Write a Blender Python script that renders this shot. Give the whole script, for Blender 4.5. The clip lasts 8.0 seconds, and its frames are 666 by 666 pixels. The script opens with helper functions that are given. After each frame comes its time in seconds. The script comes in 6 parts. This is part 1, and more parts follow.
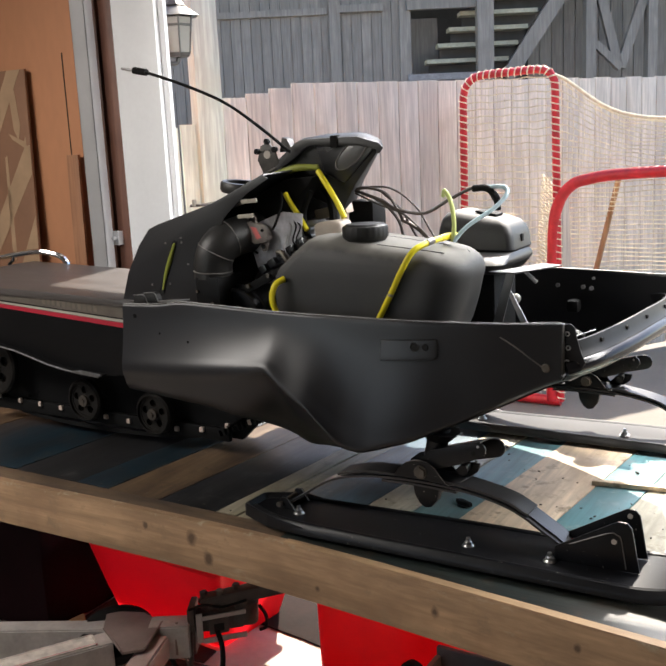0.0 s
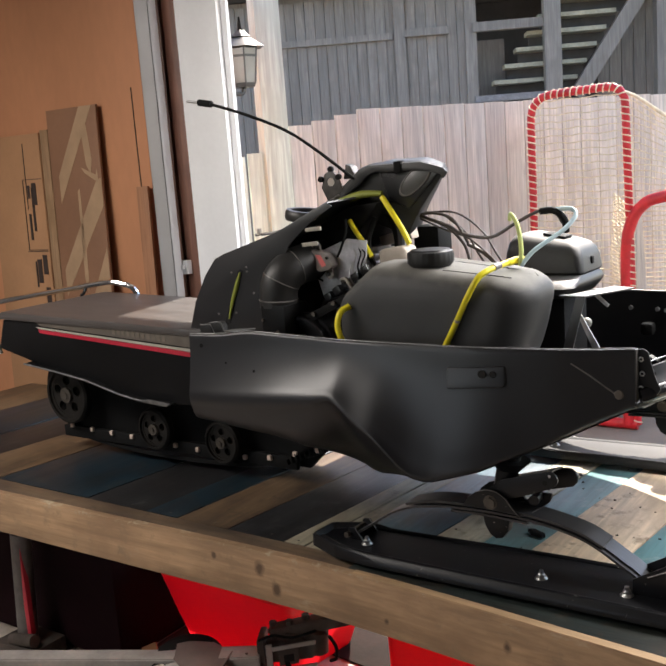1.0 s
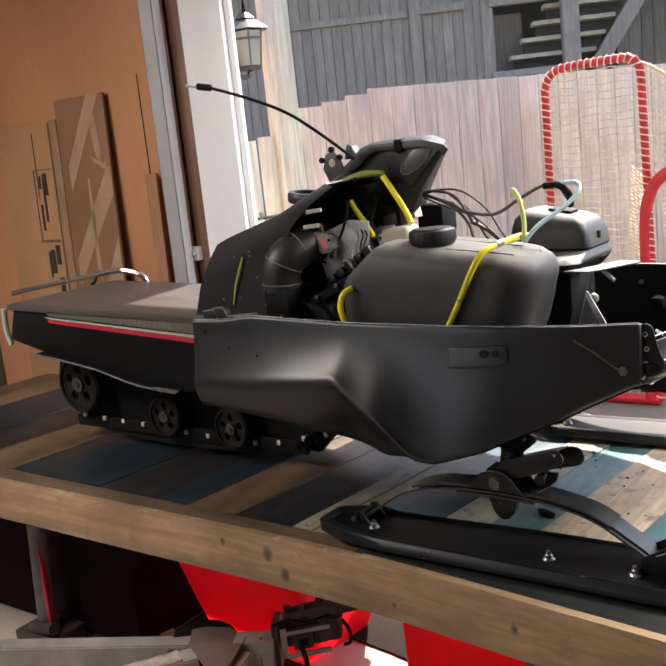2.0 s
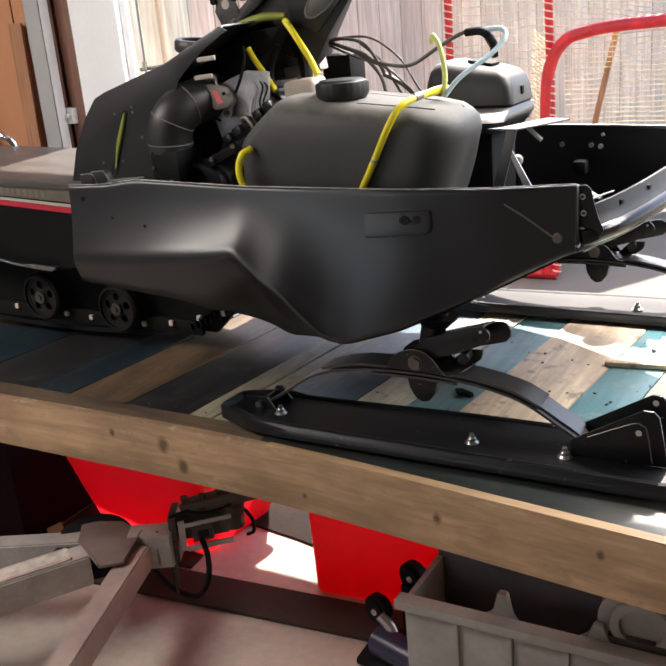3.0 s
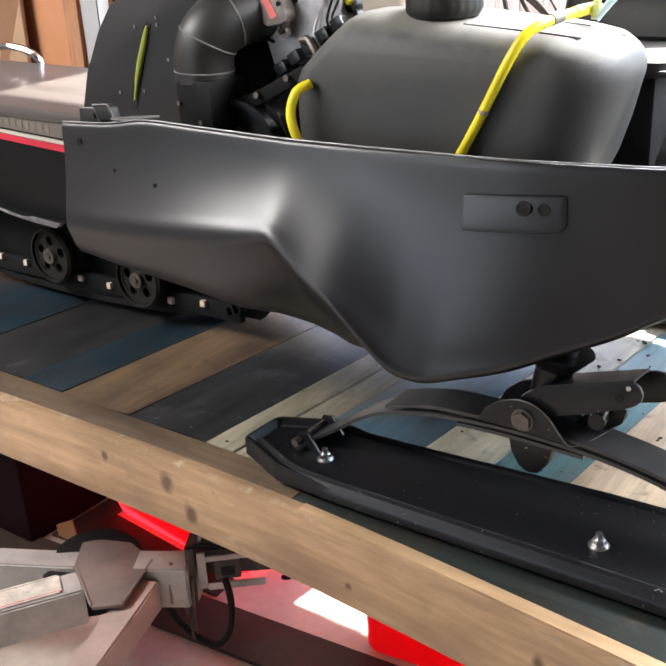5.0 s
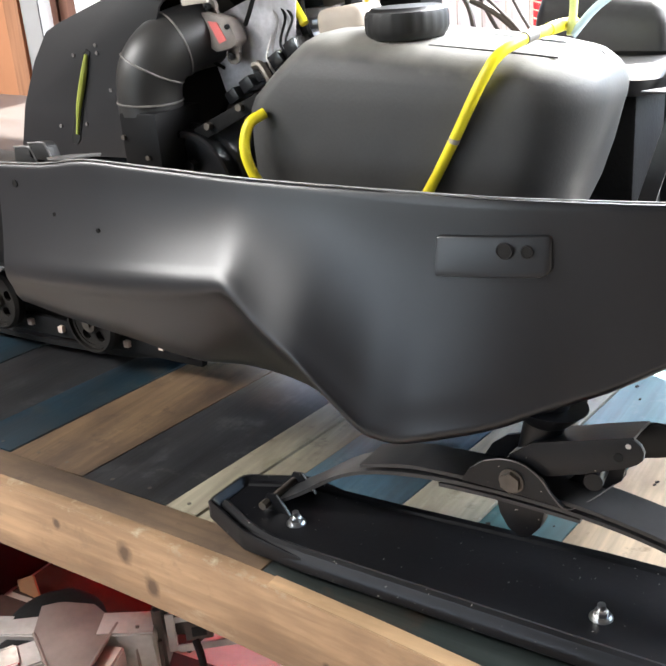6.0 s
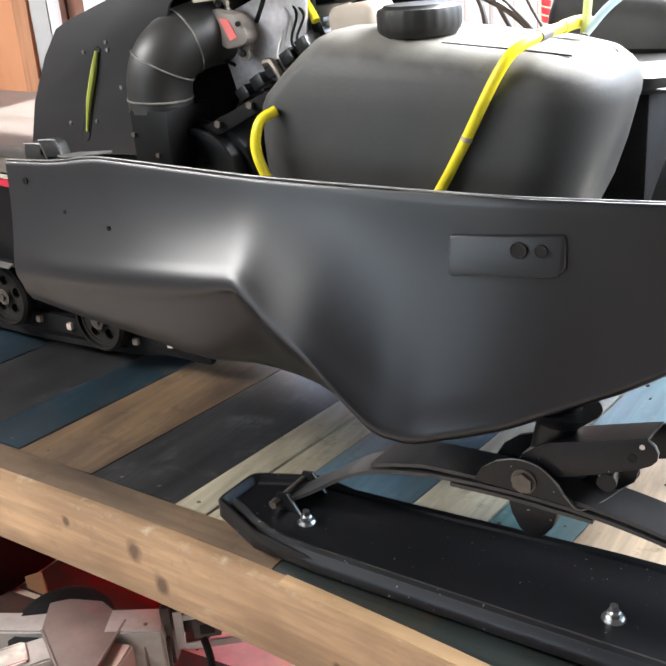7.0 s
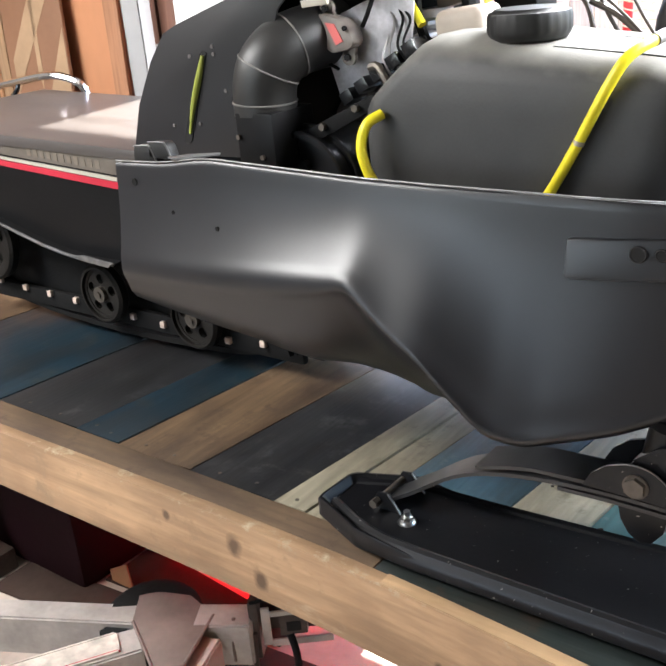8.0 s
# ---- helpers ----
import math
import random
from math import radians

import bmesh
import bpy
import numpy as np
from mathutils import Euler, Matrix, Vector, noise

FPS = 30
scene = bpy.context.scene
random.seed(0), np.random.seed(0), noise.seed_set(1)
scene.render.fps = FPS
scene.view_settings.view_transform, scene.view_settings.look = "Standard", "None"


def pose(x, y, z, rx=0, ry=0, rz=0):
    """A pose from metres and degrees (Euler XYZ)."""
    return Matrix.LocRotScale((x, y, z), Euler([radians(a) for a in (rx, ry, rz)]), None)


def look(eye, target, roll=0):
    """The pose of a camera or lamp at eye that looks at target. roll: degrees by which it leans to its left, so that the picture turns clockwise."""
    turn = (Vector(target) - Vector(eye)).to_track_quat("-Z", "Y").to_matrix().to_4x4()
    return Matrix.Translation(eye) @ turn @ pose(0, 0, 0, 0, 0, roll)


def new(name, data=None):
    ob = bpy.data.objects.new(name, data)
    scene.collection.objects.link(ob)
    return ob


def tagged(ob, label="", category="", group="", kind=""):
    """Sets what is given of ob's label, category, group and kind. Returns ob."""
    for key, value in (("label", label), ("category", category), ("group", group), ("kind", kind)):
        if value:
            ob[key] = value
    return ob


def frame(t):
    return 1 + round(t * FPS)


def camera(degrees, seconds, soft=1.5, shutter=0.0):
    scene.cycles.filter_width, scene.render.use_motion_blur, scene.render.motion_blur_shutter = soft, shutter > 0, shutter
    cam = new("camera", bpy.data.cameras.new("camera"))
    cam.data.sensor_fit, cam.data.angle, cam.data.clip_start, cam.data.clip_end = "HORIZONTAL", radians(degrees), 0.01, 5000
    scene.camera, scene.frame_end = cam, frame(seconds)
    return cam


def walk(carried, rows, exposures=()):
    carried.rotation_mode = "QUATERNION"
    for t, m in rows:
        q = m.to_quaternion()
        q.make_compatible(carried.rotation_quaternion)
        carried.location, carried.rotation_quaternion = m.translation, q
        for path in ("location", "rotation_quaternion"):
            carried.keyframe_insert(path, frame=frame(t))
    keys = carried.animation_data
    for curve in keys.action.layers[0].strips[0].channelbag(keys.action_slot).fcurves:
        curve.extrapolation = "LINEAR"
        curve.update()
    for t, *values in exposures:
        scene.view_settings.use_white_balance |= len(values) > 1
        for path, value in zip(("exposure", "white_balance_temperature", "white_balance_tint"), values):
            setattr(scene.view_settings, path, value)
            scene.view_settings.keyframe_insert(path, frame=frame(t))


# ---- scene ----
cam = camera(38.9, 8.0, soft=2.0)
PATH = [
    (0, (1.67, -1.76, 1.696), (0.661, -0.083, 1.288), -2.7),
    (0.5, (1.67, -1.761, 1.714), (0.611, -0.101, 1.363), -2.9),
    (1, (1.67, -1.734, 1.702), (0.531, -0.128, 1.351), -4.3),
    (1.2, (1.674, -1.73, 1.704), (0.521, -0.135, 1.348), -4.6),
    (2.3, (1.709, -1.632, 1.674), (0.52, -0.083, 1.243), -6.8),
    (2.5, (1.689, -1.592, 1.654), (0.538, -0.037, 1.149), -6.5),
    (3, (1.549, -1.529, 1.627), (0.582, 0.096, 0.977), -5.1),
    (3.5, (1.483, -1.368, 1.596), (0.563, 0.265, 0.9), -3.7),
    (4, (1.443, -1.141, 1.588), (0.274, 0.314, 0.871), -4.3),
    (4.5, (1.372, -1.054, 1.577), (0.145, 0.338, 0.831), -4.4),
    (5, (1.267, -1.01, 1.557), (0.169, 0.473, 0.787), -3.2),
    (5.2, (1.244, -0.979, 1.551), (0.179, 0.524, 0.773), -3.4),
    (6.3, (1.195, -0.886, 1.567), (0.139, 0.638, 0.815), -4.9),
    (6.5, (1.194, -0.886, 1.565), (0.141, 0.639, 0.814), -4.9),
    (7, (1.19, -0.894, 1.566), (0.128, 0.619, 0.803), -4.7),
    (7.5, (1.172, -0.919, 1.572), (0.044, 0.55, 0.816), -4.6),
    (8, (1.147, -0.939, 1.573), (-0.019, 0.504, 0.826), -5.2),
]
EXPO = [(0.0, 1.60, 6800, 12), (2.3, 1.65, 7000, 15), (3.5, 2.2, 6800, 14), (4.5, 2.7, 6600, 13), (6.3, 3.15, 6400, 10), (8.0, 3.1, 6400, 10)]
walk(cam, [(t, look(e, g, r)) for t, e, g, r in PATH], exposures=EXPO)

# ---- light ----
SUN_AZ, SUN_EL = 99.0, 49.0          # degrees: from +x towards +y, and above the horizon
world = bpy.data.worlds.new("world")
scene.world = world
world.use_nodes = True
wn = world.node_tree.nodes
sky = wn.new("ShaderNodeTexSky")
sky.sky_type, sky.sun_disc = "NISHITA", False
sky.sun_elevation, sky.sun_rotation = radians(SUN_EL), radians(90 - SUN_AZ)
world.node_tree.links.new(sky.outputs[0], wn["Background"].inputs[0])
wn["Background"].inputs[1].default_value = 0.15
sun_data = bpy.data.lights.new("sun", "SUN")
sun_data.energy, sun_data.angle, sun_data.color = 4.6, radians(1.0), (1.0, 0.95, 0.86)
sun = new("sun", sun_data)
_a, _e = radians(SUN_AZ), radians(SUN_EL)
sun.matrix_world = look((8 * math.cos(_a) * math.cos(_e), 8 * math.sin(_a) * math.cos(_e), 8 * math.sin(_e)), (0, 0, 0))


def area_lamp(name, eye, target, w, h, watts, color):
    d = bpy.data.lights.new(name, "AREA")
    d.shape, d.size, d.size_y, d.energy, d.color = "RECTANGLE", w, h, watts, color
    ob = new(name, d)
    ob.matrix_world = look(eye, target)
    return ob


# unseen shop light under the ceiling, and a fill lamp added behind the camera
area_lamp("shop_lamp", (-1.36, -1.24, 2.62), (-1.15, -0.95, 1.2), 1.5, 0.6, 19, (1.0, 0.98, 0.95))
area_lamp("south_fill", (-0.95, -3.62, 1.84), (-0.95, 0, 1.84), 2.2, 0.54, 2.4, (1.0, 0.97, 0.93))
# lamp added inside the door head, standing in for sky light
area_lamp("door_fill", (1.55, 1.02, 2.40), (1.25, 0.1, 0.8), 2.9, 0.4, 42, (0.96, 0.98, 1.0))

# ---- materials ----


def mat(name, color, rough=0.6, metal=0.0, var=0.25, scale=6.0, fine=60.0, bump=0.15, stretch=(1, 1, 1), spec=0.5, random_obj=0.0, rough_var=0.1, tint=None, coat=0.0, obj_coords=True):
    """A surface with coarse and fine variation of colour, roughness and relief; sizes in cycles a metre."""
    m = bpy.data.materials.new(name)
    m.use_nodes = True
    n, l = m.node_tree.nodes, m.node_tree.links
    b = n["Principled BSDF"]
    b.inputs["Metallic"].default_value = metal
    b.inputs["Specular IOR Level"].default_value = spec
    b.inputs["Coat Weight"].default_value = coat
    geo = n.new("ShaderNodeTexCoord")
    mp = n.new("ShaderNodeMapping")
    mp.inputs["Scale"].default_value = stretch
    l.new(geo.outputs["Object"], mp.inputs[0])
    vec = mp.outputs[0]
    if random_obj:
        info = n.new("ShaderNodeObjectInfo")
        add = n.new("ShaderNodeVectorMath")
        add.operation = "MULTIPLY_ADD"
        comb = n.new("ShaderNodeCombineXYZ")
        for k in range(3):
            l.new(info.outputs["Random"], comb.inputs[k])
        l.new(comb.outputs[0], add.inputs[0])
        add.inputs[1].default_value = (37, 53, 71)
        l.new(mp.outputs[0], add.inputs[2])
        vec = add.outputs[0]
    big, small = n.new("ShaderNodeTexNoise"), n.new("ShaderNodeTexNoise")
    for tex, s, d in ((big, scale, 4), (small, fine, 3)):
        tex.inputs["Scale"].default_value, tex.inputs["Detail"].default_value = s, d
        l.new(vec, tex.inputs["Vector"])
    ramp = n.new("ShaderNodeValToRGB")
    dark = [c * (1 - var) for c in color]
    light = [min(1, c * (1 + var)) for c in (tint or color)]
    ramp.color_ramp.elements[0].position, ramp.color_ramp.elements[1].position = 0.3, 0.72
    ramp.color_ramp.elements[0].color, ramp.color_ramp.elements[1].color = (*dark, 1), (*light, 1)
    l.new(big.outputs[0], ramp.inputs[0])
    mixc = n.new("ShaderNodeMix")
    mixc.data_type, mixc.blend_type = "RGBA", "MULTIPLY"
    mixc.inputs["Factor"].default_value = 1.0
    l.new(ramp.outputs[0], mixc.inputs["A"])
    r2 = n.new("ShaderNodeMapRange")
    r2.inputs["To Min"].default_value, r2.inputs["To Max"].default_value = 1 - var * 0.7, 1 + var * 0.5
    l.new(small.outputs[0], r2.inputs[0])
    l.new(r2.outputs[0], mixc.inputs["B"])
    col = mixc.outputs["Result"]
    if random_obj:
        r3 = n.new("ShaderNodeMapRange")
        r3.inputs["To Min"].default_value, r3.inputs["To Max"].default_value = 1 - random_obj, 1 + random_obj
        l.new(info.outputs["Random"], r3.inputs[0])
        m3 = n.new("ShaderNodeMix")
        m3.data_type, m3.blend_type = "RGBA", "MULTIPLY"
        m3.inputs["Factor"].default_value = 1.0
        l.new(col, m3.inputs["A"])
        l.new(r3.outputs[0], m3.inputs["B"])
        col = m3.outputs["Result"]
    l.new(col, b.inputs["Base Color"])
    rr = n.new("ShaderNodeMapRange")
    rr.inputs["To Min"].default_value, rr.inputs["To Max"].default_value = max(0.02, rough - rough_var), min(1, rough + rough_var)
    l.new(big.outputs[0], rr.inputs[0])
    l.new(rr.outputs[0], b.inputs["Roughness"])
    if bump:
        bp = n.new("ShaderNodeBump")
        bp.inputs["Strength"].default_value, bp.inputs["Distance"].default_value = bump, 0.002
        l.new(small.outputs[0], bp.inputs["Height"])
        l.new(bp.outputs[0], b.inputs["Normal"])
    return m


def wood(name, color, dark, rough=0.65, along="x", knots=0.0, blotch=None, random_obj=0.08, worn=None, knots_at=(), dirt=None, scuffed_above=None):
    """Sawn wood with grain along one axis, knots and blotches."""
    st = {"x": (1.2, 14, 14), "y": (14, 1.2, 14), "z": (14, 14, 1.2)}[along]
    m = mat(name, color, rough, var=0.16, scale=2.0, fine=9.0, bump=0.25, stretch=st, random_obj=random_obj)
    n, l = m.node_tree.nodes, m.node_tree.links
    b = n["Principled BSDF"]
    src = b.inputs["Base Color"].links[0].from_socket
    tc = n.new("ShaderNodeTexCoord")

    def over(src, fac, c):
        mx = n.new("ShaderNodeMix")
        mx.data_type = "RGBA"
        l.new(fac, mx.inputs["Factor"])
        l.new(src, mx.inputs["A"])
        mx.inputs["B"].default_value = (*c, 1)
        return mx.outputs["Result"]

    def ranged(sock, lo, hi):
        r = n.new("ShaderNodeMapRange")
        r.inputs["From Min"].default_value, r.inputs["From Max"].default_value = lo, hi
        l.new(sock, r.inputs[0])
        return r.outputs[0]

    fibre, fm, fr, fx = n.new("ShaderNodeTexNoise"), n.new("ShaderNodeMapping"), n.new("ShaderNodeMapRange"), n.new("ShaderNodeMix")
    fibre.inputs["Scale"].default_value, fibre.inputs["Detail"].default_value, fibre.inputs["Distortion"].default_value = 1.0, 7, 0.6
    fm.inputs["Scale"].default_value = {"x": (3.5, 75, 75), "y": (75, 3.5, 75), "z": (75, 75, 3.5)}[along]
    l.new(tc.outputs["Object"], fm.inputs[0])
    l.new(fm.outputs[0], fibre.inputs["Vector"])
    fr.inputs["From Min"].default_value, fr.inputs["From Max"].default_value = 0.32, 0.68
    fr.inputs["To Min"].default_value, fr.inputs["To Max"].default_value = 0.82, 1.18
    l.new(fibre.outputs[0], fr.inputs[0])
    fx.data_type, fx.blend_type = "RGBA", "MULTIPLY"
    fx.inputs["Factor"].default_value = 1.0
    l.new(src, fx.inputs["A"])
    l.new(fr.outputs[0], fx.inputs["B"])
    src = fx.outputs["Result"]
    ns = n.new("ShaderNodeTexNoise")
    ns.inputs["Scale"].default_value, ns.inputs["Detail"].default_value = 5.0, 6
    l.new(tc.outputs["Object"], ns.inputs["Vector"])
    src = over(src, ranged(ns.outputs[0], 0.52, 0.78), dark)
    if blotch:
        n2 = n.new("ShaderNodeTexNoise")
        n2.inputs["Scale"].default_value, n2.inputs["Detail"].default_value, n2.inputs["Roughness"].default_value = 16.0, 8, 0.7
        l.new(tc.outputs["Object"], n2.inputs["Vector"])
        src = over(src, ranged(n2.outputs[0], 0.55, 0.68), blotch)
    if worn:
        n3 = n.new("ShaderNodeTexNoise")
        n3.inputs["Scale"].default_value, n3.inputs["Detail"].default_value, n3.inputs["Roughness"].default_value = 7.0, 10, 0.75
        m4 = n.new("ShaderNodeMapping")
        m4.inputs["Rotation"].default_value, m4.inputs["Scale"].default_value = (0, 0.6, 0), (0.6, 1, 1.6)
        l.new(tc.outputs["Object"], m4.inputs[0])
        l.new(m4.outputs[0], n3.inputs["Vector"])
        src = over(src, ranged(n3.outputs[0], 0.60, 0.72), worn)
    if dirt:
        n4, m5 = n.new("ShaderNodeTexNoise"), n.new("ShaderNodeMapping")
        n4.inputs["Scale"].default_value, n4.inputs["Detail"].default_value, n4.inputs["Roughness"].default_value = 6.5, 9, 0.62
        m5.inputs["Scale"].default_value = {"x": (0.35, 1, 1.6), "y": (1.3, 0.45, 1), "z": (1, 1, 0.4)}[along]
        m5.inputs["Location"].default_value = (0.37, 0.11, 0.0)
        l.new(tc.outputs["Object"], m5.inputs[0])
        l.new(m5.outputs[0], n4.inputs["Vector"])
        src = over(src, ranged(n4.outputs[0], 0.46, 0.68), dirt)
    if scuffed_above:
        sep, n5, both = n.new("ShaderNodeSeparateXYZ"), n.new("ShaderNodeTexNoise"), n.new("ShaderNodeMath")
        n5.inputs["Scale"].default_value, n5.inputs["Detail"].default_value, n5.inputs["Roughness"].default_value = 16.0, 8, 0.7
        l.new(tc.outputs["Object"], sep.inputs[0])
        l.new(tc.outputs["Object"], n5.inputs["Vector"])
        both.operation = "MULTIPLY"
        l.new(ranged(sep.outputs["Z"], scuffed_above - 0.012, scuffed_above), both.inputs[0])
        l.new(ranged(n5.outputs[0], 0.54, 0.66), both.inputs[1])
        src = over(src, both.outputs[0], (0.46, 0.38, 0.26))
    if knots:
        vo = n.new("ShaderNodeTexVoronoi")
        vo.inputs["Scale"].default_value = knots
        mp = n.new("ShaderNodeMapping")
        mp.inputs["Scale"].default_value = {"x": (0.75, 1, 1), "y": (1, 0.75, 1), "z": (1, 1, 0.75)}[along]
        l.new(tc.outputs["Object"], mp.inputs[0])
        l.new(mp.outputs[0], vo.inputs["Vector"])
        src = over(src, ranged(vo.outputs["Distance"], 0.11, 0.05), [c * 0.35 for c in dark])
    for kx, kz, kr in knots_at:
        mp2, dist = n.new("ShaderNodeMapping"), n.new("ShaderNodeVectorMath")
        mp2.inputs["Location"].default_value = (-kx, 0, -kz * 0.8)
        mp2.inputs["Scale"].default_value = (1.0, 0.0, 0.8)
        warp = n.new("ShaderNodeTexNoise")
        warp.inputs["Scale"].default_value, warp.inputs["Detail"].default_value = 45.0, 3
        l.new(tc.outputs["Object"], warp.inputs["Vector"])
        add2 = n.new("ShaderNodeMath")
        add2.operation = "MULTIPLY_ADD"
        l.new(warp.outputs[0], add2.inputs[0])
        add2.inputs[1].default_value = kr * 1.6
        l.new(tc.outputs["Object"], mp2.inputs[0])
        dist.operation = "LENGTH"
        l.new(mp2.outputs[0], dist.inputs[0])
        l.new(dist.outputs["Value"], add2.inputs[2])
        src = over(src, ranged(add2.outputs[0], kr * 2.1, kr * 1.2), [c * 0.42 for c in dark])
    l.new(src, b.inputs["Base Color"])
    return m


M = {}
M["hull"] = mat("satin_black_paint", (0.0062, 0.0065, 0.0084), 0.38, var=0.2, scale=3, fine=90, bump=0.012, rough_var=0.04, spec=0.58)
M["black"] = mat("black_metal_paint", (0.011, 0.0115, 0.013), 0.28, var=0.25, scale=8, fine=160, bump=0.08)
M["ski"] = mat("satin_black_ski_paint", (0.0055, 0.0057, 0.007), 0.36, var=0.3, scale=9, fine=120, bump=0.06, rough_var=0.04, spec=0.32)
M["plastic"] = mat("black_plastic", (0.018, 0.018, 0.0185), 0.42, var=0.3, scale=5, fine=140, bump=0.1, tint=(0.03, 0.028, 0.026))
# leaf springs: the sky's reflection put into the colour as a lighter black
M["leaf"] = mat("lit_black_spring_steel", (0.024, 0.024, 0.025), 0.36, var=0.25, scale=14, fine=110, bump=0.06)
# copy of the ski paint for the far ski, lightened as sunlit
M["skilit"] = mat("sunlit_black_ski_paint", (0.035, 0.034, 0.033), 0.5, var=0.3, scale=9, fine=120, bump=0.08, spec=0.2)
M["tunnel"] = mat("black_tunnel_paint", (0.0055, 0.0055, 0.006), 0.45, var=0.3, scale=6, fine=90, bump=0.05, spec=0.15)
M["tank"] = mat("dusty_black_polyethylene", (0.024, 0.024, 0.0238), 0.58, var=0.2, scale=5, fine=220, bump=0.12, tint=(0.037, 0.0365, 0.0353))
M["rubber"] = mat("black_rubber", (0.006, 0.006, 0.006), 0.75, var=0.3, scale=20, fine=150, bump=0.4, spec=0.15)
M["wheel"] = mat("worn_grey_black_wheel", (0.013, 0.0115, 0.010), 0.6, spec=0.2, var=0.5, scale=25, fine=160, bump=0.3)
M["seat"] = mat("dusty_brown_vinyl", (0.062, 0.054, 0.051), 0.34, var=0.12, scale=6, fine=260, bump=0.06, spec=0.6, rough_var=0.06, stretch=(1, 3, 1))
M["stripe_brown"] = mat("brown_grey_band", (0.10, 0.085, 0.07), 0.45, var=0.15, scale=30, fine=150)
M["stripe_white"] = mat("white_pinstripe", (0.38, 0.35, 0.30), 0.4, var=0.08)
M["stripe_red"] = mat("red_pinstripe", (0.42, 0.02, 0.04), 0.4, var=0.12)
M["chrome"] = mat("chrome", (0.75, 0.75, 0.76), 0.12, 1.0, var=0.06, bump=0.02, rough_var=0.05)
M["steel"] = mat("zinc_steel", (0.5, 0.5, 0.5), 0.32, 1.0, var=0.2, scale=25, bump=0.1)
M["galv"] = mat("galvanised_track_steel", (0.50, 0.50, 0.51), 0.32, 0.3, var=0.05, scale=6, bump=0.05)
M["alu"] = mat("grey_trailer_steel", (0.40, 0.375, 0.35), 0.45, 0.3, var=0.25, scale=9, fine=80, bump=0.2)
M["castiron"] = mat("dirty_cast_metal", (0.062, 0.049, 0.042), 0.55, 0.3, var=0.4, scale=14, fine=90, bump=0.35)
M["yellow"] = mat("yellow_rubber_hose", (0.78, 0.66, 0.02), 0.38, var=0.1, scale=20)
M["yellowgreen"] = mat("translucent_green_tube", (0.5, 0.56, 0.2), 0.3, var=0.1)
M["bluehose"] = mat("pale_blue_tube", (0.42, 0.55, 0.6), 0.3, var=0.08)
M["red"] = mat("red_plastic", (0.82, 0.008, 0.02), 0.45, var=0.1, scale=6, bump=0.05)
_n, _l = M["red"].node_tree.nodes, M["red"].node_tree.links
_t, _m = _n.new("ShaderNodeBsdfTranslucent"), _n.new("ShaderNodeMixShader")
_t.inputs["Color"].default_value = (0.95, 0.02, 0.035, 1)
_m.inputs[0].default_value = 0.38
_l.new(_n["Principled BSDF"].outputs[0], _m.inputs[1])
_l.new(_t.outputs[0], _m.inputs[2])
_l.new(_m.outputs[0], _n["Material Output"].inputs["Surface"])
M["redpaint"] = mat("red_painted_steel", (0.55, 0.02, 0.03), 0.4, var=0.25, scale=16, fine=90, bump=0.2)
M["net"] = mat("cream_cord", (0.74, 0.67, 0.49), 0.8, var=0.15, scale=30)
M["beam"] = wood("pine_board", (0.40, 0.252, 0.140), (0.245, 0.146, 0.080), 0.6, "x", blotch=(0.27, 0.18, 0.105), worn=(0.50, 0.40, 0.27), dirt=(0.20, 0.122, 0.067), scuffed_above=0.802, knots_at=((0.253, 0.760, 0.015), (0.303, 0.717, 0.014), (0.106, 0.766, 0.007), (0.919, 0.742, 0.009), (1.22, 0.755, 0.007), (0.62, 0.715, 0.006)))
M["strip"] = wood("brown_stained_strip", (0.155, 0.102, 0.062), (0.085, 0.055, 0.034), 0.55, "x", blotch=(0.07, 0.045, 0.03), worn=(0.26, 0.18, 0.11), dirt=(0.06, 0.04, 0.028))
M["plank_pine"] = wood("pine_plank", (0.68, 0.53, 0.37), (0.52, 0.38, 0.25), 0.42, "y", blotch=(0.22, 0.15, 0.09), dirt=(0.36, 0.27, 0.18))
# brown, navy, dark, drab planks: own colours, darkened further for the sled's shade
M["plank_brown"] = wood("shaded_dirty_brown_plank", (0.1326, 0.08424, 0.0468), (0.0663, 0.04056, 0.0234), 0.48, "y", blotch=(0.0546, 0.0351, 0.02184), worn=(0.2262, 0.1638, 0.1014), dirt=(0.039, 0.02418, 0.0156))
M["plank_navy"] = wood("shaded_blue_stained_plank", (0.00624, 0.01872, 0.02886), (0.00546, 0.00858, 0.01092), 0.42, "y", blotch=(0.0234, 0.02964, 0.02964), worn=(0.0468, 0.039, 0.02808), dirt=(0.00936, 0.0117, 0.01404))
M["plank_blue"] = wood("blue_stained_plank", (0.105, 0.24, 0.255), (0.075, 0.16, 0.17), 0.40, "y", blotch=(0.18, 0.26, 0.265), worn=(0.32, 0.36, 0.33), dirt=(0.11, 0.15, 0.15))
# blue plank again, deeper, with shade put into the colour
M["plank_deep"] = wood("shaded_deep_blue_plank", (0.06, 0.115, 0.155), (0.045, 0.08, 0.105), 0.40, "y", blotch=(0.10, 0.15, 0.17), worn=(0.19, 0.22, 0.22), dirt=(0.05, 0.065, 0.07))
M["plank_dark"] = wood("shaded_dark_grey_plank", (0.01716, 0.01716, 0.01833), (0.00936, 0.00936, 0.01053), 0.42, "y", blotch=(0.0468, 0.0468, 0.04758), worn=(0.078, 0.0741, 0.0663), dirt=(0.00858, 0.00858, 0.00936))
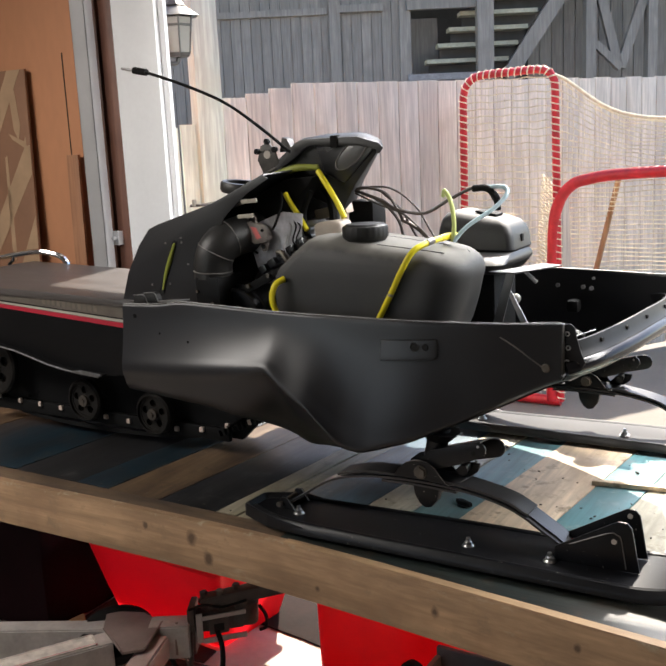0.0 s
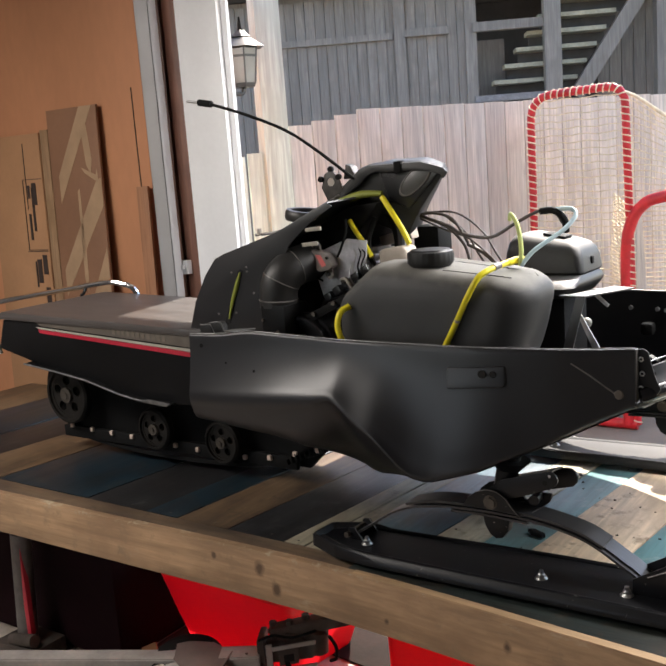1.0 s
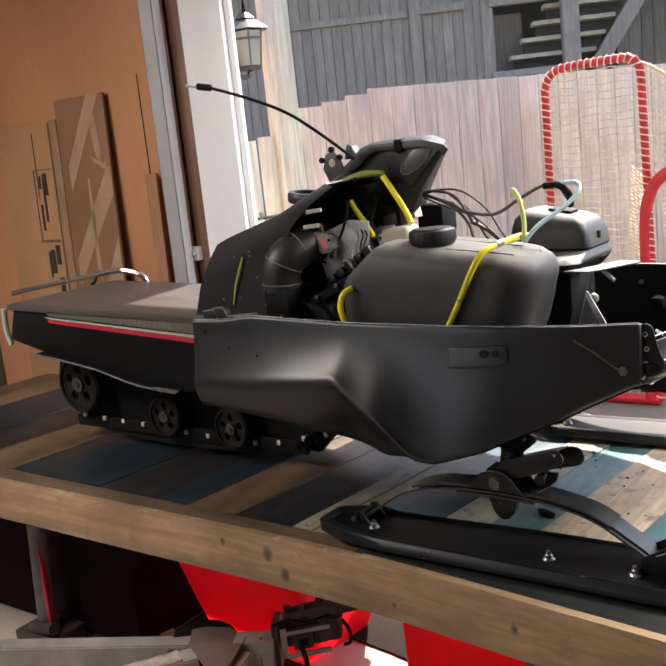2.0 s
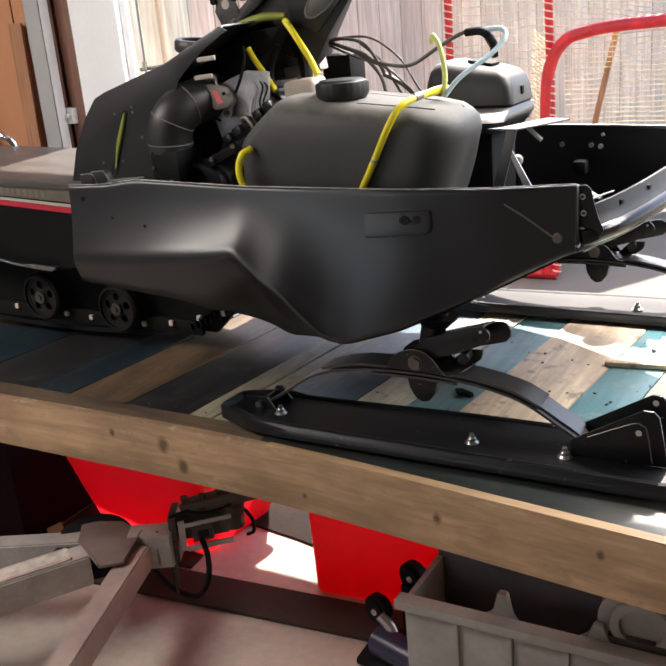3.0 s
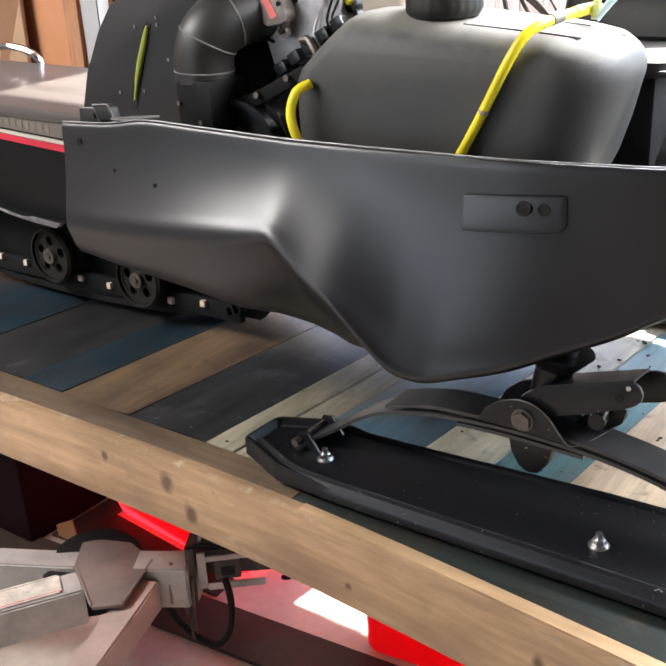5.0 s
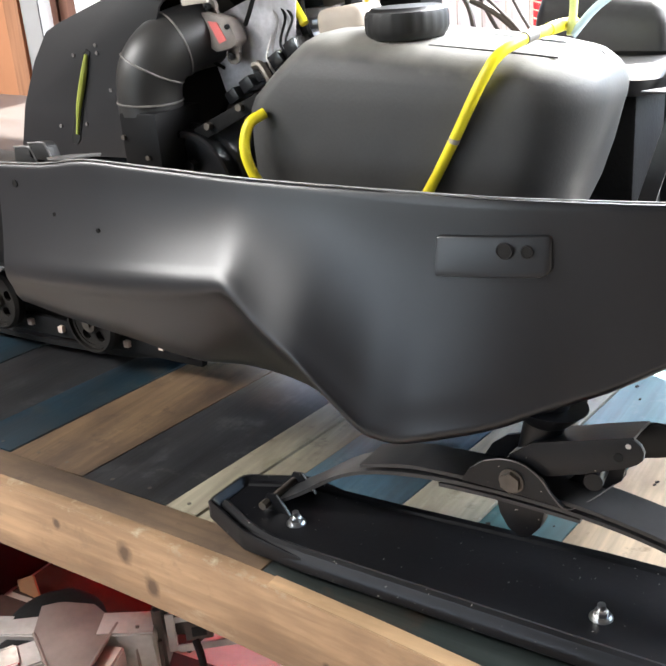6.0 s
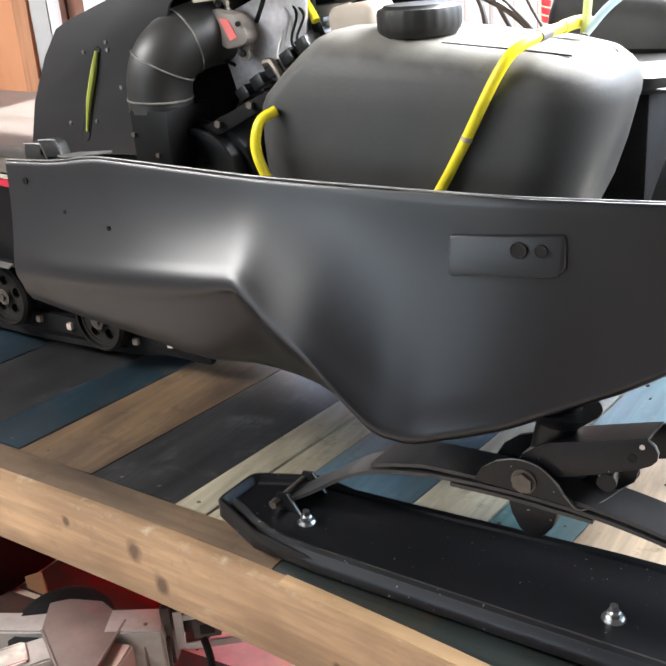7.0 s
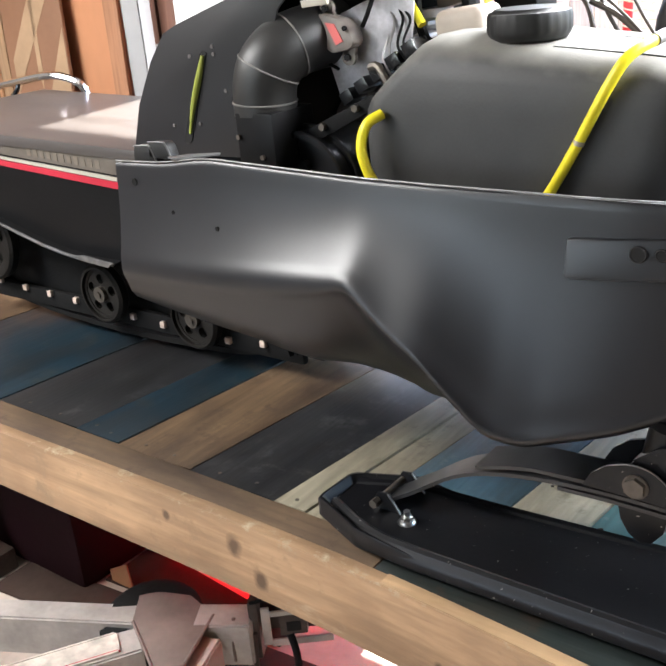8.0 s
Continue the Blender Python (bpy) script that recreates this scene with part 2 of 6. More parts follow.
M["plank_white"] = wood("pale_washed_plank", (0.56, 0.52, 0.40), (0.42, 0.38, 0.28), 0.5, "y", blotch=(0.2, 0.18, 0.12), dirt=(0.28, 0.25, 0.18))
M["plank_drab"] = wood("shaded_drab_washed_plank", (0.296, 0.264, 0.192), (0.2, 0.172, 0.12), 0.5, "y", blotch=(0.12, 0.1, 0.068), dirt=(0.12, 0.096, 0.064))
M["wall"] = mat("orange_brown_wallboard", (0.54, 0.245, 0.125), 0.5, var=0.14, scale=1.6, fine=30, bump=0.08, stretch=(1, 1, 0.4))
M["wall_in"] = mat("interior_wallboard", (0.12, 0.106, 0.096), 0.8, var=0.15, scale=2)
M["dark_brown"] = wood("brown_wood_trim", (0.17, 0.075, 0.05), (0.10, 0.04, 0.03), 0.5, "z")
M["card"] = mat("cardboard", (0.42, 0.22, 0.11), 0.75, var=0.1, scale=4, fine=60, bump=0.1)
M["panel"] = mat("brown_hardboard", (0.25, 0.125, 0.07), 0.6, var=0.12, scale=3, fine=50)
M["pale"] = mat("pale_bare_patch", (0.40, 0.26, 0.155), 0.6, var=0.12, scale=9)
M["ink"] = mat("dark_ink", (0.04, 0.025, 0.02), 0.7, var=0.2)
M["white"] = mat("white_door_trim", (0.90, 0.91, 0.93), 0.4, var=0.05, scale=3, bump=0.05)
M["concrete"] = mat("garage_concrete", (0.45, 0.39, 0.335), 0.7, var=0.25, scale=3, fine=40, bump=0.25)
M["drive"] = mat("pale_driveway", (0.195, 0.174, 0.145), 0.85, var=0.2, scale=1.5, fine=60, bump=0.3)
M["fence"] = wood("weathered_fence_wood", (0.60, 0.54, 0.47), (0.49, 0.435, 0.37), 0.8, "z", random_obj=0.10)
M["greenwood"] = wood("treated_pale_wood", (0.60, 0.66, 0.57), (0.53, 0.58, 0.49), 0.75, "z")
M["house"] = wood("grey_painted_board", (0.195, 0.18, 0.163), (0.155, 0.143, 0.129), 0.6, "z", random_obj=0.12)
# shade of the stair recess put into the colour; also risers, roof
M["house_dark"] = mat("recess_shade_dark", (0.075, 0.075, 0.078), 0.7, var=0.2)
M["tread"] = wood("pale_stair_tread", (0.38, 0.37, 0.29), (0.28, 0.28, 0.2), 0.7, "x")
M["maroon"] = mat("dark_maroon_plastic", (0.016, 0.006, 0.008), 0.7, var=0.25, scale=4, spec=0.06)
M["plank_teal"] = wood("dark_teal_strip", (0.018, 0.024, 0.023), (0.012, 0.014, 0.012), 0.4, "x", blotch=(0.045, 0.03, 0.02), worn=(0.05, 0.065, 0.058), dirt=(0.03, 0.022, 0.015))
M["clip"] = mat("pale_track_clip", (0.62, 0.50, 0.42), 0.4, 0.2, var=0.15, scale=60)
M["gusset"] = mat("brown_grey_primer_plate", (0.165, 0.125, 0.11), 0.5, 0.1, var=0.2, scale=12, fine=80, bump=0.2)
M["cowl"] = mat("pale_grey_engine_cowl", (0.55, 0.54, 0.57), 0.45, 0.1, var=0.25, scale=30, fine=120, bump=0.2)
M["pit"] = mat("dark_hole_inside", (0.002, 0.002, 0.002), 0.9, var=0.1, bump=0)
M["dullbolt"] = mat("dull_brown_bolt", (0.11, 0.095, 0.08), 0.5, 0.6, var=0.3, scale=40, bump=0.2)
M["letter"] = mat("worn_gold_lettering", (0.135, 0.113, 0.09), 0.5, var=0.2, scale=50)
M["cord"] = mat("yellow_green_cord", (0.26, 0.29, 0.04), 0.5, var=0.12)
M["steelgrey"] = mat("grey_steel", (0.16, 0.15, 0.145), 0.45, 0.5, var=0.25, scale=20)
M["pale_hole"] = mat("pale_gap", (0.5, 0.45, 0.4), 0.8, var=0.1)
M["engine"] = mat("cast_aluminium", (0.45, 0.44, 0.44), 0.45, 0.6, var=0.25, scale=18, bump=0.2)
M["cdi"] = mat("grey_ignition_box", (0.22, 0.19, 0.17), 0.5, var=0.2, scale=30, bump=0.1)
M["pink"] = mat("faded_red_label", (0.75, 0.16, 0.15), 0.5, var=0.1)
M["dustcover"] = mat("tan_dusty_plastic", (0.42, 0.36, 0.30), 0.6, var=0.15)
M["toteplastic"] = mat("grey_tote_plastic", (0.3, 0.28, 0.26), 0.5, var=0.2, scale=8, bump=0.1)
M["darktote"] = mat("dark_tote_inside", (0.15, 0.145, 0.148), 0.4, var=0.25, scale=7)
M["navy"] = mat("dark_blue_plastic", (0.02, 0.02, 0.05), 0.3, var=0.2)
# dark colour of the sheets that stand for floor shade
M["floor_shade"] = mat("dark_brown_floor_shade", (0.05, 0.033, 0.027), 0.85, var=0.25, scale=5, spec=0.15)
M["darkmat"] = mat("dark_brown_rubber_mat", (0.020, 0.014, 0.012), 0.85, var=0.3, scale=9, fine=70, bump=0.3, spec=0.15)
M["sticker"] = mat("worn_label_sticker", (0.55, 0.5, 0.44), 0.5, var=0.25, scale=30)
M["greyplate"] = mat("grey_painted_plate", (0.12, 0.117, 0.115), 0.42, 0.3, var=0.15, scale=12)
M["rim"] = mat("worn_metal_rim", (0.20, 0.20, 0.20), 0.40, 0.7, var=0.3, scale=40)
M["cable"] = mat("dark_brown_cable", (0.05, 0.038, 0.03), 0.5, var=0.2)
M["alupink"] = mat("pale_primer_steel", (0.40, 0.31, 0.28), 0.45, 0.2, var=0.15, scale=9)
M["card2"] = wood("tan_board", (0.33, 0.20, 0.11), (0.24, 0.14, 0.07), 0.7, "z")
M["tread2"] = wood("grey_sill", (0.2, 0.2, 0.21), (0.14, 0.14, 0.15), 0.7, "x")
M["greyface"] = mat("grey_gauge_face", (0.06, 0.06, 0.06), 0.3, var=0.2)
M["bumper"] = mat("glossy_dark_bumper", (0.012, 0.012, 0.014), 0.2, 0.0, var=0.25, scale=12, spec=0.25)
M["lampglass"] = mat("milky_lamp_glass", (0.22, 0.22, 0.20), 0.2, var=0.1)
M["lampmetal"] = mat("dark_lamp_metal", (0.06, 0.06, 0.058), 0.45, 0.3, var=0.2)
_n, _l = M["ski"].node_tree.nodes, M["ski"].node_tree.links
_b = _n["Principled BSDF"]
_t, _v, _r, _m = _n.new("ShaderNodeTexCoord"), _n.new("ShaderNodeTexNoise"), _n.new("ShaderNodeMapRange"), _n.new("ShaderNodeMix")
_v.inputs["Scale"].default_value, _v.inputs["Detail"].default_value = 150.0, 2
_r.inputs["From Min"].default_value, _r.inputs["From Max"].default_value = 0.72, 0.76
_m.data_type = "RGBA"
_l.new(_t.outputs["Object"], _v.inputs["Vector"])
_l.new(_v.outputs[0], _r.inputs[0])
_l.new(_r.outputs[0], _m.inputs["Factor"])
_l.new(_b.inputs["Base Color"].links[0].from_socket, _m.inputs["A"])
_m.inputs["B"].default_value = (0.25, 0.24, 0.22, 1)
_l.new(_m.outputs["Result"], _b.inputs["Base Color"])

# upper sides made paler: dust, with sky light put into the colour


def dust_and_light_on_top(name, color, most):
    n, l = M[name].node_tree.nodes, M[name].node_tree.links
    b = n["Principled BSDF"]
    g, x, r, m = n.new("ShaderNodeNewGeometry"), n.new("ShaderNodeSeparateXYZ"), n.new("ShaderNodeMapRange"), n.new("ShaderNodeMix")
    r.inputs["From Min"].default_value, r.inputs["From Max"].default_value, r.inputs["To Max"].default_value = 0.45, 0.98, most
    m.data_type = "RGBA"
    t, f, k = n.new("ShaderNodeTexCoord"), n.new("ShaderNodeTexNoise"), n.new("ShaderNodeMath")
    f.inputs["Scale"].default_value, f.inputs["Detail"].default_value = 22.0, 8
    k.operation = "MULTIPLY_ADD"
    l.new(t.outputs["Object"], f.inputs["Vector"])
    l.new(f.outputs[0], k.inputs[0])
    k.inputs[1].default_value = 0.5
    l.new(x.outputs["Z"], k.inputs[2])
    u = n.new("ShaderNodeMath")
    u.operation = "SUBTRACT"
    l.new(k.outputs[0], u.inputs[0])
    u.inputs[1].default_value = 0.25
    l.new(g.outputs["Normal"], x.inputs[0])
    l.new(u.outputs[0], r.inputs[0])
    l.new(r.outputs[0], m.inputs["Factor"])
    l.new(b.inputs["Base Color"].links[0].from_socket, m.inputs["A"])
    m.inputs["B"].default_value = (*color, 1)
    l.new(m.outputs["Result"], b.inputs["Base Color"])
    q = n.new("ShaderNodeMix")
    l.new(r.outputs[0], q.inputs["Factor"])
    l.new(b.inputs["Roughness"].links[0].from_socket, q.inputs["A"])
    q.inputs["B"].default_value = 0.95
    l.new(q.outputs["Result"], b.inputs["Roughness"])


dust_and_light_on_top("tank", (0.25, 0.24, 0.215), 0.85)
M["fresh"] = wood("fresh_cut_pine_edge", (0.44, 0.29, 0.16), (0.32, 0.20, 0.11), 0.6, "x", dirt=(0.27, 0.17, 0.09))
M["dusty"] = mat("dusty_black_plastic", (0.013, 0.0135, 0.0145), 0.48, var=0.3, scale=7, fine=150, bump=0.1, tint=(0.022, 0.022, 0.022))
M["duct"] = mat("grey_black_duct_plastic", (0.014, 0.0132, 0.0125), 0.46, var=0.2, scale=6, fine=160, bump=0.06)
M["ribedge"] = mat("worn_grey_rib", (0.14, 0.13, 0.12), 0.4, var=0.3, scale=20, bump=0.1)
M["web"] = mat("dark_grey_satin_steel", (0.013, 0.013, 0.014), 0.5, 0.0, var=0.3, scale=14, fine=90, bump=0.06, spec=0.2)
M["dullmount"] = mat("dirty_black_mount", (0.045, 0.040, 0.036), 0.5, 0.2, var=0.4, scale=30, bump=0.3)
M["capblack"] = mat("matt_black_cap", (0.012, 0.012, 0.012), 0.55, var=0.3, scale=20, bump=0.1, spec=0.35)
dust_and_light_on_top("dusty", (0.13, 0.125, 0.117), 0.6)
M["crumb"] = mat("dark_crumb", (0.045, 0.036, 0.03), 0.8, var=0.3, scale=60)
M["stripwood"] = wood("brown_leaning_strip", (0.36, 0.17, 0.09), (0.28, 0.13, 0.07), 0.6, "z")

# ---- builders ----
BASE = {}


def thing(name, at, label, category, group="", kind=""):
    ob = new(name)
    ob.empty_display_size = 0.05
    ob.location = at
    BASE[ob.name] = Vector(at)
    return tagged(ob, label, category, group, kind)


def part(name, bm, material, parent=None, label="", smooth=True, crease=38):
    """Links a bmesh in world coordinates as one mesh object."""
    me = bpy.data.meshes.new(name)
    bmesh.ops.recalc_face_normals(bm, faces=bm.faces)
    bm.to_mesh(me)
    bm.free()
    me.materials.append(material)
    if smooth:
        me.shade_smooth()
        me.set_sharp_from_angle(angle=radians(crease))
    ob = new(name, me)
    if parent is not None:
        ob.parent = parent
        if parent.name in BASE:
            ob.location = -BASE[parent.name]
    if label:
        ob["label"] = label
    return ob


def box(bm, lo, hi, bevel=0.0, turn=None, seg=2):
    """An axis-aligned box, bevelled, turned about its middle by turn = (rx, ry, rz) degrees."""
    lo, hi = Vector(lo), Vector(hi)
    mid, size = (lo + hi) / 2, hi - lo
    m = Matrix.Translation(mid)
    if turn:
        m = m @ Euler([radians(a) for a in turn]).to_matrix().to_4x4()
    got = bmesh.ops.create_cube(bm, size=1.0, matrix=m @ Matrix.Diagonal((*size, 1)))
    if bevel:
        vs = set(got["verts"])
        es = [e for e in bm.edges if e.verts[0] in vs and e.verts[1] in vs]
        bmesh.ops.bevel(bm, geom=es, offset=bevel, segments=seg, affect="EDGES", profile=0.6)
    return bm


def boxed(lo, hi, bevel=0.0, turn=None, seg=2):
    return box(bmesh.new(), lo, hi, bevel, turn, seg)


def cyl(bm, a, b, r, r2=None, n=20):
    a, b = Vector(a), Vector(b)
    d = b - a
    m = Matrix.Translation((a + b) / 2) @ d.to_track_quat("Z", "Y").to_matrix().to_4x4()
    bmesh.ops.create_cone(bm, cap_ends=True, segments=n, radius1=r, radius2=r if r2 is None else r2, depth=d.length, matrix=m)
    return bm


def cyled(a, b, r, r2=None, n=20):
    return cyl(bmesh.new(), a, b, r, r2, n)


def ring(bm, c, axis, r_out, r_in, width, n=28, bulge=0.0):
    """A wheel rim or tyre: a lathe profile about an axis."""
    axis = Vector(axis).normalized()
    q = axis.to_track_quat("Z", "Y")
    w = width / 2
    prof = [(r_in, -w), (r_out - bulge, -w), (r_out, -w * 0.55), (r_out, w * 0.55), (r_out - bulge, w), (r_in, w)]
    rows = []
    for k in range(n):
        a = 2 * math.pi * k / n
        rows.append([bm.verts.new(Vector(c) + q @ Vector((r * math.cos(a), r * math.sin(a), h))) for r, h in prof])
    for k in range(n):
        p, s = rows[k], rows[(k + 1) % n]
        for j in range(len(prof)):
            i = (j + 1) % len(prof)
            bm.faces.new((p[j], s[j], s[i], p[i]))
    return bm


def spline(points, n=8):
    """A Catmull-Rom curve through the points."""
    p = [Vector(v) for v in points]
    p = [2 * p[0] - p[1]] + p + [2 * p[-1] - p[-2]]
    out = []
    for i in range(1, len(p) - 2):
        for k in range(n):
            t = k / n
            a, b, c, d = p[i - 1], p[i], p[i + 1], p[i + 2]
            out.append(0.5 * (2 * b + (c - a) * t + (2 * a - 5 * b + 4 * c - d) * t * t + (3 * b - a - 3 * c + d) * t ** 3))
    out.append(p[-2])
    return out


def tube(bm, pts, r, n=10, closed=False):
    pts = [Vector(v) for v in pts]
    rows, up = [], None
    for i, p in enumerate(pts):
        if closed:
            d = pts[(i + 1) % len(pts)] - pts[i - 1]
        else:
            d = pts[min(i + 1, len(pts) - 1)] - pts[max(i - 1, 0)]
        d.normalize()
        if up is None:
            up = d.orthogonal().normalized()
        up = (up - d * up.dot(d)).normalized()
        side = d.cross(up)
        rad = r(i / max(1, len(pts) - 1)) if callable(r) else r
        rows.append([bm.verts.new(p + rad * (math.cos(2 * math.pi * k / n) * up + math.sin(2 * math.pi * k / n) * side)) for k in range(n)])
    m = len(rows)
    for i in range(m if closed else m - 1):
        a, b = rows[i], rows[(i + 1) % m]
        for k in range(n):
            bm.faces.new((a[k], a[(k + 1) % n], b[(k + 1) % n], b[k]))
    if not closed:
        bm.faces.new(rows[0][::-1])
        bm.faces.new(rows[-1])
    return bm


def hose(pts, r, n=8, steps=8):
    return tube(bmesh.new(), spline(pts, steps), r, n)


def prism(bm, poly, axis, lo, hi, bevel=0.0):
    """A polygon in the two other axes, pushed from lo to hi along the axis."""
    k = "xyz".index(axis)

    def put(p, v):
        q = list(p)
        q.insert(k, v)
        return q

    a = [bm.verts.new(put(p, lo)) for p in poly]
    b = [bm.verts.new(put(p, hi)) for p in poly]
    fs = [bm.faces.new(a), bm.faces.new(b[::-1])]
    for i in range(len(poly)):
        j = (i + 1) % len(poly)
        fs.append(bm.faces.new((a[i], b[i], b[j], a[j])))
    if bevel:
        vs = set(a + b)
        bmesh.ops.recalc_face_normals(bm, faces=fs)
        bmesh.ops.bevel(bm, geom=[e for e in bm.edges if e.verts[0] in vs and e.verts[1] in vs], offset=bevel, segments=2, affect="EDGES", profile=0.6)
    return bm


def sheet(rows, thick=0.0, closed=False):
    """A surface through rows of points; thick: pushed along its normals."""
    bm = bmesh.new()
    vs = [[bm.verts.new(p) for p in row] for row in rows]
    for a, b in zip(vs, vs[1:]):
        for i in range(len(a) if closed else len(a) - 1):
            j = (i + 1) % len(a)
            bm.faces.new((a[i], a[j], b[j], b[i]))
    if thick:
        bmesh.ops.recalc_face_normals(bm, faces=bm.faces)
        bm.normal_update()
        old, rim = bm.faces[:], [e for e in bm.edges if e.is_boundary]
        twin = {v: bm.verts.new(v.co - v.normal * thick) for v in bm.verts[:]}
        for f in old:
            bm.faces.new([twin[v] for v in reversed(f.verts)])
        for e in rim:
            p, q = e.verts
            bm.faces.new((p, q, twin[q], twin[p]))
    return bm


def bmesh_ball(c, r, n=16):
    bm = bmesh.new()
    bmesh.ops.create_uvsphere(bm, u_segments=n, v_segments=n // 2, radius=r, matrix=Matrix.Translation(c))
    return bm


def lerp(a, b, t):
    return a + (b - a) * t


def line1(keys, x):
    if x <= keys[0][0]:
        return keys[0][1]
    for (x0, v0), (x1, v1) in zip(keys, keys[1:]):
        if x <= x1:
            return lerp(v0, v1, (x - x0) / (x1 - x0))
    return keys[-1][1]


def curve1(keys, x, soft=0.03):
    """A line through (x, value) keys with its corners rounded."""
    return sum(line1(keys, x + soft * k / 4) for k in range(-4, 5)) / 9


def beam_along(a, b, w, h):
    a, b = Vector(a), Vector(b)
    d = b - a
    q = d.to_track_quat("X", "Z").to_matrix().to_4x4()
    bm = bmesh.new()
    bmesh.ops.create_cube(bm, size=1.0, matrix=Matrix.Translation((a + b) / 2) @ q @ Matrix.Diagonal((d.length, w, h, 1)))
    bmesh.ops.bevel(bm, geom=bm.edges[:], offset=0.004, segments=2, affect="EDGES")
    return bm

# ---- the setting ----
FLOOR = 0.10
tagged(part("ground", boxed((-60, -60, -0.3), (60, 60, FLOOR - 0.004)), M["drive"]), "pale sunlit concrete driveway and yard", "ground", kind="structure")
tagged(part("floor", boxed((-2.6, -3.6, 0.0), (4.0, 1.14, FLOOR)), M["concrete"]), "brownish grey concrete garage floor", "floor", kind="structure")
tagged(part("ceiling", boxed((-2.7, -3.7, 2.72), (4.1, 1.32, 2.82)), M["wall_in"]), "plain boarded garage ceiling", "ceiling", kind="structure")
tagged(part("wall_north", boxed((-2.7, 1.14, 0.0), (-1.00, 1.28, 2.72)), M["wall"]), "orange-brown boarded wall beside the garage door", "wall", kind="structure")
tagged(part("wall_header", boxed((-1.00, 1.14, 2.45), (4.1, 1.28, 2.72)), M["wall"]), "boarded wall above the garage door opening", "wall", kind="structure")
tagged(part("wall_west", boxed((-2.74, -3.6, 0.0), (-2.6, 1.14, 2.72)), M["wall_in"]), "plain boarded side wall", "wall", kind="structure")
tagged(part("wall_east", boxed((4.0, -3.6, 0.0), (4.14, 1.14, 2.72)), M["wall_in"]), "plain boarded side wall", "wall", kind="structure")
# unseen rear wall; its opening is added for the fill lamp
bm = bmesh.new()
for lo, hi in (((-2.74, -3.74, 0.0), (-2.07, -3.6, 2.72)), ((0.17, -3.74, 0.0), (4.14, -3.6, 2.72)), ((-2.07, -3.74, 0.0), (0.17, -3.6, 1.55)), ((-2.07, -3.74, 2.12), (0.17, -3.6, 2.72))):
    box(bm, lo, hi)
tagged(part("wall_south", bm, M["wall_in"]), "plain boarded rear wall with an opening added for a fill lamp", "wall", kind="structure")

# door jamb: steel track, brown trim, white frame
track = thing("door_track", (-1.03, 1.02, FLOOR), "galvanised steel garage door track on the wall", "door track", kind="structure")
bm = bmesh.new()
for lo, hi in (((-1.083, 0.985, FLOOR), (-1.010, 0.988, 2.6)), ((-1.083, 0.985, FLOOR), (-1.080, 1.03, 2.6)), ((-1.013, 0.985, FLOOR), (-1.010, 1.03, 2.6)), ((-1.05, 1.03, FLOOR), (-1.024, 1.033, 2.6))):
    box(bm, lo, hi)
part("rail", bm, M["galv"], track)
for z in (0.5, 1.31, 2.45):
    bm = boxed((-1.03, 1.033, z), (-0.985, 1.14, z + 0.055), 0.002)
    cyl(bm, (-1.0, 1.03, z + 0.028), (-1.0, 1.02, z + 0.028), 0.008, n=8)
    part("bracket", bm, M["galv"], track)
tagged(part("door_trim", boxed((-1.012, 1.06, FLOOR), (-0.945, 1.139, 2.46), 0.004), M["dark_brown"]), "dark brown wooden door trim", "trim", kind="structure")
frame_w = thing("door_frame", (-0.8, 1.1, FLOOR), "white painted garage door frame", "door frame", kind="structure")
part("jamb", boxed((-0.955, 1.062, FLOOR), (-0.735, 1.10, 2.5), 0.004), M["white"], frame_w)
part("casing", boxed((-0.734, 1.082, FLOOR), (-0.706, 1.10, 2.5), 0.003), M["white"], frame_w)

# ---- bench ----
TOP = 0.80
bench = thing("workbench", (0.5, 0.45, FLOOR), "low wooden workbench decked with painted planks", "workbench")
def bench_line(x):
    """Where the face of the slightly bowed front board stands at x."""
    return curve1([(-2.2, -0.110), (0.35, -0.115), (0.65, -0.133), (1.38, -0.215), (2.6, -0.35)], x, 0.2)
def end_line(x):
    """Where the deck planks end at x."""
    return -0.037 - 0.018 * (x - 0.3)
def lath(x0, x1, front, back, z0, z1, bev=0.003):
    """A board along the front between two lines."""
    xs = [x0 + (x1 - x0) * k / 40 for k in range(41)]
    return prism(bmesh.new(), [(x, front(x)) for x in xs] + [(x, back(x)) for x in xs[::-1]], "z", z0, z1, bev)
part("front_board", lath(-2.2, 2.6, bench_line, lambda x: bench_line(x) + 0.024, 0.678, 0.804, 0.003), M["beam"], bench, "knotty pine edge board")
part("clean_edge", lath(0.53, 2.6, lambda x: bench_line(x) + 0.001, lambda x: bench_line(x) + 0.023, 0.8042, 0.8062, 0.0006), M["fresh"], bench, "clean orange board edge")
part("edge_strip", lath(-2.2, 0.50, lambda x: bench_line(x) + 0.0255, lambda x: end_line(x) - 0.001, 0.76, 0.8015, 0.002), M["strip"], bench, "brown stained edge strip")
part("edge_strip", lath(0.502, 2.6, lambda x: bench_line(x) + 0.0255, lambda x: end_line(x) - 0.001, 0.76, 0.8015, 0.002), M["plank_teal"], bench, "dark teal edge strip")
for x in (-1.6, 2.3):
    for y in (-0.02, 0.9):
        part("leg", boxed((x, y, FLOOR), (x + 0.09, y + 0.06, 0.70), 0.003), M["beam"], bench)
LEAN = 0.10
part("deck_frame", boxed((-2.0, -0.03, 0.75), (2.3, 0.915, 0.774)), M["beam"], bench)
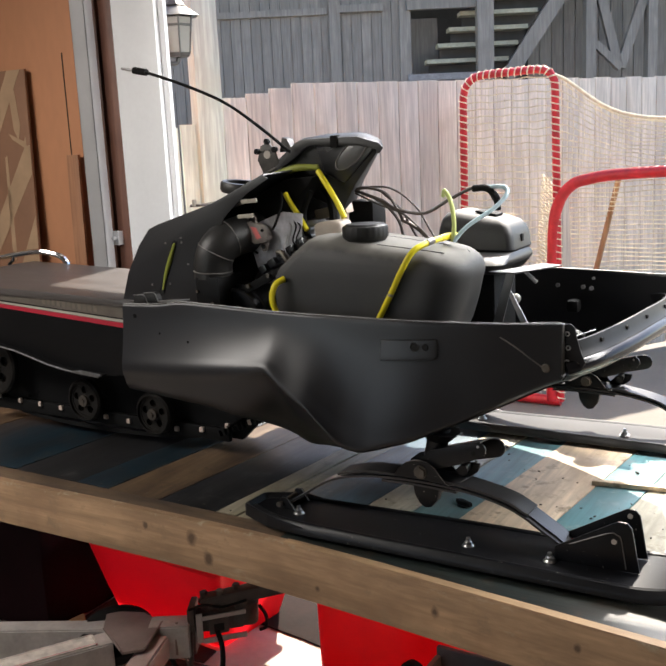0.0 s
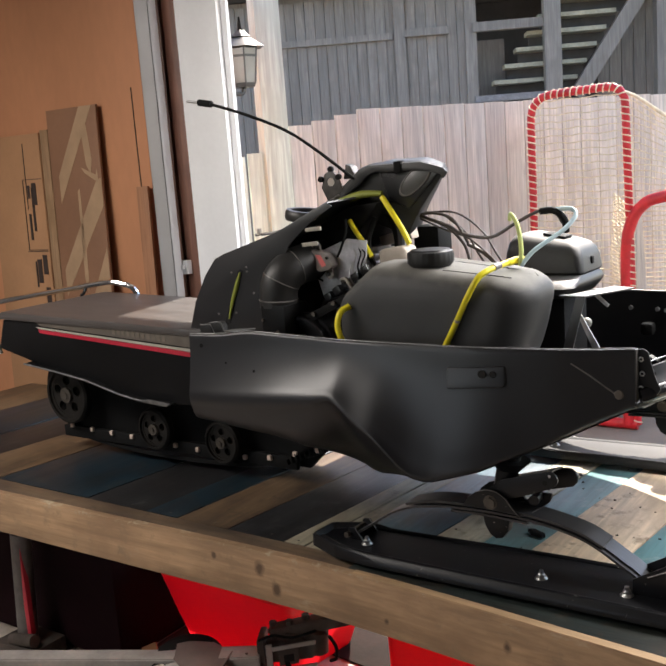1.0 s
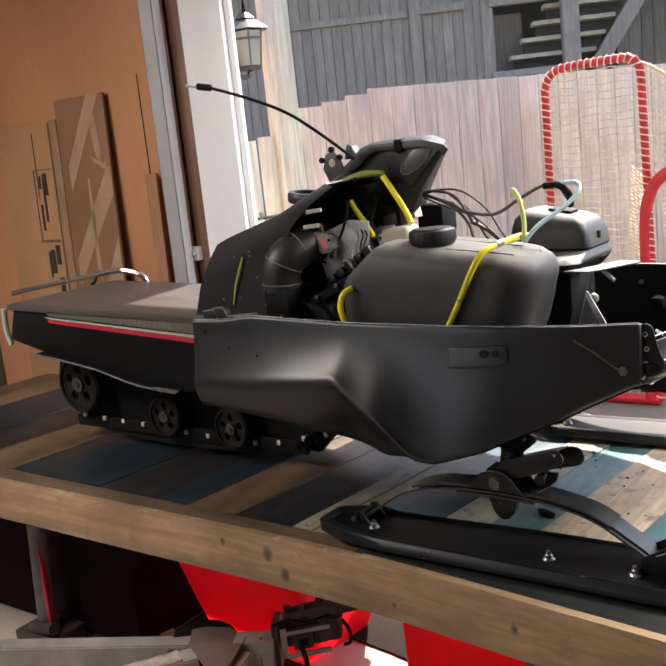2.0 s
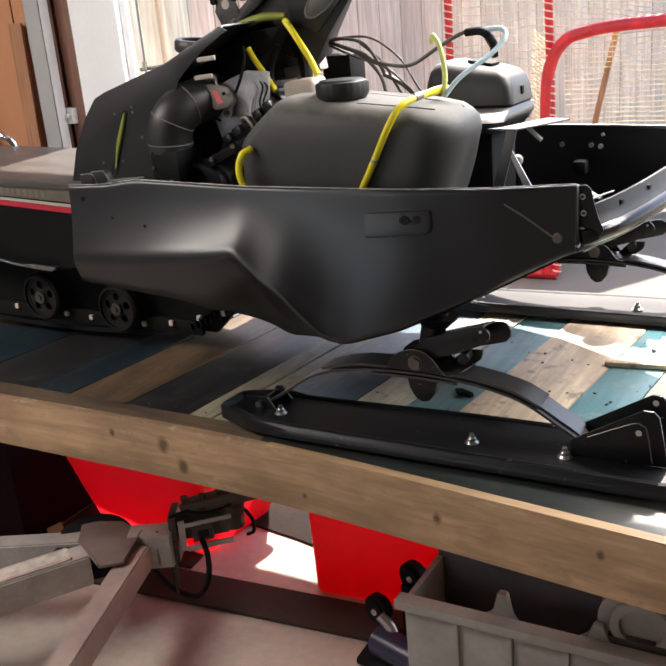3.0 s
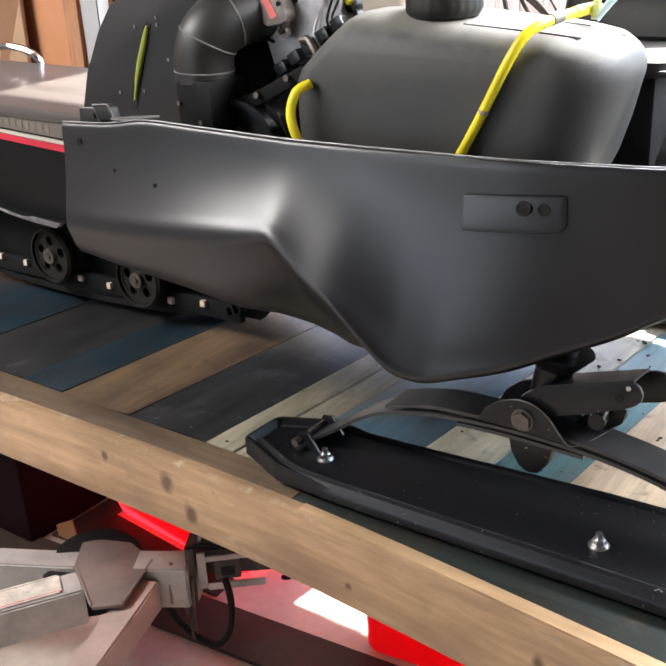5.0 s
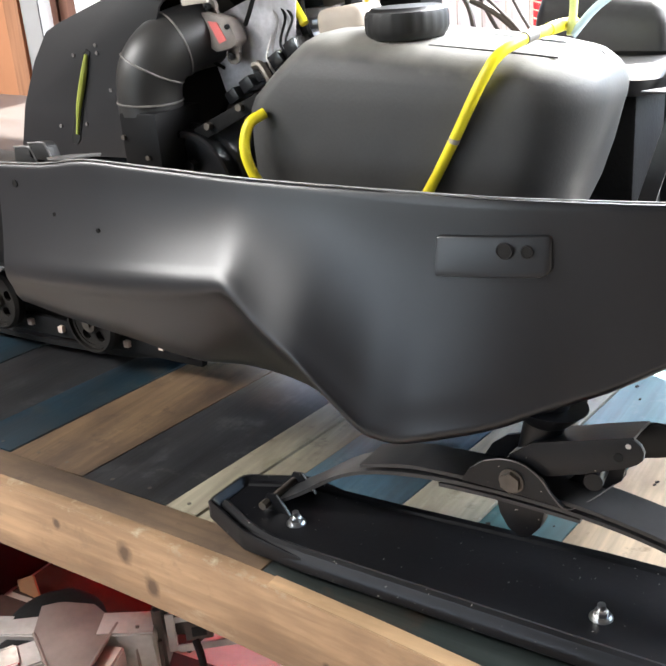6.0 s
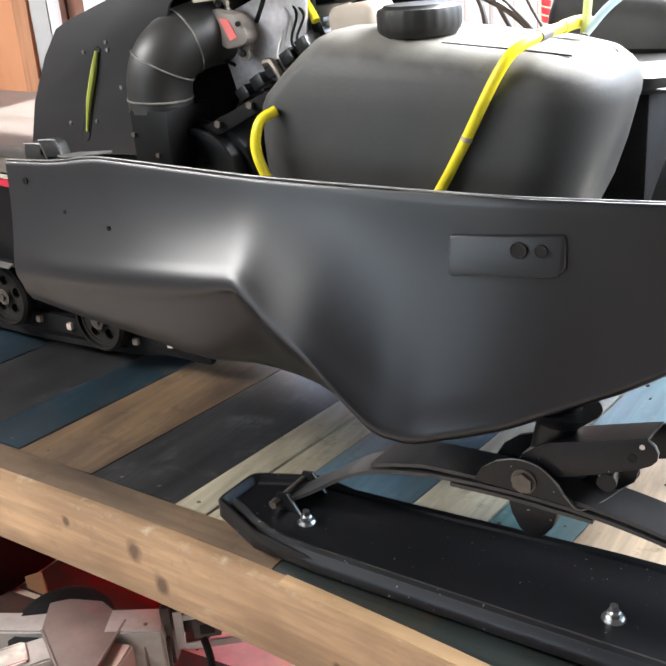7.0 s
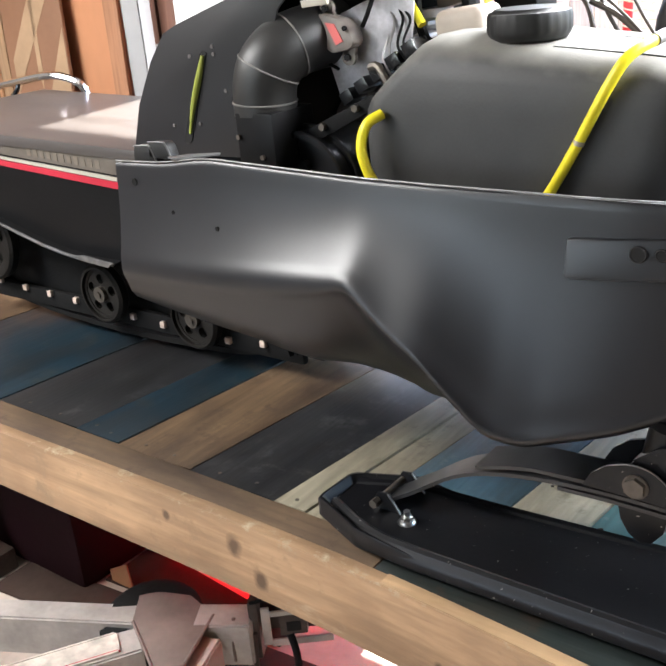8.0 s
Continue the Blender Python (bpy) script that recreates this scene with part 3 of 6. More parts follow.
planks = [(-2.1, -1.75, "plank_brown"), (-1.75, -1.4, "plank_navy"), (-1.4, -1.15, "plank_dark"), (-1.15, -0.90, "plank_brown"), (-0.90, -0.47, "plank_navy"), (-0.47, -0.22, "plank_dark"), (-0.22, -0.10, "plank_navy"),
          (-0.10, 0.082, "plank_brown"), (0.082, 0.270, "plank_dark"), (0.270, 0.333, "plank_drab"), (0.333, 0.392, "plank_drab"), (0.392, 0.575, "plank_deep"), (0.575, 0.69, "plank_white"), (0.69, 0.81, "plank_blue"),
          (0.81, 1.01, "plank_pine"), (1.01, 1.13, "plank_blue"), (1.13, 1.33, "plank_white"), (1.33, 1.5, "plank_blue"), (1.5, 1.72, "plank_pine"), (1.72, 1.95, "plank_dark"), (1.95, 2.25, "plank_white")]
for i, (x0, x1, k) in enumerate(planks):
    z = TOP + 0.0015 * math.sin(i * 2.3)
    y0, y1 = end_line(x0), 0.972
    bm = bmesh.new()
    g = 0.0012
    prism(bm, [(x0 + g + LEAN * (y0 + 0.04), y0), (x1 - g + LEAN * (y0 + 0.04), y0), (x1 - g + LEAN * (y1 + 0.04), y1), (x0 + g + LEAN * (y1 + 0.04), y1)], "z", TOP - 0.022, z, 0.0015)
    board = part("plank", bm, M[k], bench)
    for fx in ((0.3, 0.7) if x1 - x0 > 0.1 else (0.5,)):
        if -0.5 < x0 < 1.4:
            sx, sy = lerp(x0, x1, fx) + 0.004 * math.sin(7 * i), y0 + 0.022 + 0.004 * math.sin(5 * i + 9 * fx)
            part("screw", cyled((sx, sy, z - 0.003), (sx, sy, z + 0.0006), 0.0034, n=10), M["dullbolt"], board)

# ---- snowmobile ----
YC = 0.42                                   # middle plane of the machine
sled = thing("snowmobile", (0.1, YC, TOP), "stripped black vintage snowmobile without hood on a workbench", "snowmobile")


def mirror_y(p):
    return (p[0], 2 * YC - p[1], p[2])


def hull_top(x):
    return curve1([(-0.02, 1.302), (0.10, 1.306), (0.18, 1.318), (0.45, 1.307), (0.75, 1.303), (1.0, 1.302), (1.11, 1.304)], x)


def hull_section(x):
    """Half a section of the belly pan, from the rim down to the middle line."""
    zt = hull_top(x)
    zr = curve1([(-0.02, 1.146), (0.2, 1.160), (0.40, 1.179), (0.458, 1.187), (0.515, 1.146), (0.57, 1.116), (0.62, 1.070), (0.655, 1.038), (0.70, 1.029), (0.80, 1.055), (0.92, 1.106), (1.0, 1.153), (1.10, 1.197)], x, 0.012)
    zb = curve1([(0.10, 1.040), (0.25, 1.020), (0.36, 0.970), (0.44, 0.946), (0.57, 0.970), (0.66, 1.004), (0.70, 1.008), (0.80, 1.037), (0.92, 1.088), (1.10, 1.178)], x)
    yb = curve1([(0.36, 0.165), (0.50, 0.13), (0.66, 0.035), (0.8, 0.045), (1.1, 0.12)], x)
    y0 = curve1([(-0.02, 0.0), (0.2, -0.003), (0.55, 0.0), (0.80, 0.012), (0.95, 0.038), (1.11, 0.080)], x)
    out = curve1([(-0.02, 0.020), (0.10, 0.034), (0.30, 0.048), (0.44, 0.054), (0.50, 0.064), (0.58, 0.078), (0.66, 0.078), (0.78, 0.047), (0.90, 0.016), (1.05, 0.004)], x)
    power = curve1([(0.36, 1.8), (0.50, 1.65), (0.66, 1.6), (0.9, 1.6)], x)
    rear = curve1([(0.36, 1.0), (0.47, 0.0)], x, 0.03)
    lip = curve1([(-0.02, 1.082), (0.28, 1.068), (0.43, 1.048)], x)
    pts = [(y0 + 0.005, zt - 0.001), (y0 + 0.001, zt - 0.003)]
    for f in (0.1, 0.22, 0.34, 0.46, 0.56, 0.65, 0.73, 0.80, 0.86):
        pts.append((y0 - out * f ** power, lerp(zt, zr, f)))
    pts += [(y0 - out * lerp(0.92, 0.93, rear), zr + lerp(0.007, 0.006, rear)), (y0 - out * lerp(0.985, 0.985, rear), zr - lerp(0.001, 0.006, rear)), (y0 - out * lerp(0.97, 0.975, rear), zr - lerp(0.008, 0.019, rear)), (y0 - out + lerp(0.008, 0.007, rear), zr - lerp(0.014, 0.036, rear)),
            (lerp(lerp(y0 - out, yb, 0.25), y0 - out + 0.020, rear), lerp(lerp(zr, zb, 0.30), lip, rear)), (lerp(lerp(y0 - out, yb, 0.6), y0 + 0.05, rear), lerp(lerp(zr, zb, 0.66), lerp(lip, zb, 0.45), rear)), (yb, zb), (yb + 0.03, zb - 0.004), (YC, zb - 0.004)]
    return [Vector((x, p.x, p.y)) for p in spline([(a, b, 0) for a, b in pts], 2)]


def swept(p):
    """The nose stands a little further forward on the far side."""
    f = min(1.0, max(0.0, (p[0] - 0.45) / 0.55))
    return Vector((p[0] + 0.13 * f * f * (3 - 2 * f) * max(0.0, p[1] - 0.10), p[1], p[2]))


rows = []
for k in range(85):
    x = -0.012 + 1.117 * k / 84
    half = hull_section(x)
    rows.append([swept(p) for p in half + [Vector(mirror_y(p)) for p in half[-2::-1]]])
pan = part("belly_pan", sheet(rows, 0.0035), M["hull"], sled, "satin black painted belly pan", crease=60)

# running boards and tunnel behind the pan
bm = bmesh.new()
prism(bm, [(-1.10, 1.17), (-1.06, 1.27), (-0.16, 1.262), (-0.16, 1.05), (-0.32, 1.035), (-0.59, 1.066), (-0.89, 1.123)], "y", 0.20, 0.64, 0.006)
tunnel = part("tunnel", bm, M["tunnel"], sled, "black tunnel side")
bm = prism(bmesh.new(), [(-0.14, 1.248), (-0.14, 1.270), (-0.60, 1.284), (-1.05, 1.298), (-1.08, 1.290), (-1.085, 1.272)], "y", 0.19, 0.65, 0.007)
part("seat", bm, M["seat"], sled, "flat dark brown vinyl seat")
def side_strip(name, h0, h1, material, lab):
    bm = prism(bmesh.new(), [(-0.165, 1.186 + h0), (-0.165, 1.186 + h1), (-0.87 - (h1 + h0) * 0.5, 1.232 + h1 * 0.82), (-0.87 + h0 * 0.3, 1.232 + h0 * 0.82)], "y", 0.1965, 0.2005)
    return part(name, bm, M[material], tunnel, lab)
side_strip("red_stripe", 0.0, 0.014, "stripe_red", "red pinstripe")
side_strip("pinstripe", 0.0155, 0.0235, "stripe_white", "white pinstripe")
band = side_strip("side_band", 0.028, 0.068, "stripe_brown", "brown-grey side band with worn lettering")
for i in range(11):
    x = -0.30 - i * 0.021
    part("letter_bar", prism(bmesh.new(), [(x, 1.222 - 0.065 * (x + 0.2)), (x, 1.238 - 0.065 * (x + 0.2)), (x - 0.013, 1.239 - 0.065 * (x + 0.2)), (x - 0.013, 1.223 - 0.065 * (x + 0.2))], "y", 0.1955, 0.1968), M["letter"], band)
part("rear_bar", hose([(-1.10, 0.20, 1.15), (-1.115, 0.20, 1.20), (-1.11, 0.20, 1.275)], 0.010), M["stripe_white"], sled, "white rear bumper bar")
part("grab_rail", hose([(-1.66, 0.62, 1.249), (-1.40, 0.62, 1.285), (-1.18, 0.62, 1.313), (-1.02, 0.625, 1.335), (-0.955, 0.635, 1.333), (-0.912, 0.65, 1.318), (-0.892, 0.657, 1.296), (-0.886, 0.659, 1.265)], 0.0105), M["chrome"], sled, "bent chrome grab rail")

part("rail_foot", hose([(-1.12, 0.62, 1.318), (-1.125, 0.615, 1.30), (-1.14, 0.61, 1.285)], 0.006), M["black"], sled)
# tank
def rounded_block(levels, n=8):
    """Stacked rounded rectangles: (z, x0, x1, y0, y1, r)."""
    rws = []
    for z, x0, x1, y0, y1, r in levels:
        row = []
        r2 = 0.0
        if isinstance(r, tuple):
            r, r2 = r
        r2 = r2 or r
        for cx, cy, a0, r in ((x1 - r2, y1 - r2, 0, r2), (x0 + r, y1 - r, 90, r), (x0 + r, y0 + r, 180, r), (x1 - r2, y0 + r2, 270, r2)):
            for k in range(n + 1):
                a = radians(a0 + 90 * k / n)
                row.append(Vector((cx + r * math.cos(a), cy + r * math.sin(a), z)))
        rws.append(row)
    bm = sheet(rws, 0, True)
    bm.verts.ensure_lookup_table()
    m = len(rws[0])
    bm.faces.new(bm.verts[0:m])
    bm.faces.new(bm.verts[len(bm.verts) - m:])
    return bm


T = (0.042, 0.085)
bm = rounded_block([(1.17, 0.335, 0.755, 0.225, 0.42, T), (1.20, 0.316, 0.775, 0.202, 0.43, T), (1.25, 0.311, 0.798, 0.197, 0.43, T), (1.30, 0.310, 0.814, 0.196, 0.43, T), (1.352, 0.312, 0.826, 0.196, 0.43, T), (1.37, 0.322, 0.829, 0.1965, 0.43, T), (1.40, 0.355, 0.830, 0.198, 0.43, T), (1.425, 0.384, 0.826, 0.203, 0.427, T), (1.442, 0.402, 0.819, 0.214, 0.42, T), (1.452, 0.418, 0.808, 0.232, 0.41, T), (1.456, 0.44, 0.788, 0.26, 0.40, T), (1.457, 0.48, 0.75, 0.30, 0.385, (0.04, 0.05))])
for v in bm.verts:
    if v.co.z > 1.35:
        v.co.z -= 0.115 * max(0, v.co.x - 0.47) * min(1, (v.co.z - 1.35) / 0.09)
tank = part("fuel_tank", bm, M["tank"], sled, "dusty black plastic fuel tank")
rws = []
for r, z in ((0.050, 1.443), (0.055, 1.450), (0.057, 1.455), (0.057, 1.473), (0.055, 1.478), (0.049, 1.480), (0.047, 1.483), (0.02, 1.4825)):
    rws.append([Vector((0.552 + (r - (0.0015 if k % 4 == 0 and r > 0.056 else 0)) * math.cos(2 * math.pi * k / 96), 0.275 + (r - (0.0015 if k % 4 == 0 and r > 0.056 else 0)) * math.sin(2 * math.pi * k / 96), z)) for k in range(96)])
bm = sheet(rws, 0, True)
bm.verts.ensure_lookup_table()
bm.faces.new(bm.verts[len(bm.verts) - 96:])
part("filler_cap", bm, M["capblack"], tank, "round ribbed black filler cap")
part("mould_seam", hose([(0.605, 0.235, 1.4365), (0.66, 0.238, 1.4310), (0.72, 0.240, 1.4250), (0.775, 0.246, 1.4180)], 0.0012, 6), M["capblack"], tank, "thin dark moulding seam")

# side shroud and dash
bm = bmesh.new()
prism(bm, [(-0.205, 1.262), (-0.172, 1.35), (-0.125, 1.425), (-0.085, 1.470), (-0.05, 1.484), (0.14, 1.540), (0.30, 1.61), (0.32, 1.60), (0.25, 1.562), (0.20, 1.525), (0.172, 1.50), (0.150, 1.455), (0.120, 1.42), (0.105, 1.38), (0.100, 1.27)], "y", 0.205, 0.209, 0.001)
shroud = part("side_shroud", bm, M["hull"], sled, "black sheet steering shroud")
prof = [(-0.205, 1.262), (-0.172, 1.35), (-0.125, 1.425), (-0.085, 1.470), (-0.05, 1.484), (0.05, 1.512), (0.14, 1.540), (0.30, 1.61)]
rws = [[Vector((x, y, z - d)) for x, z in prof] for y, d in ((0.212, 0.0), (0.222, -0.002), (0.42, -0.006), (0.61, -0.002), (0.63, 0.0))]
part("shroud_top", sheet(rws, 0.004), M["hull"], shroud)
part("console", prism(bmesh.new(), [(-0.17, 1.27), (-0.08, 1.46), (0.14, 1.525), (0.28, 1.59), (0.38, 1.60), (0.31, 1.52), (0.24, 1.42), (0.12, 1.27)], "y", 0.33, 0.60, 0.01), M["rubber"], sled, "matt black steering console")
part("slot", prism(bmesh.new(), [(-0.004, 1.436), (0.004, 1.442), (0.012, 1.438), (-0.048, 1.293), (-0.056, 1.287), (-0.066, 1.290), (-0.064, 1.300)], "y", 0.2035, 0.2055), M["pit"], shroud, "narrow black slot")
bm = hose([(0.004, 0.2025, 1.434), (-0.010, 0.2020, 1.40), (-0.033, 0.2020, 1.35), (-0.049, 0.2028, 1.305)], lambda t: 0.003 + 0.003 * math.sin(math.pi * min(1.0, 1.15 * t)), 8, 5)
part("cord", bm, M["cord"], shroud, "yellow-green cord showing through a slot")
for x, z in ((-0.028, 1.433), (0.026, 1.448), (0.027, 1.436), (-0.088, 1.317), (-0.024, 1.322), (0.045, 1.378)):
    part("rivet", cyled((x, 0.206, z), (x, 0.2030, z), 0.0032, n=8), M["steelgrey"], shroud)
def skew(bm):
    for v in bm.verts:
        v.co.x -= (v.co.y - 0.40) * 0.52 * max(0.15, (v.co.x - 0.06) / 0.48)
        if v.co.z > 1.60:
            v.co.z += 0.035 * (v.co.y - 0.85) * min(1.0, (v.co.z - 1.60) / 0.08)
    return bm
bm = bmesh.new()
prism(bm, [(0.05, 1.535), (0.14, 1.588), (0.21, 1.645), (0.275, 1.700), (0.31, 1.712), (0.47, 1.712), (0.535, 1.692), (0.542, 1.680), (0.455, 1.560), (0.42, 1.50), (0.34, 1.53), (0.25, 1.56)], "y", 0.40, 0.62, 0.016)
pod = part("dash_pod", skew(bm), M["capblack"], sled, "black instrument pod")
bm = prism(bmesh.new(), [(0.228, 1.625), (0.272, 1.686), (0.292, 1.703), (0.315, 1.709), (0.470, 1.709), (0.532, 1.691), (0.545, 1.678), (0.533, 1.660), (0.524, 1.662), (0.525, 1.674), (0.470, 1.687), (0.330, 1.690), (0.308, 1.680), (0.285, 1.655), (0.25, 1.63)], "y", 0.384, 0.4005, 0.003)
part("pod_rim", skew(bm), M["dusty"], pod, "dusty rolled pod rim")
part("pod_face", skew(prism(bmesh.new(), [(0.345, 1.690), (0.49, 1.694), (0.52, 1.682), (0.43, 1.575), (0.37, 1.60)], "y", 0.394, 0.405, 0.003)), M["black"], pod)
def oval(r1, r2, w):
    bm = ring(bmesh.new(), (0, 0, 0), (0, 0, 1), r1, r2, w, 30, 0.002)
    bmesh.ops.transform(bm, matrix=Matrix.Translation((0.455, 0.392, 1.648)) @ Euler((radians(90), 0, 0)).to_matrix().to_4x4() @ Matrix.Rotation(radians(38), 4, "Z") @ Matrix.Diagonal((1.55, 0.66, 1, 1)), verts=bm.verts)
    return bm
part("tape_band", skew(prism(bmesh.new(), [(0.392, 1.682), (0.414, 1.686), (0.414, 1.714), (0.392, 1.714)], "y", 0.381, 0.43, 0.002)), M["rubber"], pod, "black tape band over the pod")
part("gauge_bezel", oval(0.038, 0.034, 0.008), M["steelgrey"], pod, "oval grey gauge bezel")
part("gauge_face", oval(0.034, 0.001, 0.004), M["greyface"], pod, "pale grey gauge face")
bm = ring(bmesh.new(), (0.06, 0.45, 1.565), (0.15, 0, 1), 0.062, 0.045, 0.03, 30, 0.004)
part("speedometer_ring", bm, M["plastic"], sled, "round black gauge housing")
bm = bmesh.new()
prism(bm, [(0.175, 1.60), (0.155, 1.64), (0.167, 1.678), (0.190, 1.688), (0.212, 1.667), (0.225, 1.63)], "y", 0.40, 0.406, 0.001)
lever = part("bracket_plate", bm, M["dullmount"], sled, "grey bracket with a hole")
part("hole", cyled((0.188, 0.3985, 1.655), (0.188, 0.401, 1.655), 0.011, n=16), M["pale_hole"], lever)
for x, z in ((0.156, 1.664), (0.190, 1.690), (0.214, 1.668)):
    part("screw", cyled((x, 0.394, z), (x, 0.404, z), 0.008, n=10), M["rubber"], lever)
part("bracket_plate", prism(bmesh.new(), [(0.215, 1.66), (0.225, 1.70), (0.24, 1.695), (0.26, 1.66)], "y", 0.42, 0.45, 0.002), M["dullmount"], sled)
part("throttle_cable", hose([(0.29, 0.36, 1.66), (0.20, 0.33, 1.74), (0.10, 0.33, 1.801), (-0.03, 0.33, 1.853), (-0.16, 0.33, 1.895), (-0.205, 0.33, 1.904)], 0.0044), M["rubber"], sled, "stiff black control cable")
part("cable_end", tube(bmesh.new(), [(-0.155, 0.33, 1.894), (-0.20, 0.33, 1.903)], 0.0095, 10), M["rubber"], sled)
part("cable_tip", tube(bmesh.new(), [(-0.20, 0.33, 1.903), (-0.235, 0.33, 1.909), (-0.245, 0.33, 1.911)], 0.004, 8), M["steel"], sled)

# skis
def ski_parts(dx, dy, parent):
    def q(p):
        return (p[0], p[1] + dy, p[2])
    before = set(bpy.data.objects)
    rws = []
    for k in range(41):
        x = 0.385 + 1.155 * k / 40
        lift = 0.0 if x < 1.28 else 0.9 * (x - 1.28) ** 2 * 2.0
        w0 = line1([(0.385, -0.048), (0.452, -0.080), (0.505, -0.092), (0.56, -0.095)], x)
        w1 = line1([(0.385, 0.038), (0.45, 0.066), (0.47, 0.072), (0.6, 0.077), (0.9, 0.096), (1.1, 0.10)], x)
        z = 0.828 + lift
        sec = [(w0 + 0.018, z - 0.016), (w0 + 0.011, z - 0.0155), (w0 + 0.0095, z - 0.014), (w0 + 0.0105, z - 0.009), (w0 + 0.0125, z - 0.004), (w0 + 0.0165, z + 0.0005), (w0 + 0.0185, z + 0.004), (w0 + 0.0215, z + 0.0055), (w0 + 0.0245, z + 0.004), (w0 + 0.027, z + 0.0005), (w0 + 0.031, z), (w1 - 0.012, z), (w1 - 0.008, z + 0.003), (w1 - 0.003, z + 0.0045), (w1, z + 0.002), (w1, z - 0.014)]
        rws.append([Vector(q((x, a, b))) for a, b in sec])
    ski = part("ski", sheet(rws, 0.004), M["ski" if dy < 0.5 else "skilit"], parent, "satin black steel ski", crease=24)
    # highlight along the ski edge painted in with a paler material
    part("edge_bead", tube(bmesh.new(), [q((x, line1([(0.50, -0.0705), (0.56, -0.0735)], x), 0.8325 + (0.0 if x < 1.28 else 1.8 * (x - 1.28) ** 2))) for x in [0.50 + 0.026 * k for k in range(40)]], 0.0034, 8), M["leaf"], ski, "rolled edge bead, coloured paler for its highlight")
    part("keel", prism(bmesh.new(), [(0.47, 0.822), (0.50, 0.8025), (1.22, 0.8025), (1.27, 0.822)], "y", -0.012 + dy, 0.004 + dy, 0.002), M["steelgrey"], ski, "steel runner bar under the ski")
    leaf = [(0.455, 0.838), (0.50, 0.866), (0.59, 0.922), (0.71, 0.947), (0.87, 0.949), (1.01, 0.926), (1.10, 0.878), (1.155, 0.842)]
    for nm, keys, off in (("leaf_spring", leaf, 0.0), ("leaf_spring", [(0.605, 0.927), (0.66, 0.941), (0.71, 0.947), (0.87, 0.949), (1.0, 0.929), (1.06, 0.903)], 0.0108), ("leaf_spring", [(0.66, 0.9405), (0.71, 0.947), (0.87, 0.949), (1.01, 0.926), (1.10, 0.878), (1.130, 0.8585)], 0.0054), ("leaf_spring", [(0.72, 0.947), (0.80, 0.949), (0.90, 0.946)], -0.0065)):
        pts = spline([(x, 0, z) for x, z in keys], 6)
        part(nm, sheet([[Vector(q((p.x, y, p.z + off))) for y in ((0.010, 0.014, 0.054, 0.060) if off == 0.0054 else (0.0, 0.006, 0.054, 0.060))] for p in pts], 0.005), M["leaf"], ski, "curved flat leaf spring")
    bm = bmesh.new()
    for y in (-0.012, 0.058):
        prism(bm, [(1.12, 0.83), (1.12, 0.862), (1.245, 0.936), (1.262, 0.936), (1.272, 0.925), (1.288, 0.835)], "y", y + dy, y + dy + 0.005, 0.001)
    loop_plate = part("ski_loop", bm, M["ski"], ski)
    part("pressed_edge", hose([(1.15, -0.0125 + dy, 0.872), (1.225, -0.0125 + dy, 0.908), (1.243, -0.0125 + dy, 0.908), (1.252, -0.0125 + dy, 0.898), (1.262, -0.0125 + dy, 0.84)], 0.0014, 6), M["steelgrey"], loop_plate)
    for hx, hz, hy in ((1.238, 0.893, -0.0128), (1.252, 0.922, 0.0572)):
        part("hole", cyled((hx, hy + dy, hz), (hx, hy + dy + 0.003, hz), 0.0055, n=12), M["pale_hole"], loop_plate)
    for y in (-0.012, 0.052):
        side = part("tail_bracket", prism(bmesh.new(), [(0.436, 0.828), (0.452, 0.858), (0.470, 0.860), (0.492, 0.828)], "y", y + dy, y + 0.004 + dy, 0.001), M["ski"], ski)
        part("bracket_edge", hose([(0.470, y + dy - 0.0006, 0.8602), (0.481, y + dy - 0.0006, 0.845), (0.492, y + dy - 0.0006, 0.829)], 0.0012, 6), M["rim"], side)
    bm = cyled((0.453, -0.022 + dy, 0.845), (0.453, 0.062 + dy, 0.845), 0.005, n=14)
    cyl(bm, (0.453, -0.026 + dy, 0.845), (0.453, -0.014 + dy, 0.845), 0.0068, n=6)
    part("bolt", bm, M["dullbolt"], ski)
    rim = [(0.56, -0.0855), (0.505, -0.0860), (0.462, -0.084), (0.45, -0.079), (0.375, -0.047), (0.368, -0.044), (0.366, -0.034), (0.368, 0.028), (0.371, 0.036), (0.378, 0.042), (0.45, 0.072), (0.47, 0.077), (0.56, 0.077)]
    rws = []
    for k, (x, y) in enumerate(rim):
        up = 0.842 if 0.36 < x < 0.47 else lerp(0.842, 0.8285, (x - 0.47) / 0.09)
        nx, ny = (0.430 - x), -y
        d = math.hypot(nx, ny)
        nx, ny = nx / d, ny / d
        rws.append([Vector(q((x, y, 0.812))), Vector(q((x, y, up - 0.003))), Vector(q((x + nx * 0.002, y + ny * 0.002, up))), Vector(q((x + nx * 0.006, y + ny * 0.006, up))), Vector(q((x + nx * 0.009, y + ny * 0.009, up - 0.004))), Vector(q((x + nx * 0.016, y + ny * 0.016, 0.8265)))])
    part("tail_rim", sheet(rws, 0.002), M["ski"], ski, "raised rolled tail rim", crease=50)
    for x in (0.508, 0.935, 1.112):
        bm = cyled(q((x, -0.022, 0.8300)), q((x, -0.022, 0.8325)), 0.0140, n=24)
        cyl(bm, q((x, -0.022, 0.8325)), q((x, -0.022, 0.8360)), 0.0122, 0.0100, n=24)
        cyl(bm, q((x, -0.022, 0.8350)), q((x, -0.022, 0.8410)), 0.0088, n=6)
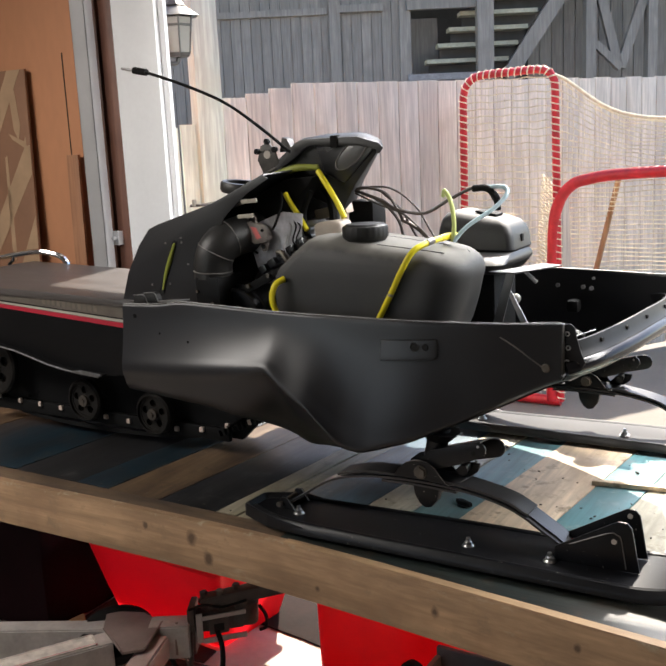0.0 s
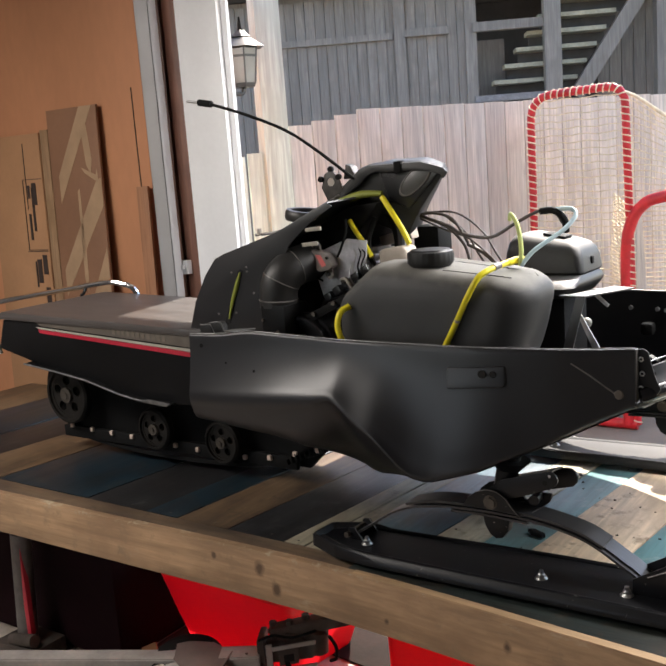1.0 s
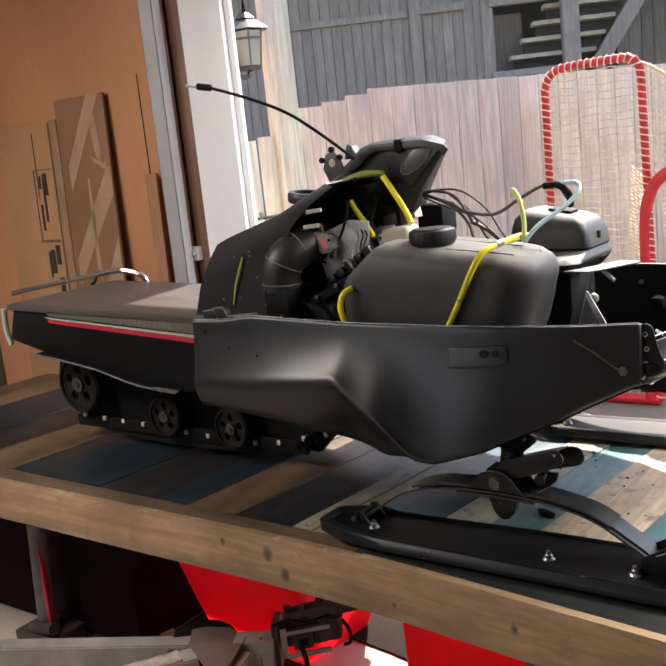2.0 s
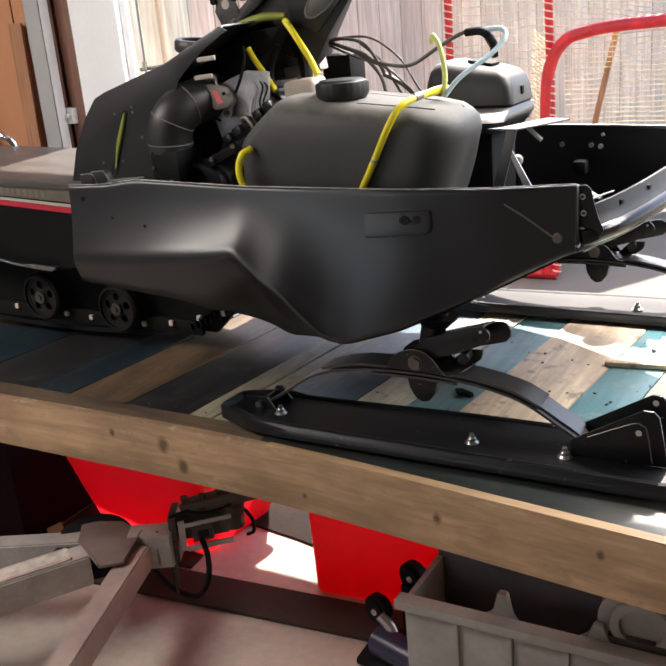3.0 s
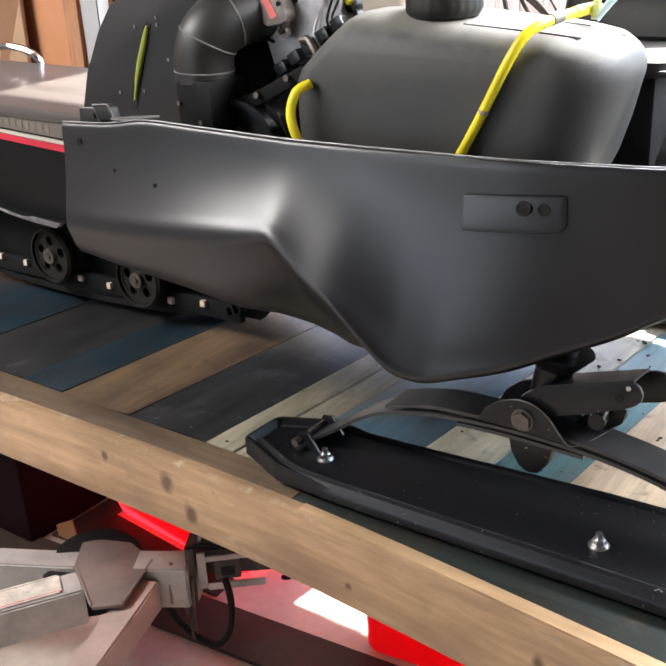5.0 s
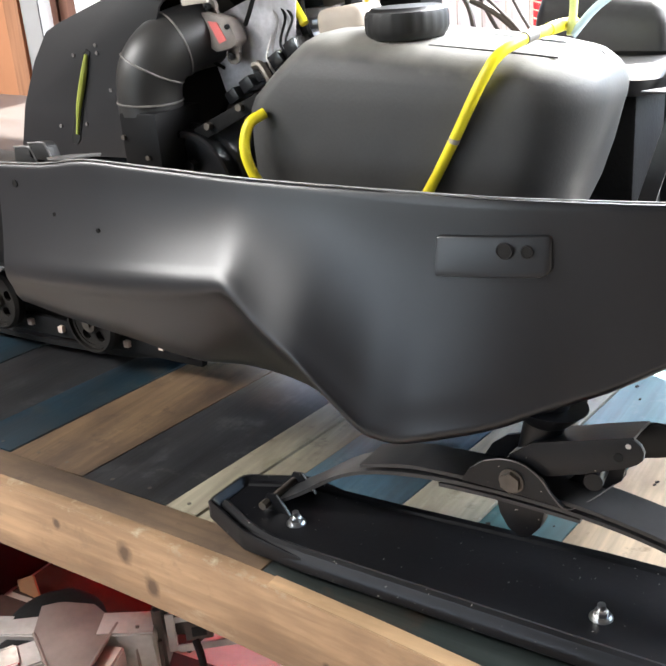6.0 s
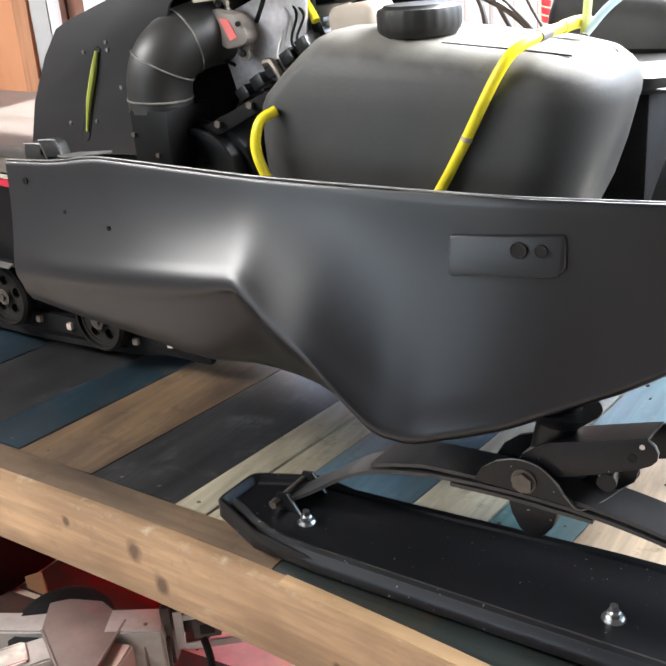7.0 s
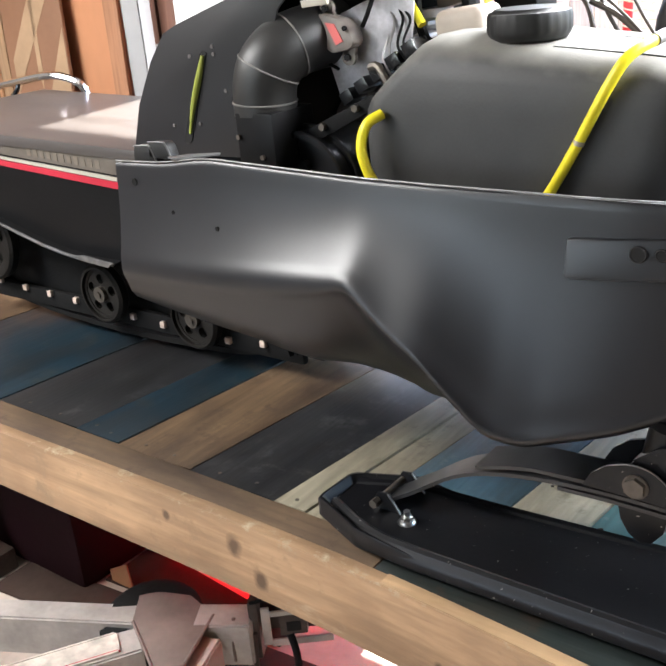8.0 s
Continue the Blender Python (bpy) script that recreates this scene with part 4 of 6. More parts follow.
        cyl(bm, q((x, -0.022, 0.8410)), q((x, -0.022, 0.8430)), 0.0078, 0.0066, n=16)
        cyl(bm, q((x, -0.022, 0.8430)), q((x, -0.022, 0.8500)), 0.0048, n=10)
        part("bolt", bm, M["steel"], ski, "zinc bolt with washer")
    # saddle, spindle, steering arm
    bm = bmesh.new()
    for y in (-0.007, 0.062):
        prism(bm, [(0.755, 0.958), (0.765, 0.976), (0.785, 0.992), (0.81, 1.0), (0.835, 0.998), (0.855, 0.985), (0.868, 0.966), (0.884, 0.954), (0.83, 0.957)], "y", y + dy, y + dy + 0.005)
    prism(bm, [(0.868, 0.958), (0.884, 0.954), (0.915, 0.960), (0.932, 0.974), (0.936, 0.992), (0.90, 0.992)], "y", 0.045 + dy, 0.05 + dy)
    saddle = part("saddle", bm, M["ski"], ski)
    # thin pale line that follows the saddle's outline
    part("saddle_rim", hose([(0.785, -0.0075 + dy, 0.9925), (0.81, -0.0075 + dy, 1.0005), (0.835, -0.0075 + dy, 0.9985), (0.855, -0.0075 + dy, 0.9855), (0.870, -0.0075 + dy, 0.966), (0.886, -0.0075 + dy, 0.954), (0.902, 0.012 + dy, 0.956), (0.922, 0.044 + dy, 0.966), (0.935, 0.046 + dy, 0.982), (0.936, 0.046 + dy, 0.994)], 0.0009, 6), M["steelgrey"], saddle, "thin pale line along the saddle edge")
    part("wear_skid", prism(bmesh.new(), [(0.79, 0.938), (0.795, 0.912), (0.806, 0.893), (0.82, 0.884), (0.835, 0.888), (0.848, 0.905), (0.856, 0.938)], "y", 0.012 + dy, 0.036 + dy, 0.004), M["ski"], ski)
    bm = cyled(q((0.835, 0.03, 0.985)), q((0.85, 0.035, 1.07)), 0.024, n=20)
    cyl(bm, q((0.845, 0.034, 1.040)), q((0.848, 0.035, 1.062)), 0.027, 0.046, n=24)
    part("spindle", bm, M["ski"], parent)
    bm = prism(bmesh.new(), [(0.80, 0.985), (0.815, 1.003), (0.84, 1.022), (0.948, 1.054), (0.956, 1.054), (0.963, 1.049), (0.967, 1.041), (0.966, 1.032), (0.960, 1.025), (0.950, 1.019), (0.90, 0.998), (0.86, 0.985)], "y", 0.002 + dy, 0.008 + dy, 0.001)
    prism(bm, [(0.80, 0.975), (0.815, 0.993), (0.84, 1.012), (0.962, 1.048), (0.974, 1.048), (0.984, 1.042), (0.989, 1.031), (0.987, 1.019), (0.979, 1.010), (0.966, 1.006), (0.86, 0.980)], "y", 0.058 + dy, 0.064 + dy, 0.001)
    top = [(0.812, 1.002), (0.84, 1.0235), (0.90, 1.0415), (0.955, 1.0575)]
    arm = part("steering_arm", bm, M["ski"], parent, "black steering arm channel")
    part("arm_top", sheet([[Vector(q((x, 0.0025, z))), Vector(q((x, 0.03, z - 0.003))), Vector(q((x, 0.0635, z - 0.009)))] for x, z in top], 0.003), M["ski"], arm)
    bm = cyled(q((0.82, -0.015, 0.974)), q((0.82, 0.075, 0.974)), 0.0130, n=6)
    cyl(bm, q((0.82, -0.007, 0.974)), q((0.82, -0.009, 0.974)), 0.0155, n=24)
    part("bolt", bm, M["dullbolt"], ski, "dull hexagon bolt head")
    bm = cyled(q((0.91, 0.012, 0.985)), q((0.905, 0.052, 0.985)), 0.011, n=18)
    part("bushing", bm, M["ski"], ski)
    for hx, hz in ((0.940, 1.030), (0.950, 1.046)):
        part("hole", cyled(q((hx, 0.0010, hz)), q((hx, 0.003, hz)), 0.0055 if hz < 1.04 else 0.003, n=12), M["pit"] if hz < 1.04 else M["steel"], arm)
    for ob in set(bpy.data.objects) - before:
        if ob.parent is parent:
            ob.location.x += dx
    return ski


ski_parts(0.0, 0.0, sled)
ski_parts(0.118, 0.86, sled)

# track and wheels
belt = spline([(0.20, 0, 1.0), (0.12, 0, 0.93), (-0.05, 0, 0.845), (-0.30, 0, 0.822), (-0.60, 0, 0.822), (-0.86, 0, 0.85), (-0.98, 0, 0.93), (-1.02, 0, 1.02), (-0.97, 0, 1.11), (-0.85, 0, 1.13), (-0.4, 0, 1.10), (0.1, 0, 1.10), (0.2, 0, 1.06)], 8)
rws = [[Vector((p.x, y, p.z)) for y in (0.315, 0.54)] for p in belt]
trk = part("drive_track", sheet(rws, 0.012), M["rubber"], sled, "black rubber drive track")
part("slide_rail", boxed((-0.95, 0.309, 0.845), (0.06, 0.325, 0.885), 0.004), M["rubber"], sled)
for x, z in ((-0.90, 0.888), (-0.80, 0.883), (-0.705, 0.881), (-0.61, 0.878), (-0.415, 0.870), (-0.32, 0.867), (-0.13, 0.865), (-0.035, 0.875), (0.06, 0.897), (0.14, 0.917)):
    part("track_clip", boxed((x - 0.0065, 0.300, z - 0.007), (x + 0.0065, 0.310, z + 0.007), 0.0015), M["clip"], trk, "small bright steel clip")
def idler(x, y, z, r):
    bm = ring(bmesh.new(), (x, y, z), (0, 1, 0), r, r * 0.84, 0.030, 36, 0.006)
    ring(bm, (x, y, z), (0, 1, 0), r * 0.86, r * 0.72, 0.016, 36, 0.003)
    tyre = part("idler_wheel", bm, M["wheel"], sled, "worn bronze-grey idler wheel with round holes")
    bm = bmesh.new()
    def v(a, q, h):
        return bm.verts.new((x + q * r * math.cos(a), y + h, z + q * r * math.sin(a)))
    loops = {}
    for h in (-0.006, 0.006):
        for k in range(5):
            a0 = 2 * math.pi * k / 5 + 0.3
            c = Vector((0.50 * math.cos(a0), 0.50 * math.sin(a0)))
            hole = [c + 0.175 * Vector((math.cos(2 * math.pi * j / 10 + a0), math.sin(2 * math.pi * j / 10 + a0))) for j in range(10)]
            wedge = []
            for j in range(10):
                d = (hole[j] - c).normalized()
                q = min(max((c + d * 0.42).length, 0.20), 0.76)
                an = math.atan2((c + d * 0.42).y, (c + d * 0.42).x)
                da = (an - a0 + math.pi) % (2 * math.pi) - math.pi
                an = a0 + max(-math.pi / 5, min(math.pi / 5, da * 1.25))
                wedge.append((an, q))
            inner = [bm.verts.new((x + p.x * r, y + h, z + p.y * r)) for p in hole]
            outer = [v(an, q, h) for an, q in wedge]
            for j in range(10):
                i = (j + 1) % 10
                bm.faces.new((inner[j], inner[i], outer[i], outer[j]))
            loops[h, k] = inner
    for k in range(5):
        near, far = loops[-0.006, k], loops[0.006, k]
        for j in range(10):
            bm.faces.new((near[j], near[(j + 1) % 10], far[(j + 1) % 10], far[j]))
    bmesh.ops.remove_doubles(bm, verts=bm.verts[:], dist=1e-5)
    part("web", bm, M["wheel"], tyre)
    part("hub", cyl(cyled((x, y - 0.016, z), (x, y + 0.016, z), r * 0.26), (x, y - 0.020, z), (x, y - 0.015, z), r * 0.12, n=6), M["dullbolt"], tyre)
for x, z, r in ((-0.87, 1.005, 0.10), (-0.47, 0.925, 0.068), (-0.19, 0.912, 0.066)):
    for y in (0.282, 0.57):
        idler(x, y, z, r)

# added black sheet that fills in the dark between the wheels
part("rail_plate", prism(bmesh.new(), [(-0.97, 0.86), (-0.90, 1.10), (0.15, 1.09), (0.19, 0.95), (0.08, 0.845)], "y", 0.345, 0.36), M["rubber"], trk)
lug = [(0.03 + 0.017 * k, 0.868 + 0.012 * k * 0.55) for k in range(14)]
for k, (x, z) in enumerate(lug):
    part("track_lug", boxed((x, 0.298, z - 0.006), (x + 0.005, 0.315, z + 0.010 + 0.004 * (k % 3)), 0.001, (0, -20, 0)), M["rubber"], trk)
edge = [(-0.95, 1.128), (-0.80, 1.112), (-0.65, 1.092), (-0.51, 1.060), (-0.44, 1.049), (-0.38, 1.044), (-0.29, 1.044)]
board = part("running_board", sheet([[Vector((x, 0.18, z)), Vector((x, 0.20, z + 0.002)), Vector((x, 0.24, z + 0.002))] for x, z in edge], 0.003), M["tunnel"], sled, "narrow black running board")
part("board_edge", tube(bmesh.new(), [(x, 0.179, z) for x, z in edge], 0.0035, 8), M["rim"], board, "bare worn metal edge")
part("board_bracket", prism(bmesh.new(), [(-0.41, 1.050), (-0.37, 1.055), (-0.285, 1.050), (-0.300, 1.038), (-0.38, 1.043)], "y", 0.172, 0.176, 0.001), M["rim"], board, "bright steel end bracket")

# nose band: a rolled bead with an upright web above it and a lip below
arc = spline([(1.110, 0.088, 1.207), (1.134, 0.106, 1.212), (1.168, 0.17, 1.219), (1.198, 0.29, 1.226), (1.216, 0.42, 1.230), (1.224, 0.55, 1.228), (1.214, 0.66, 1.222), (1.185, 0.735, 1.214), (1.150, 0.765, 1.205)], 8)
nose = part("nose_bumper", tube(bmesh.new(), arc, 0.016, 16), M["bumper"], sled, "glossy dark rolled nose bead")
part("nose_flange", sheet([[p + Vector((-0.004, 0, 0.014)), p + Vector((-0.009, 0.002, 0.020)), p + Vector((-0.014, 0.003, 0.030)), p + Vector((-0.020, 0.004, 0.046)), p + Vector((-0.024, 0.004, 0.047))] for p in arc], 0.003), M["web"], nose, "dark grey nose web with holes")
for k in (10, 17, 24, 31, 40):
    p = arc[k] + Vector((-0.015, 0.002, 0.033))
    d = (arc[k + 1] - arc[k - 1]).cross(Vector((0, 0, 1))).normalized()
    part("hole", cyled(p + d * 0.004, p - d * 0.002, 0.0045, n=12), M["pit"], nose)
for k in (7, 14):
    p = arc[k] + Vector((-0.030, 0.004, 0.048))
    part("bolt", cyled(p, p + Vector((-0.02, 0.014, 0.006)), 0.0035, n=8), M["steel"], nose)
part("spring_clip", hose([arc[8] + Vector((-0.024, 0.006, 0.052)), arc[12] + Vector((-0.028, 0.008, 0.054)), arc[17] + Vector((-0.030, 0.010, 0.051))], 0.0016, 6), M["rim"], nose, "thin bright wire clip")
part("nose_lip", sheet([[p + Vector((0.002, -0.004, -0.014)), p + Vector((-0.004, 0.0, -0.024)), p + Vector((-0.022, 0.004, -0.031)), p + Vector((-0.07, 0.01, -0.045))] for p in arc], 0.003), M["web"], nose, "dark grey lower lip")

# ---- yard ----
FX, FY, DX, DY = -1.29, 2.63, 0.528, 0.849
fence = thing("wood_fence", (-0.5, 3.9, FLOOR), "weathered upright board fence in sunlight", "fence")
def fence_board(s0, s1, top, name="picket", parent=None, material=None, off=0.0, low=FLOOR + 0.03, thick=0.018):
    poly = []
    for s, o in ((s0, 0), (s1, 0), (s1, thick), (s0, thick)):
        poly.append((FX + DX * s - DY * (o + off), FY + DY * s + DX * (o + off)))
    return part(name, prism(bmesh.new(), poly, "z", low, top, 0.002), material or M["fence"], parent or fence)
s = -0.285
tops = [1.92, 1.94, 1.965]
while s < 6.4:
    i = int(round((s + 0.285) / 0.137))
    fence_board(s, s + 0.131, (tops[i] if i < 3 else 1.99) + 0.004 * math.sin(i * 3.1))
    s += 0.137
for z in (0.5, 1.65):
    fence_board(-0.3, 6.4, z + 0.09, "fence_rail", off=0.02, low=z, thick=0.04)
post = thing("gate_post", (-1.5, 2.3, FLOOR), "tall pale treated wooden post by the fence", "post")
fence_board(-0.44, -0.30, 2.9, "post_body", post, M["greenwood"], off=-0.03, thick=0.10)
gate = thing("low_gate", (-1.6, 2.1, FLOOR), "low pale green treated board gate", "gate")
for s0, s1, t in ((-0.66, -0.545, 1.775), (-0.53, -0.45, 1.79)):
    fence_board(s0, s1, t, "board", gate, M["greenwood"])

# hockey goals
def net_grid(corners, nu, nv, sag=0.0):
    """A cord net over four corners, as joined thin cords."""
    a, b, c, d = [Vector(v) for v in corners]
    bm = bmesh.new()
    def at(u, v):
        p = a.lerp(b, u).lerp(d.lerp(c, u), v)
        p.z -= sag * 4 * u * (1 - u) * (1 - v)
        return p
    for j in range(nv + 1):
        tube(bm, [at(k / 10, j / nv) + Vector((0, 0, 0.005 * math.sin(k * 1.9 + j * 0.7))) for k in range(11)], 0.0042, 4)
    for i in range(nu + 1):
        tube(bm, [at(i / nu, k / 10) for k in range(11)], 0.0014, 4)
    return bm
goal = thing("hockey_goal", (0.0, 3.4, FLOOR), "red steel hockey goal stood on its end with cream netting", "hockey goal", "hockey goals")
pts = [(-0.499, 3.438, 0.128), (-0.515, 3.438, 0.967), (-0.51, 3.438, 1.878), (-0.499, 3.438, 1.926), (-0.473, 3.438, 1.962), (-0.436, 3.438, 1.985), (-0.384, 3.438, 1.996), (-0.08, 3.438, 2.004), (-0.033, 3.438, 1.999), (0.004, 3.438, 1.978), (0.025, 3.438, 1.941), (0.03, 3.438, 1.889), (0.046, 3.438, 0.967), (0.067, 3.438, 0.128)]
part("goal_frame", tube(bmesh.new(), pts, 0.022, 12), M["redpaint"], goal, "red painted tube frame")
part("goal_base", tube(bmesh.new(), [pts[-1], (pts[0][0], pts[0][1], pts[-1][2])], 0.03, 10), M["redpaint"], goal)
tagged(part("netting", net_grid([(-0.499, 3.438, 0.149), (0.046, 3.438, 0.149), (0.025, 3.438, 1.962), (-0.499, 3.438, 1.962)], 11, 46), M["net"], goal, "cream cord netting"), kind="stuff")
def rope(u):
    """The sagging top rope of the side net."""
    return Vector((0.025 + 1.153 * u, 3.438 + 0.262 * u, curve1([(0.0, 1.978), (0.07, 1.926), (0.17, 1.826), (0.27, 1.755), (0.4, 1.716), (0.7, 1.69), (1.0, 1.7)], u, 0.05)))
bm = bmesh.new()
for j in range(16):
    v = j / 15
    tube(bm, [Vector((rope(u).x, rope(u).y + 0.05 * math.sin(3 * v + 4 * u), lerp(rope(u).z, 1.40 + 0.01 * math.sin(9 * u), v) + 0.005 * math.sin(31 * u + j))) for u in [k / 20 for k in range(21)]], 0.0042, 4)
for i in range(41):
    u = i / 40
    tube(bm, [Vector((rope(u).x, rope(u).y + 0.05 * math.sin(3 * v + 4 * u), lerp(rope(u).z, 1.40, v))) for v in [k / 8 for k in range(9)]], 0.0018, 4)
tagged(part("netting", bm, M["net"], goal, "cream cord netting"), kind="stuff")
part("net_rope", tube(bmesh.new(), [rope(k / 24) for k in range(25)], 0.010, 8), M["net"], goal, "pale sagging top rope")
coil, turns = [], 0.0
path = [Vector(p) for p in pts]
for k in range(len(path) - 1):
    a, b = path[k], path[k + 1]
    n = max(2, int((b - a).length / 0.005))
    d = (b - a).normalized()
    side = d.cross(Vector((0, 1, 0))).normalized()
    for i in range(n):
        turns += (b - a).length / n / 0.037
        w = 2 * math.pi * turns
        coil.append(a.lerp(b, i / n) + 0.0255 * (math.cos(w) * side + math.sin(w) * Vector((0, 1, 0))))
part("lacing", tube(bmesh.new(), coil, 0.0042, 4), M["net"], goal, "cream lacing wound round the frame")
goal2 = thing("hockey_goal", (0.6, 3.4, FLOOR), "red steel hockey goal standing upright with cream netting", "hockey goal", "hockey goals")
part("goal_frame", hose([(0.019, 3.428, 0.131), (0.019, 3.428, 0.61), (0.024, 3.428, 1.101), (0.051, 3.428, 1.264), (0.111, 3.428, 1.357), (0.209, 3.428, 1.401), (0.504, 3.428, 1.433), (1.594, 3.428, 1.461)], 0.032, 12), M["redpaint"], goal2, "thick red tube frame")
tagged(part("netting", net_grid([(0.055, 3.701, 0.785), (1.594, 3.919, 0.785), (1.594, 3.461, 1.417), (0.10, 3.461, 1.375)], 30, 22), M["net"], goal2, "cream cord netting"), kind="stuff")
tagged(part("netting", net_grid([(-0.15, 3.559, 0.447), (-0.009, 3.45, 0.447), (0.013, 3.45, 1.373), (-0.085, 3.559, 1.428)], 9, 44), M["net"], goal2, "bunched cream side netting"), kind="stuff")
hstick = thing("hockey_stick", (0.2, 3.5, FLOOR), "brown wooden stick leaning inside the hockey goal", "stick")
part("shaft", beam_along((0.367, 3.516, 1.428), (0.024, 3.701, 0.131), 0.020, 0.03), M["card2"], hstick)

# grey house behind the fence
HO, HU, HN = Vector((-4.0016, 7.6659, 0)), Vector((0.8569, 0.5156, 0)), Vector((-0.5156, 0.8569, 0))
def hp(u, n, z):
    return HO + HU * u + HN * n + Vector((0, 0, z))
def hbox(u0, u1, n0, n1, z0, z1, bev=0.0):
    bm = bmesh.new()
    c = [hp(u0, n0, 0), hp(u1, n0, 0), hp(u1, n1, 0), hp(u0, n1, 0)]
    return prism(bm, [(v.x, v.y) for v in c], "z", z0, z1, bev)
house = thing("grey_house", tuple(hp(1, 0, FLOOR)), "dark grey board house with an outside stair", "house")
part("wall", hbox(-4.0, 0.98, 0.02, 0.2, FLOOR, 3.55), M["house"], house)
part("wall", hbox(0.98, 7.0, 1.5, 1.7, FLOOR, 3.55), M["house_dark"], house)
u = -4.0
while u < 0.97:
    part("board", hbox(u, u + 0.105, -0.005, 0.02, FLOOR, 3.5), M["house"], house)
    u += 0.112

# ---- engine bay ----
bend = spline([(0.128, 0.205, 1.345), (0.128, 0.205, 1.363), (0.131, 0.205, 1.388), (0.139, 0.208, 1.412), (0.150, 0.219, 1.430), (0.161, 0.239, 1.443), (0.176, 0.275, 1.451), (0.190, 0.33, 1.454)], 6)
duct = part("air_duct", tube(bmesh.new(), bend, 0.051, 32), M["duct"], sled, "ribbed black plastic cooling duct")
for k in (6, 18, 30):
    part("rib", ring(bmesh.new(), bend[k], bend[k + 1] - bend[k - 1], 0.0526, 0.049, 0.003, 40, 0.0010), M["ribedge"], duct, "worn light rib")
part("duct_foot", boxed((0.104, 0.156, 1.25), (0.180, 0.26, 1.352), 0.004), M["tunnel"], duct)
for x, z in ((0.110, 1.315), (0.156, 1.285)):
    part("screw", cyled((x, 0.151, z), (x, 0.157, z), 0.004, n=8), M["dullbolt"], duct)
bm = cyled((0.186, 0.212, 1.228), (0.186, 0.33, 1.228), 0.088, n=48)
ring(bm, (0.186, 0.206, 1.228), (0, 1, 0), 0.090, 0.080, 0.014, 48, 0.003)
ring(bm, (0.186, 0.232, 1.228), (0, 1, 0), 0.097, 0.085, 0.010, 48, 0.002)
cyl(bm, (0.197, 0.198, 1.262), (0.197, 0.214, 1.262), 0.010, n=6)
part("recoil_housing", bm, M["black"], sled, "round black recoil starter housing")
part("engine_case", boxed((0.16, 0.34, 1.15), (0.36, 0.60, 1.36), 0.012), M["steelgrey"], sled, "dirty grey engine case")
head = part("cylinder_head", cyled((0.27, 0.46, 1.36), (0.27, 0.46, 1.475), 0.05, n=20), M["engine"], sled, "finned aluminium cylinder head")
for k in range(6):
    part("cooling_fin", boxed((0.20, 0.36, 1.365 + 0.018 * k), (0.34, 0.56, 1.372 + 0.018 * k), 0.002), M["engine"], head)
part("shroud_plate", prism(bmesh.new(), [(0.196, 1.41), (0.213, 1.355), (0.245, 1.362), (0.30, 1.392), (0.352, 1.43), (0.36, 1.505), (0.30, 1.51), (0.215, 1.48)], "y", 0.292, 0.296, 0.001), M["cowl"], sled, "pale grey engine shroud plate")
bm = prism(bmesh.new(), [(0.211, 1.480), (0.219, 1.488), (0.262, 1.478), (0.273, 1.468), (0.282, 1.448), (0.279, 1.438), (0.270, 1.433), (0.240, 1.428), (0.230, 1.433)], "y", 0.255, 0.286, 0.006)
cdi = part("ignition_box", bm, M["cdi"], sled, "grey ignition box with a red label")
part("label_patch", prism(bmesh.new(), [(0.232, 1.474), (0.249, 1.472), (0.264, 1.446), (0.250, 1.441)], "y", 0.2535, 0.2555), M["pink"], cdi, "faded red label")
for lx, lz in ((0.226, 1.494), (0.262, 1.421)):
    lug_ear = part("mounting_lug", cyl(cyled((lx, 0.268, lz), (lx, 0.275, lz), 0.0125, n=18), (lx + 0.002, 0.268, lz + (0.012 if lz < 1.45 else -0.012)), (lx + 0.002, 0.275, lz + (0.012 if lz < 1.45 else -0.012)), 0.012, n=14), M["cdi"], cdi)
    part("lug_screw", cyled((lx, 0.262, lz), (lx, 0.269, lz), 0.0055, n=6), M["black"], lug_ear)
part("box_screw", cyled((0.268, 0.252, 1.465), (0.268, 0.256, 1.465), 0.004, n=8), M["black"], cdi)
part("lead", hose([(0.282, 0.268, 1.466), (0.300, 0.262, 1.49), (0.312, 0.27, 1.53), (0.300, 0.29, 1.56)], 0.0035, 8), M["rubber"], sled, "thin black lead")
part("lead", hose([(0.213, 0.262, 1.486), (0.196, 0.258, 1.46), (0.20, 0.27, 1.42), (0.215, 0.29, 1.40)], 0.0028, 8), M["rubber"], sled, "thin black lead")
part("coil", cyled((0.212, 0.31, 1.405), (0.212, 0.335, 1.405), 0.010, n=14), M["black"], sled)
cdi.location.x -= 0.010
bm = bmesh.new()
for k in range(5):
    box(bm, (0.235 + 0.03 * k, 0.26, 1.352 + 0.018 * k), (0.258 + 0.03 * k, 0.30, 1.372 + 0.018 * k), 0.002, (0, -30, 0))
part("ignition_bracket", bm, M["black"], sled)
part("fuel_tap", hose([(0.300, 0.255, 1.408), (0.315, 0.252, 1.410), (0.328, 0.248, 1.398), (0.338, 0.246, 1.384)], 0.0065), M["dullbolt"], sled, "small metal fuel tap")
part("engine_mount", prism(bmesh.new(), [(0.20, 1.318), (0.33, 1.375), (0.345, 1.36), (0.215, 1.30)], "y", 0.215, 0.223, 0.001), M["rubber"], sled, "slanted dirty mount strip")
for x, z in ((0.235, 1.325), (0.30, 1.355)):
    part("bolt", cyled((x, 0.206, z), (x, 0.216, z), 0.006, n=6), M["dullbolt"], sled)
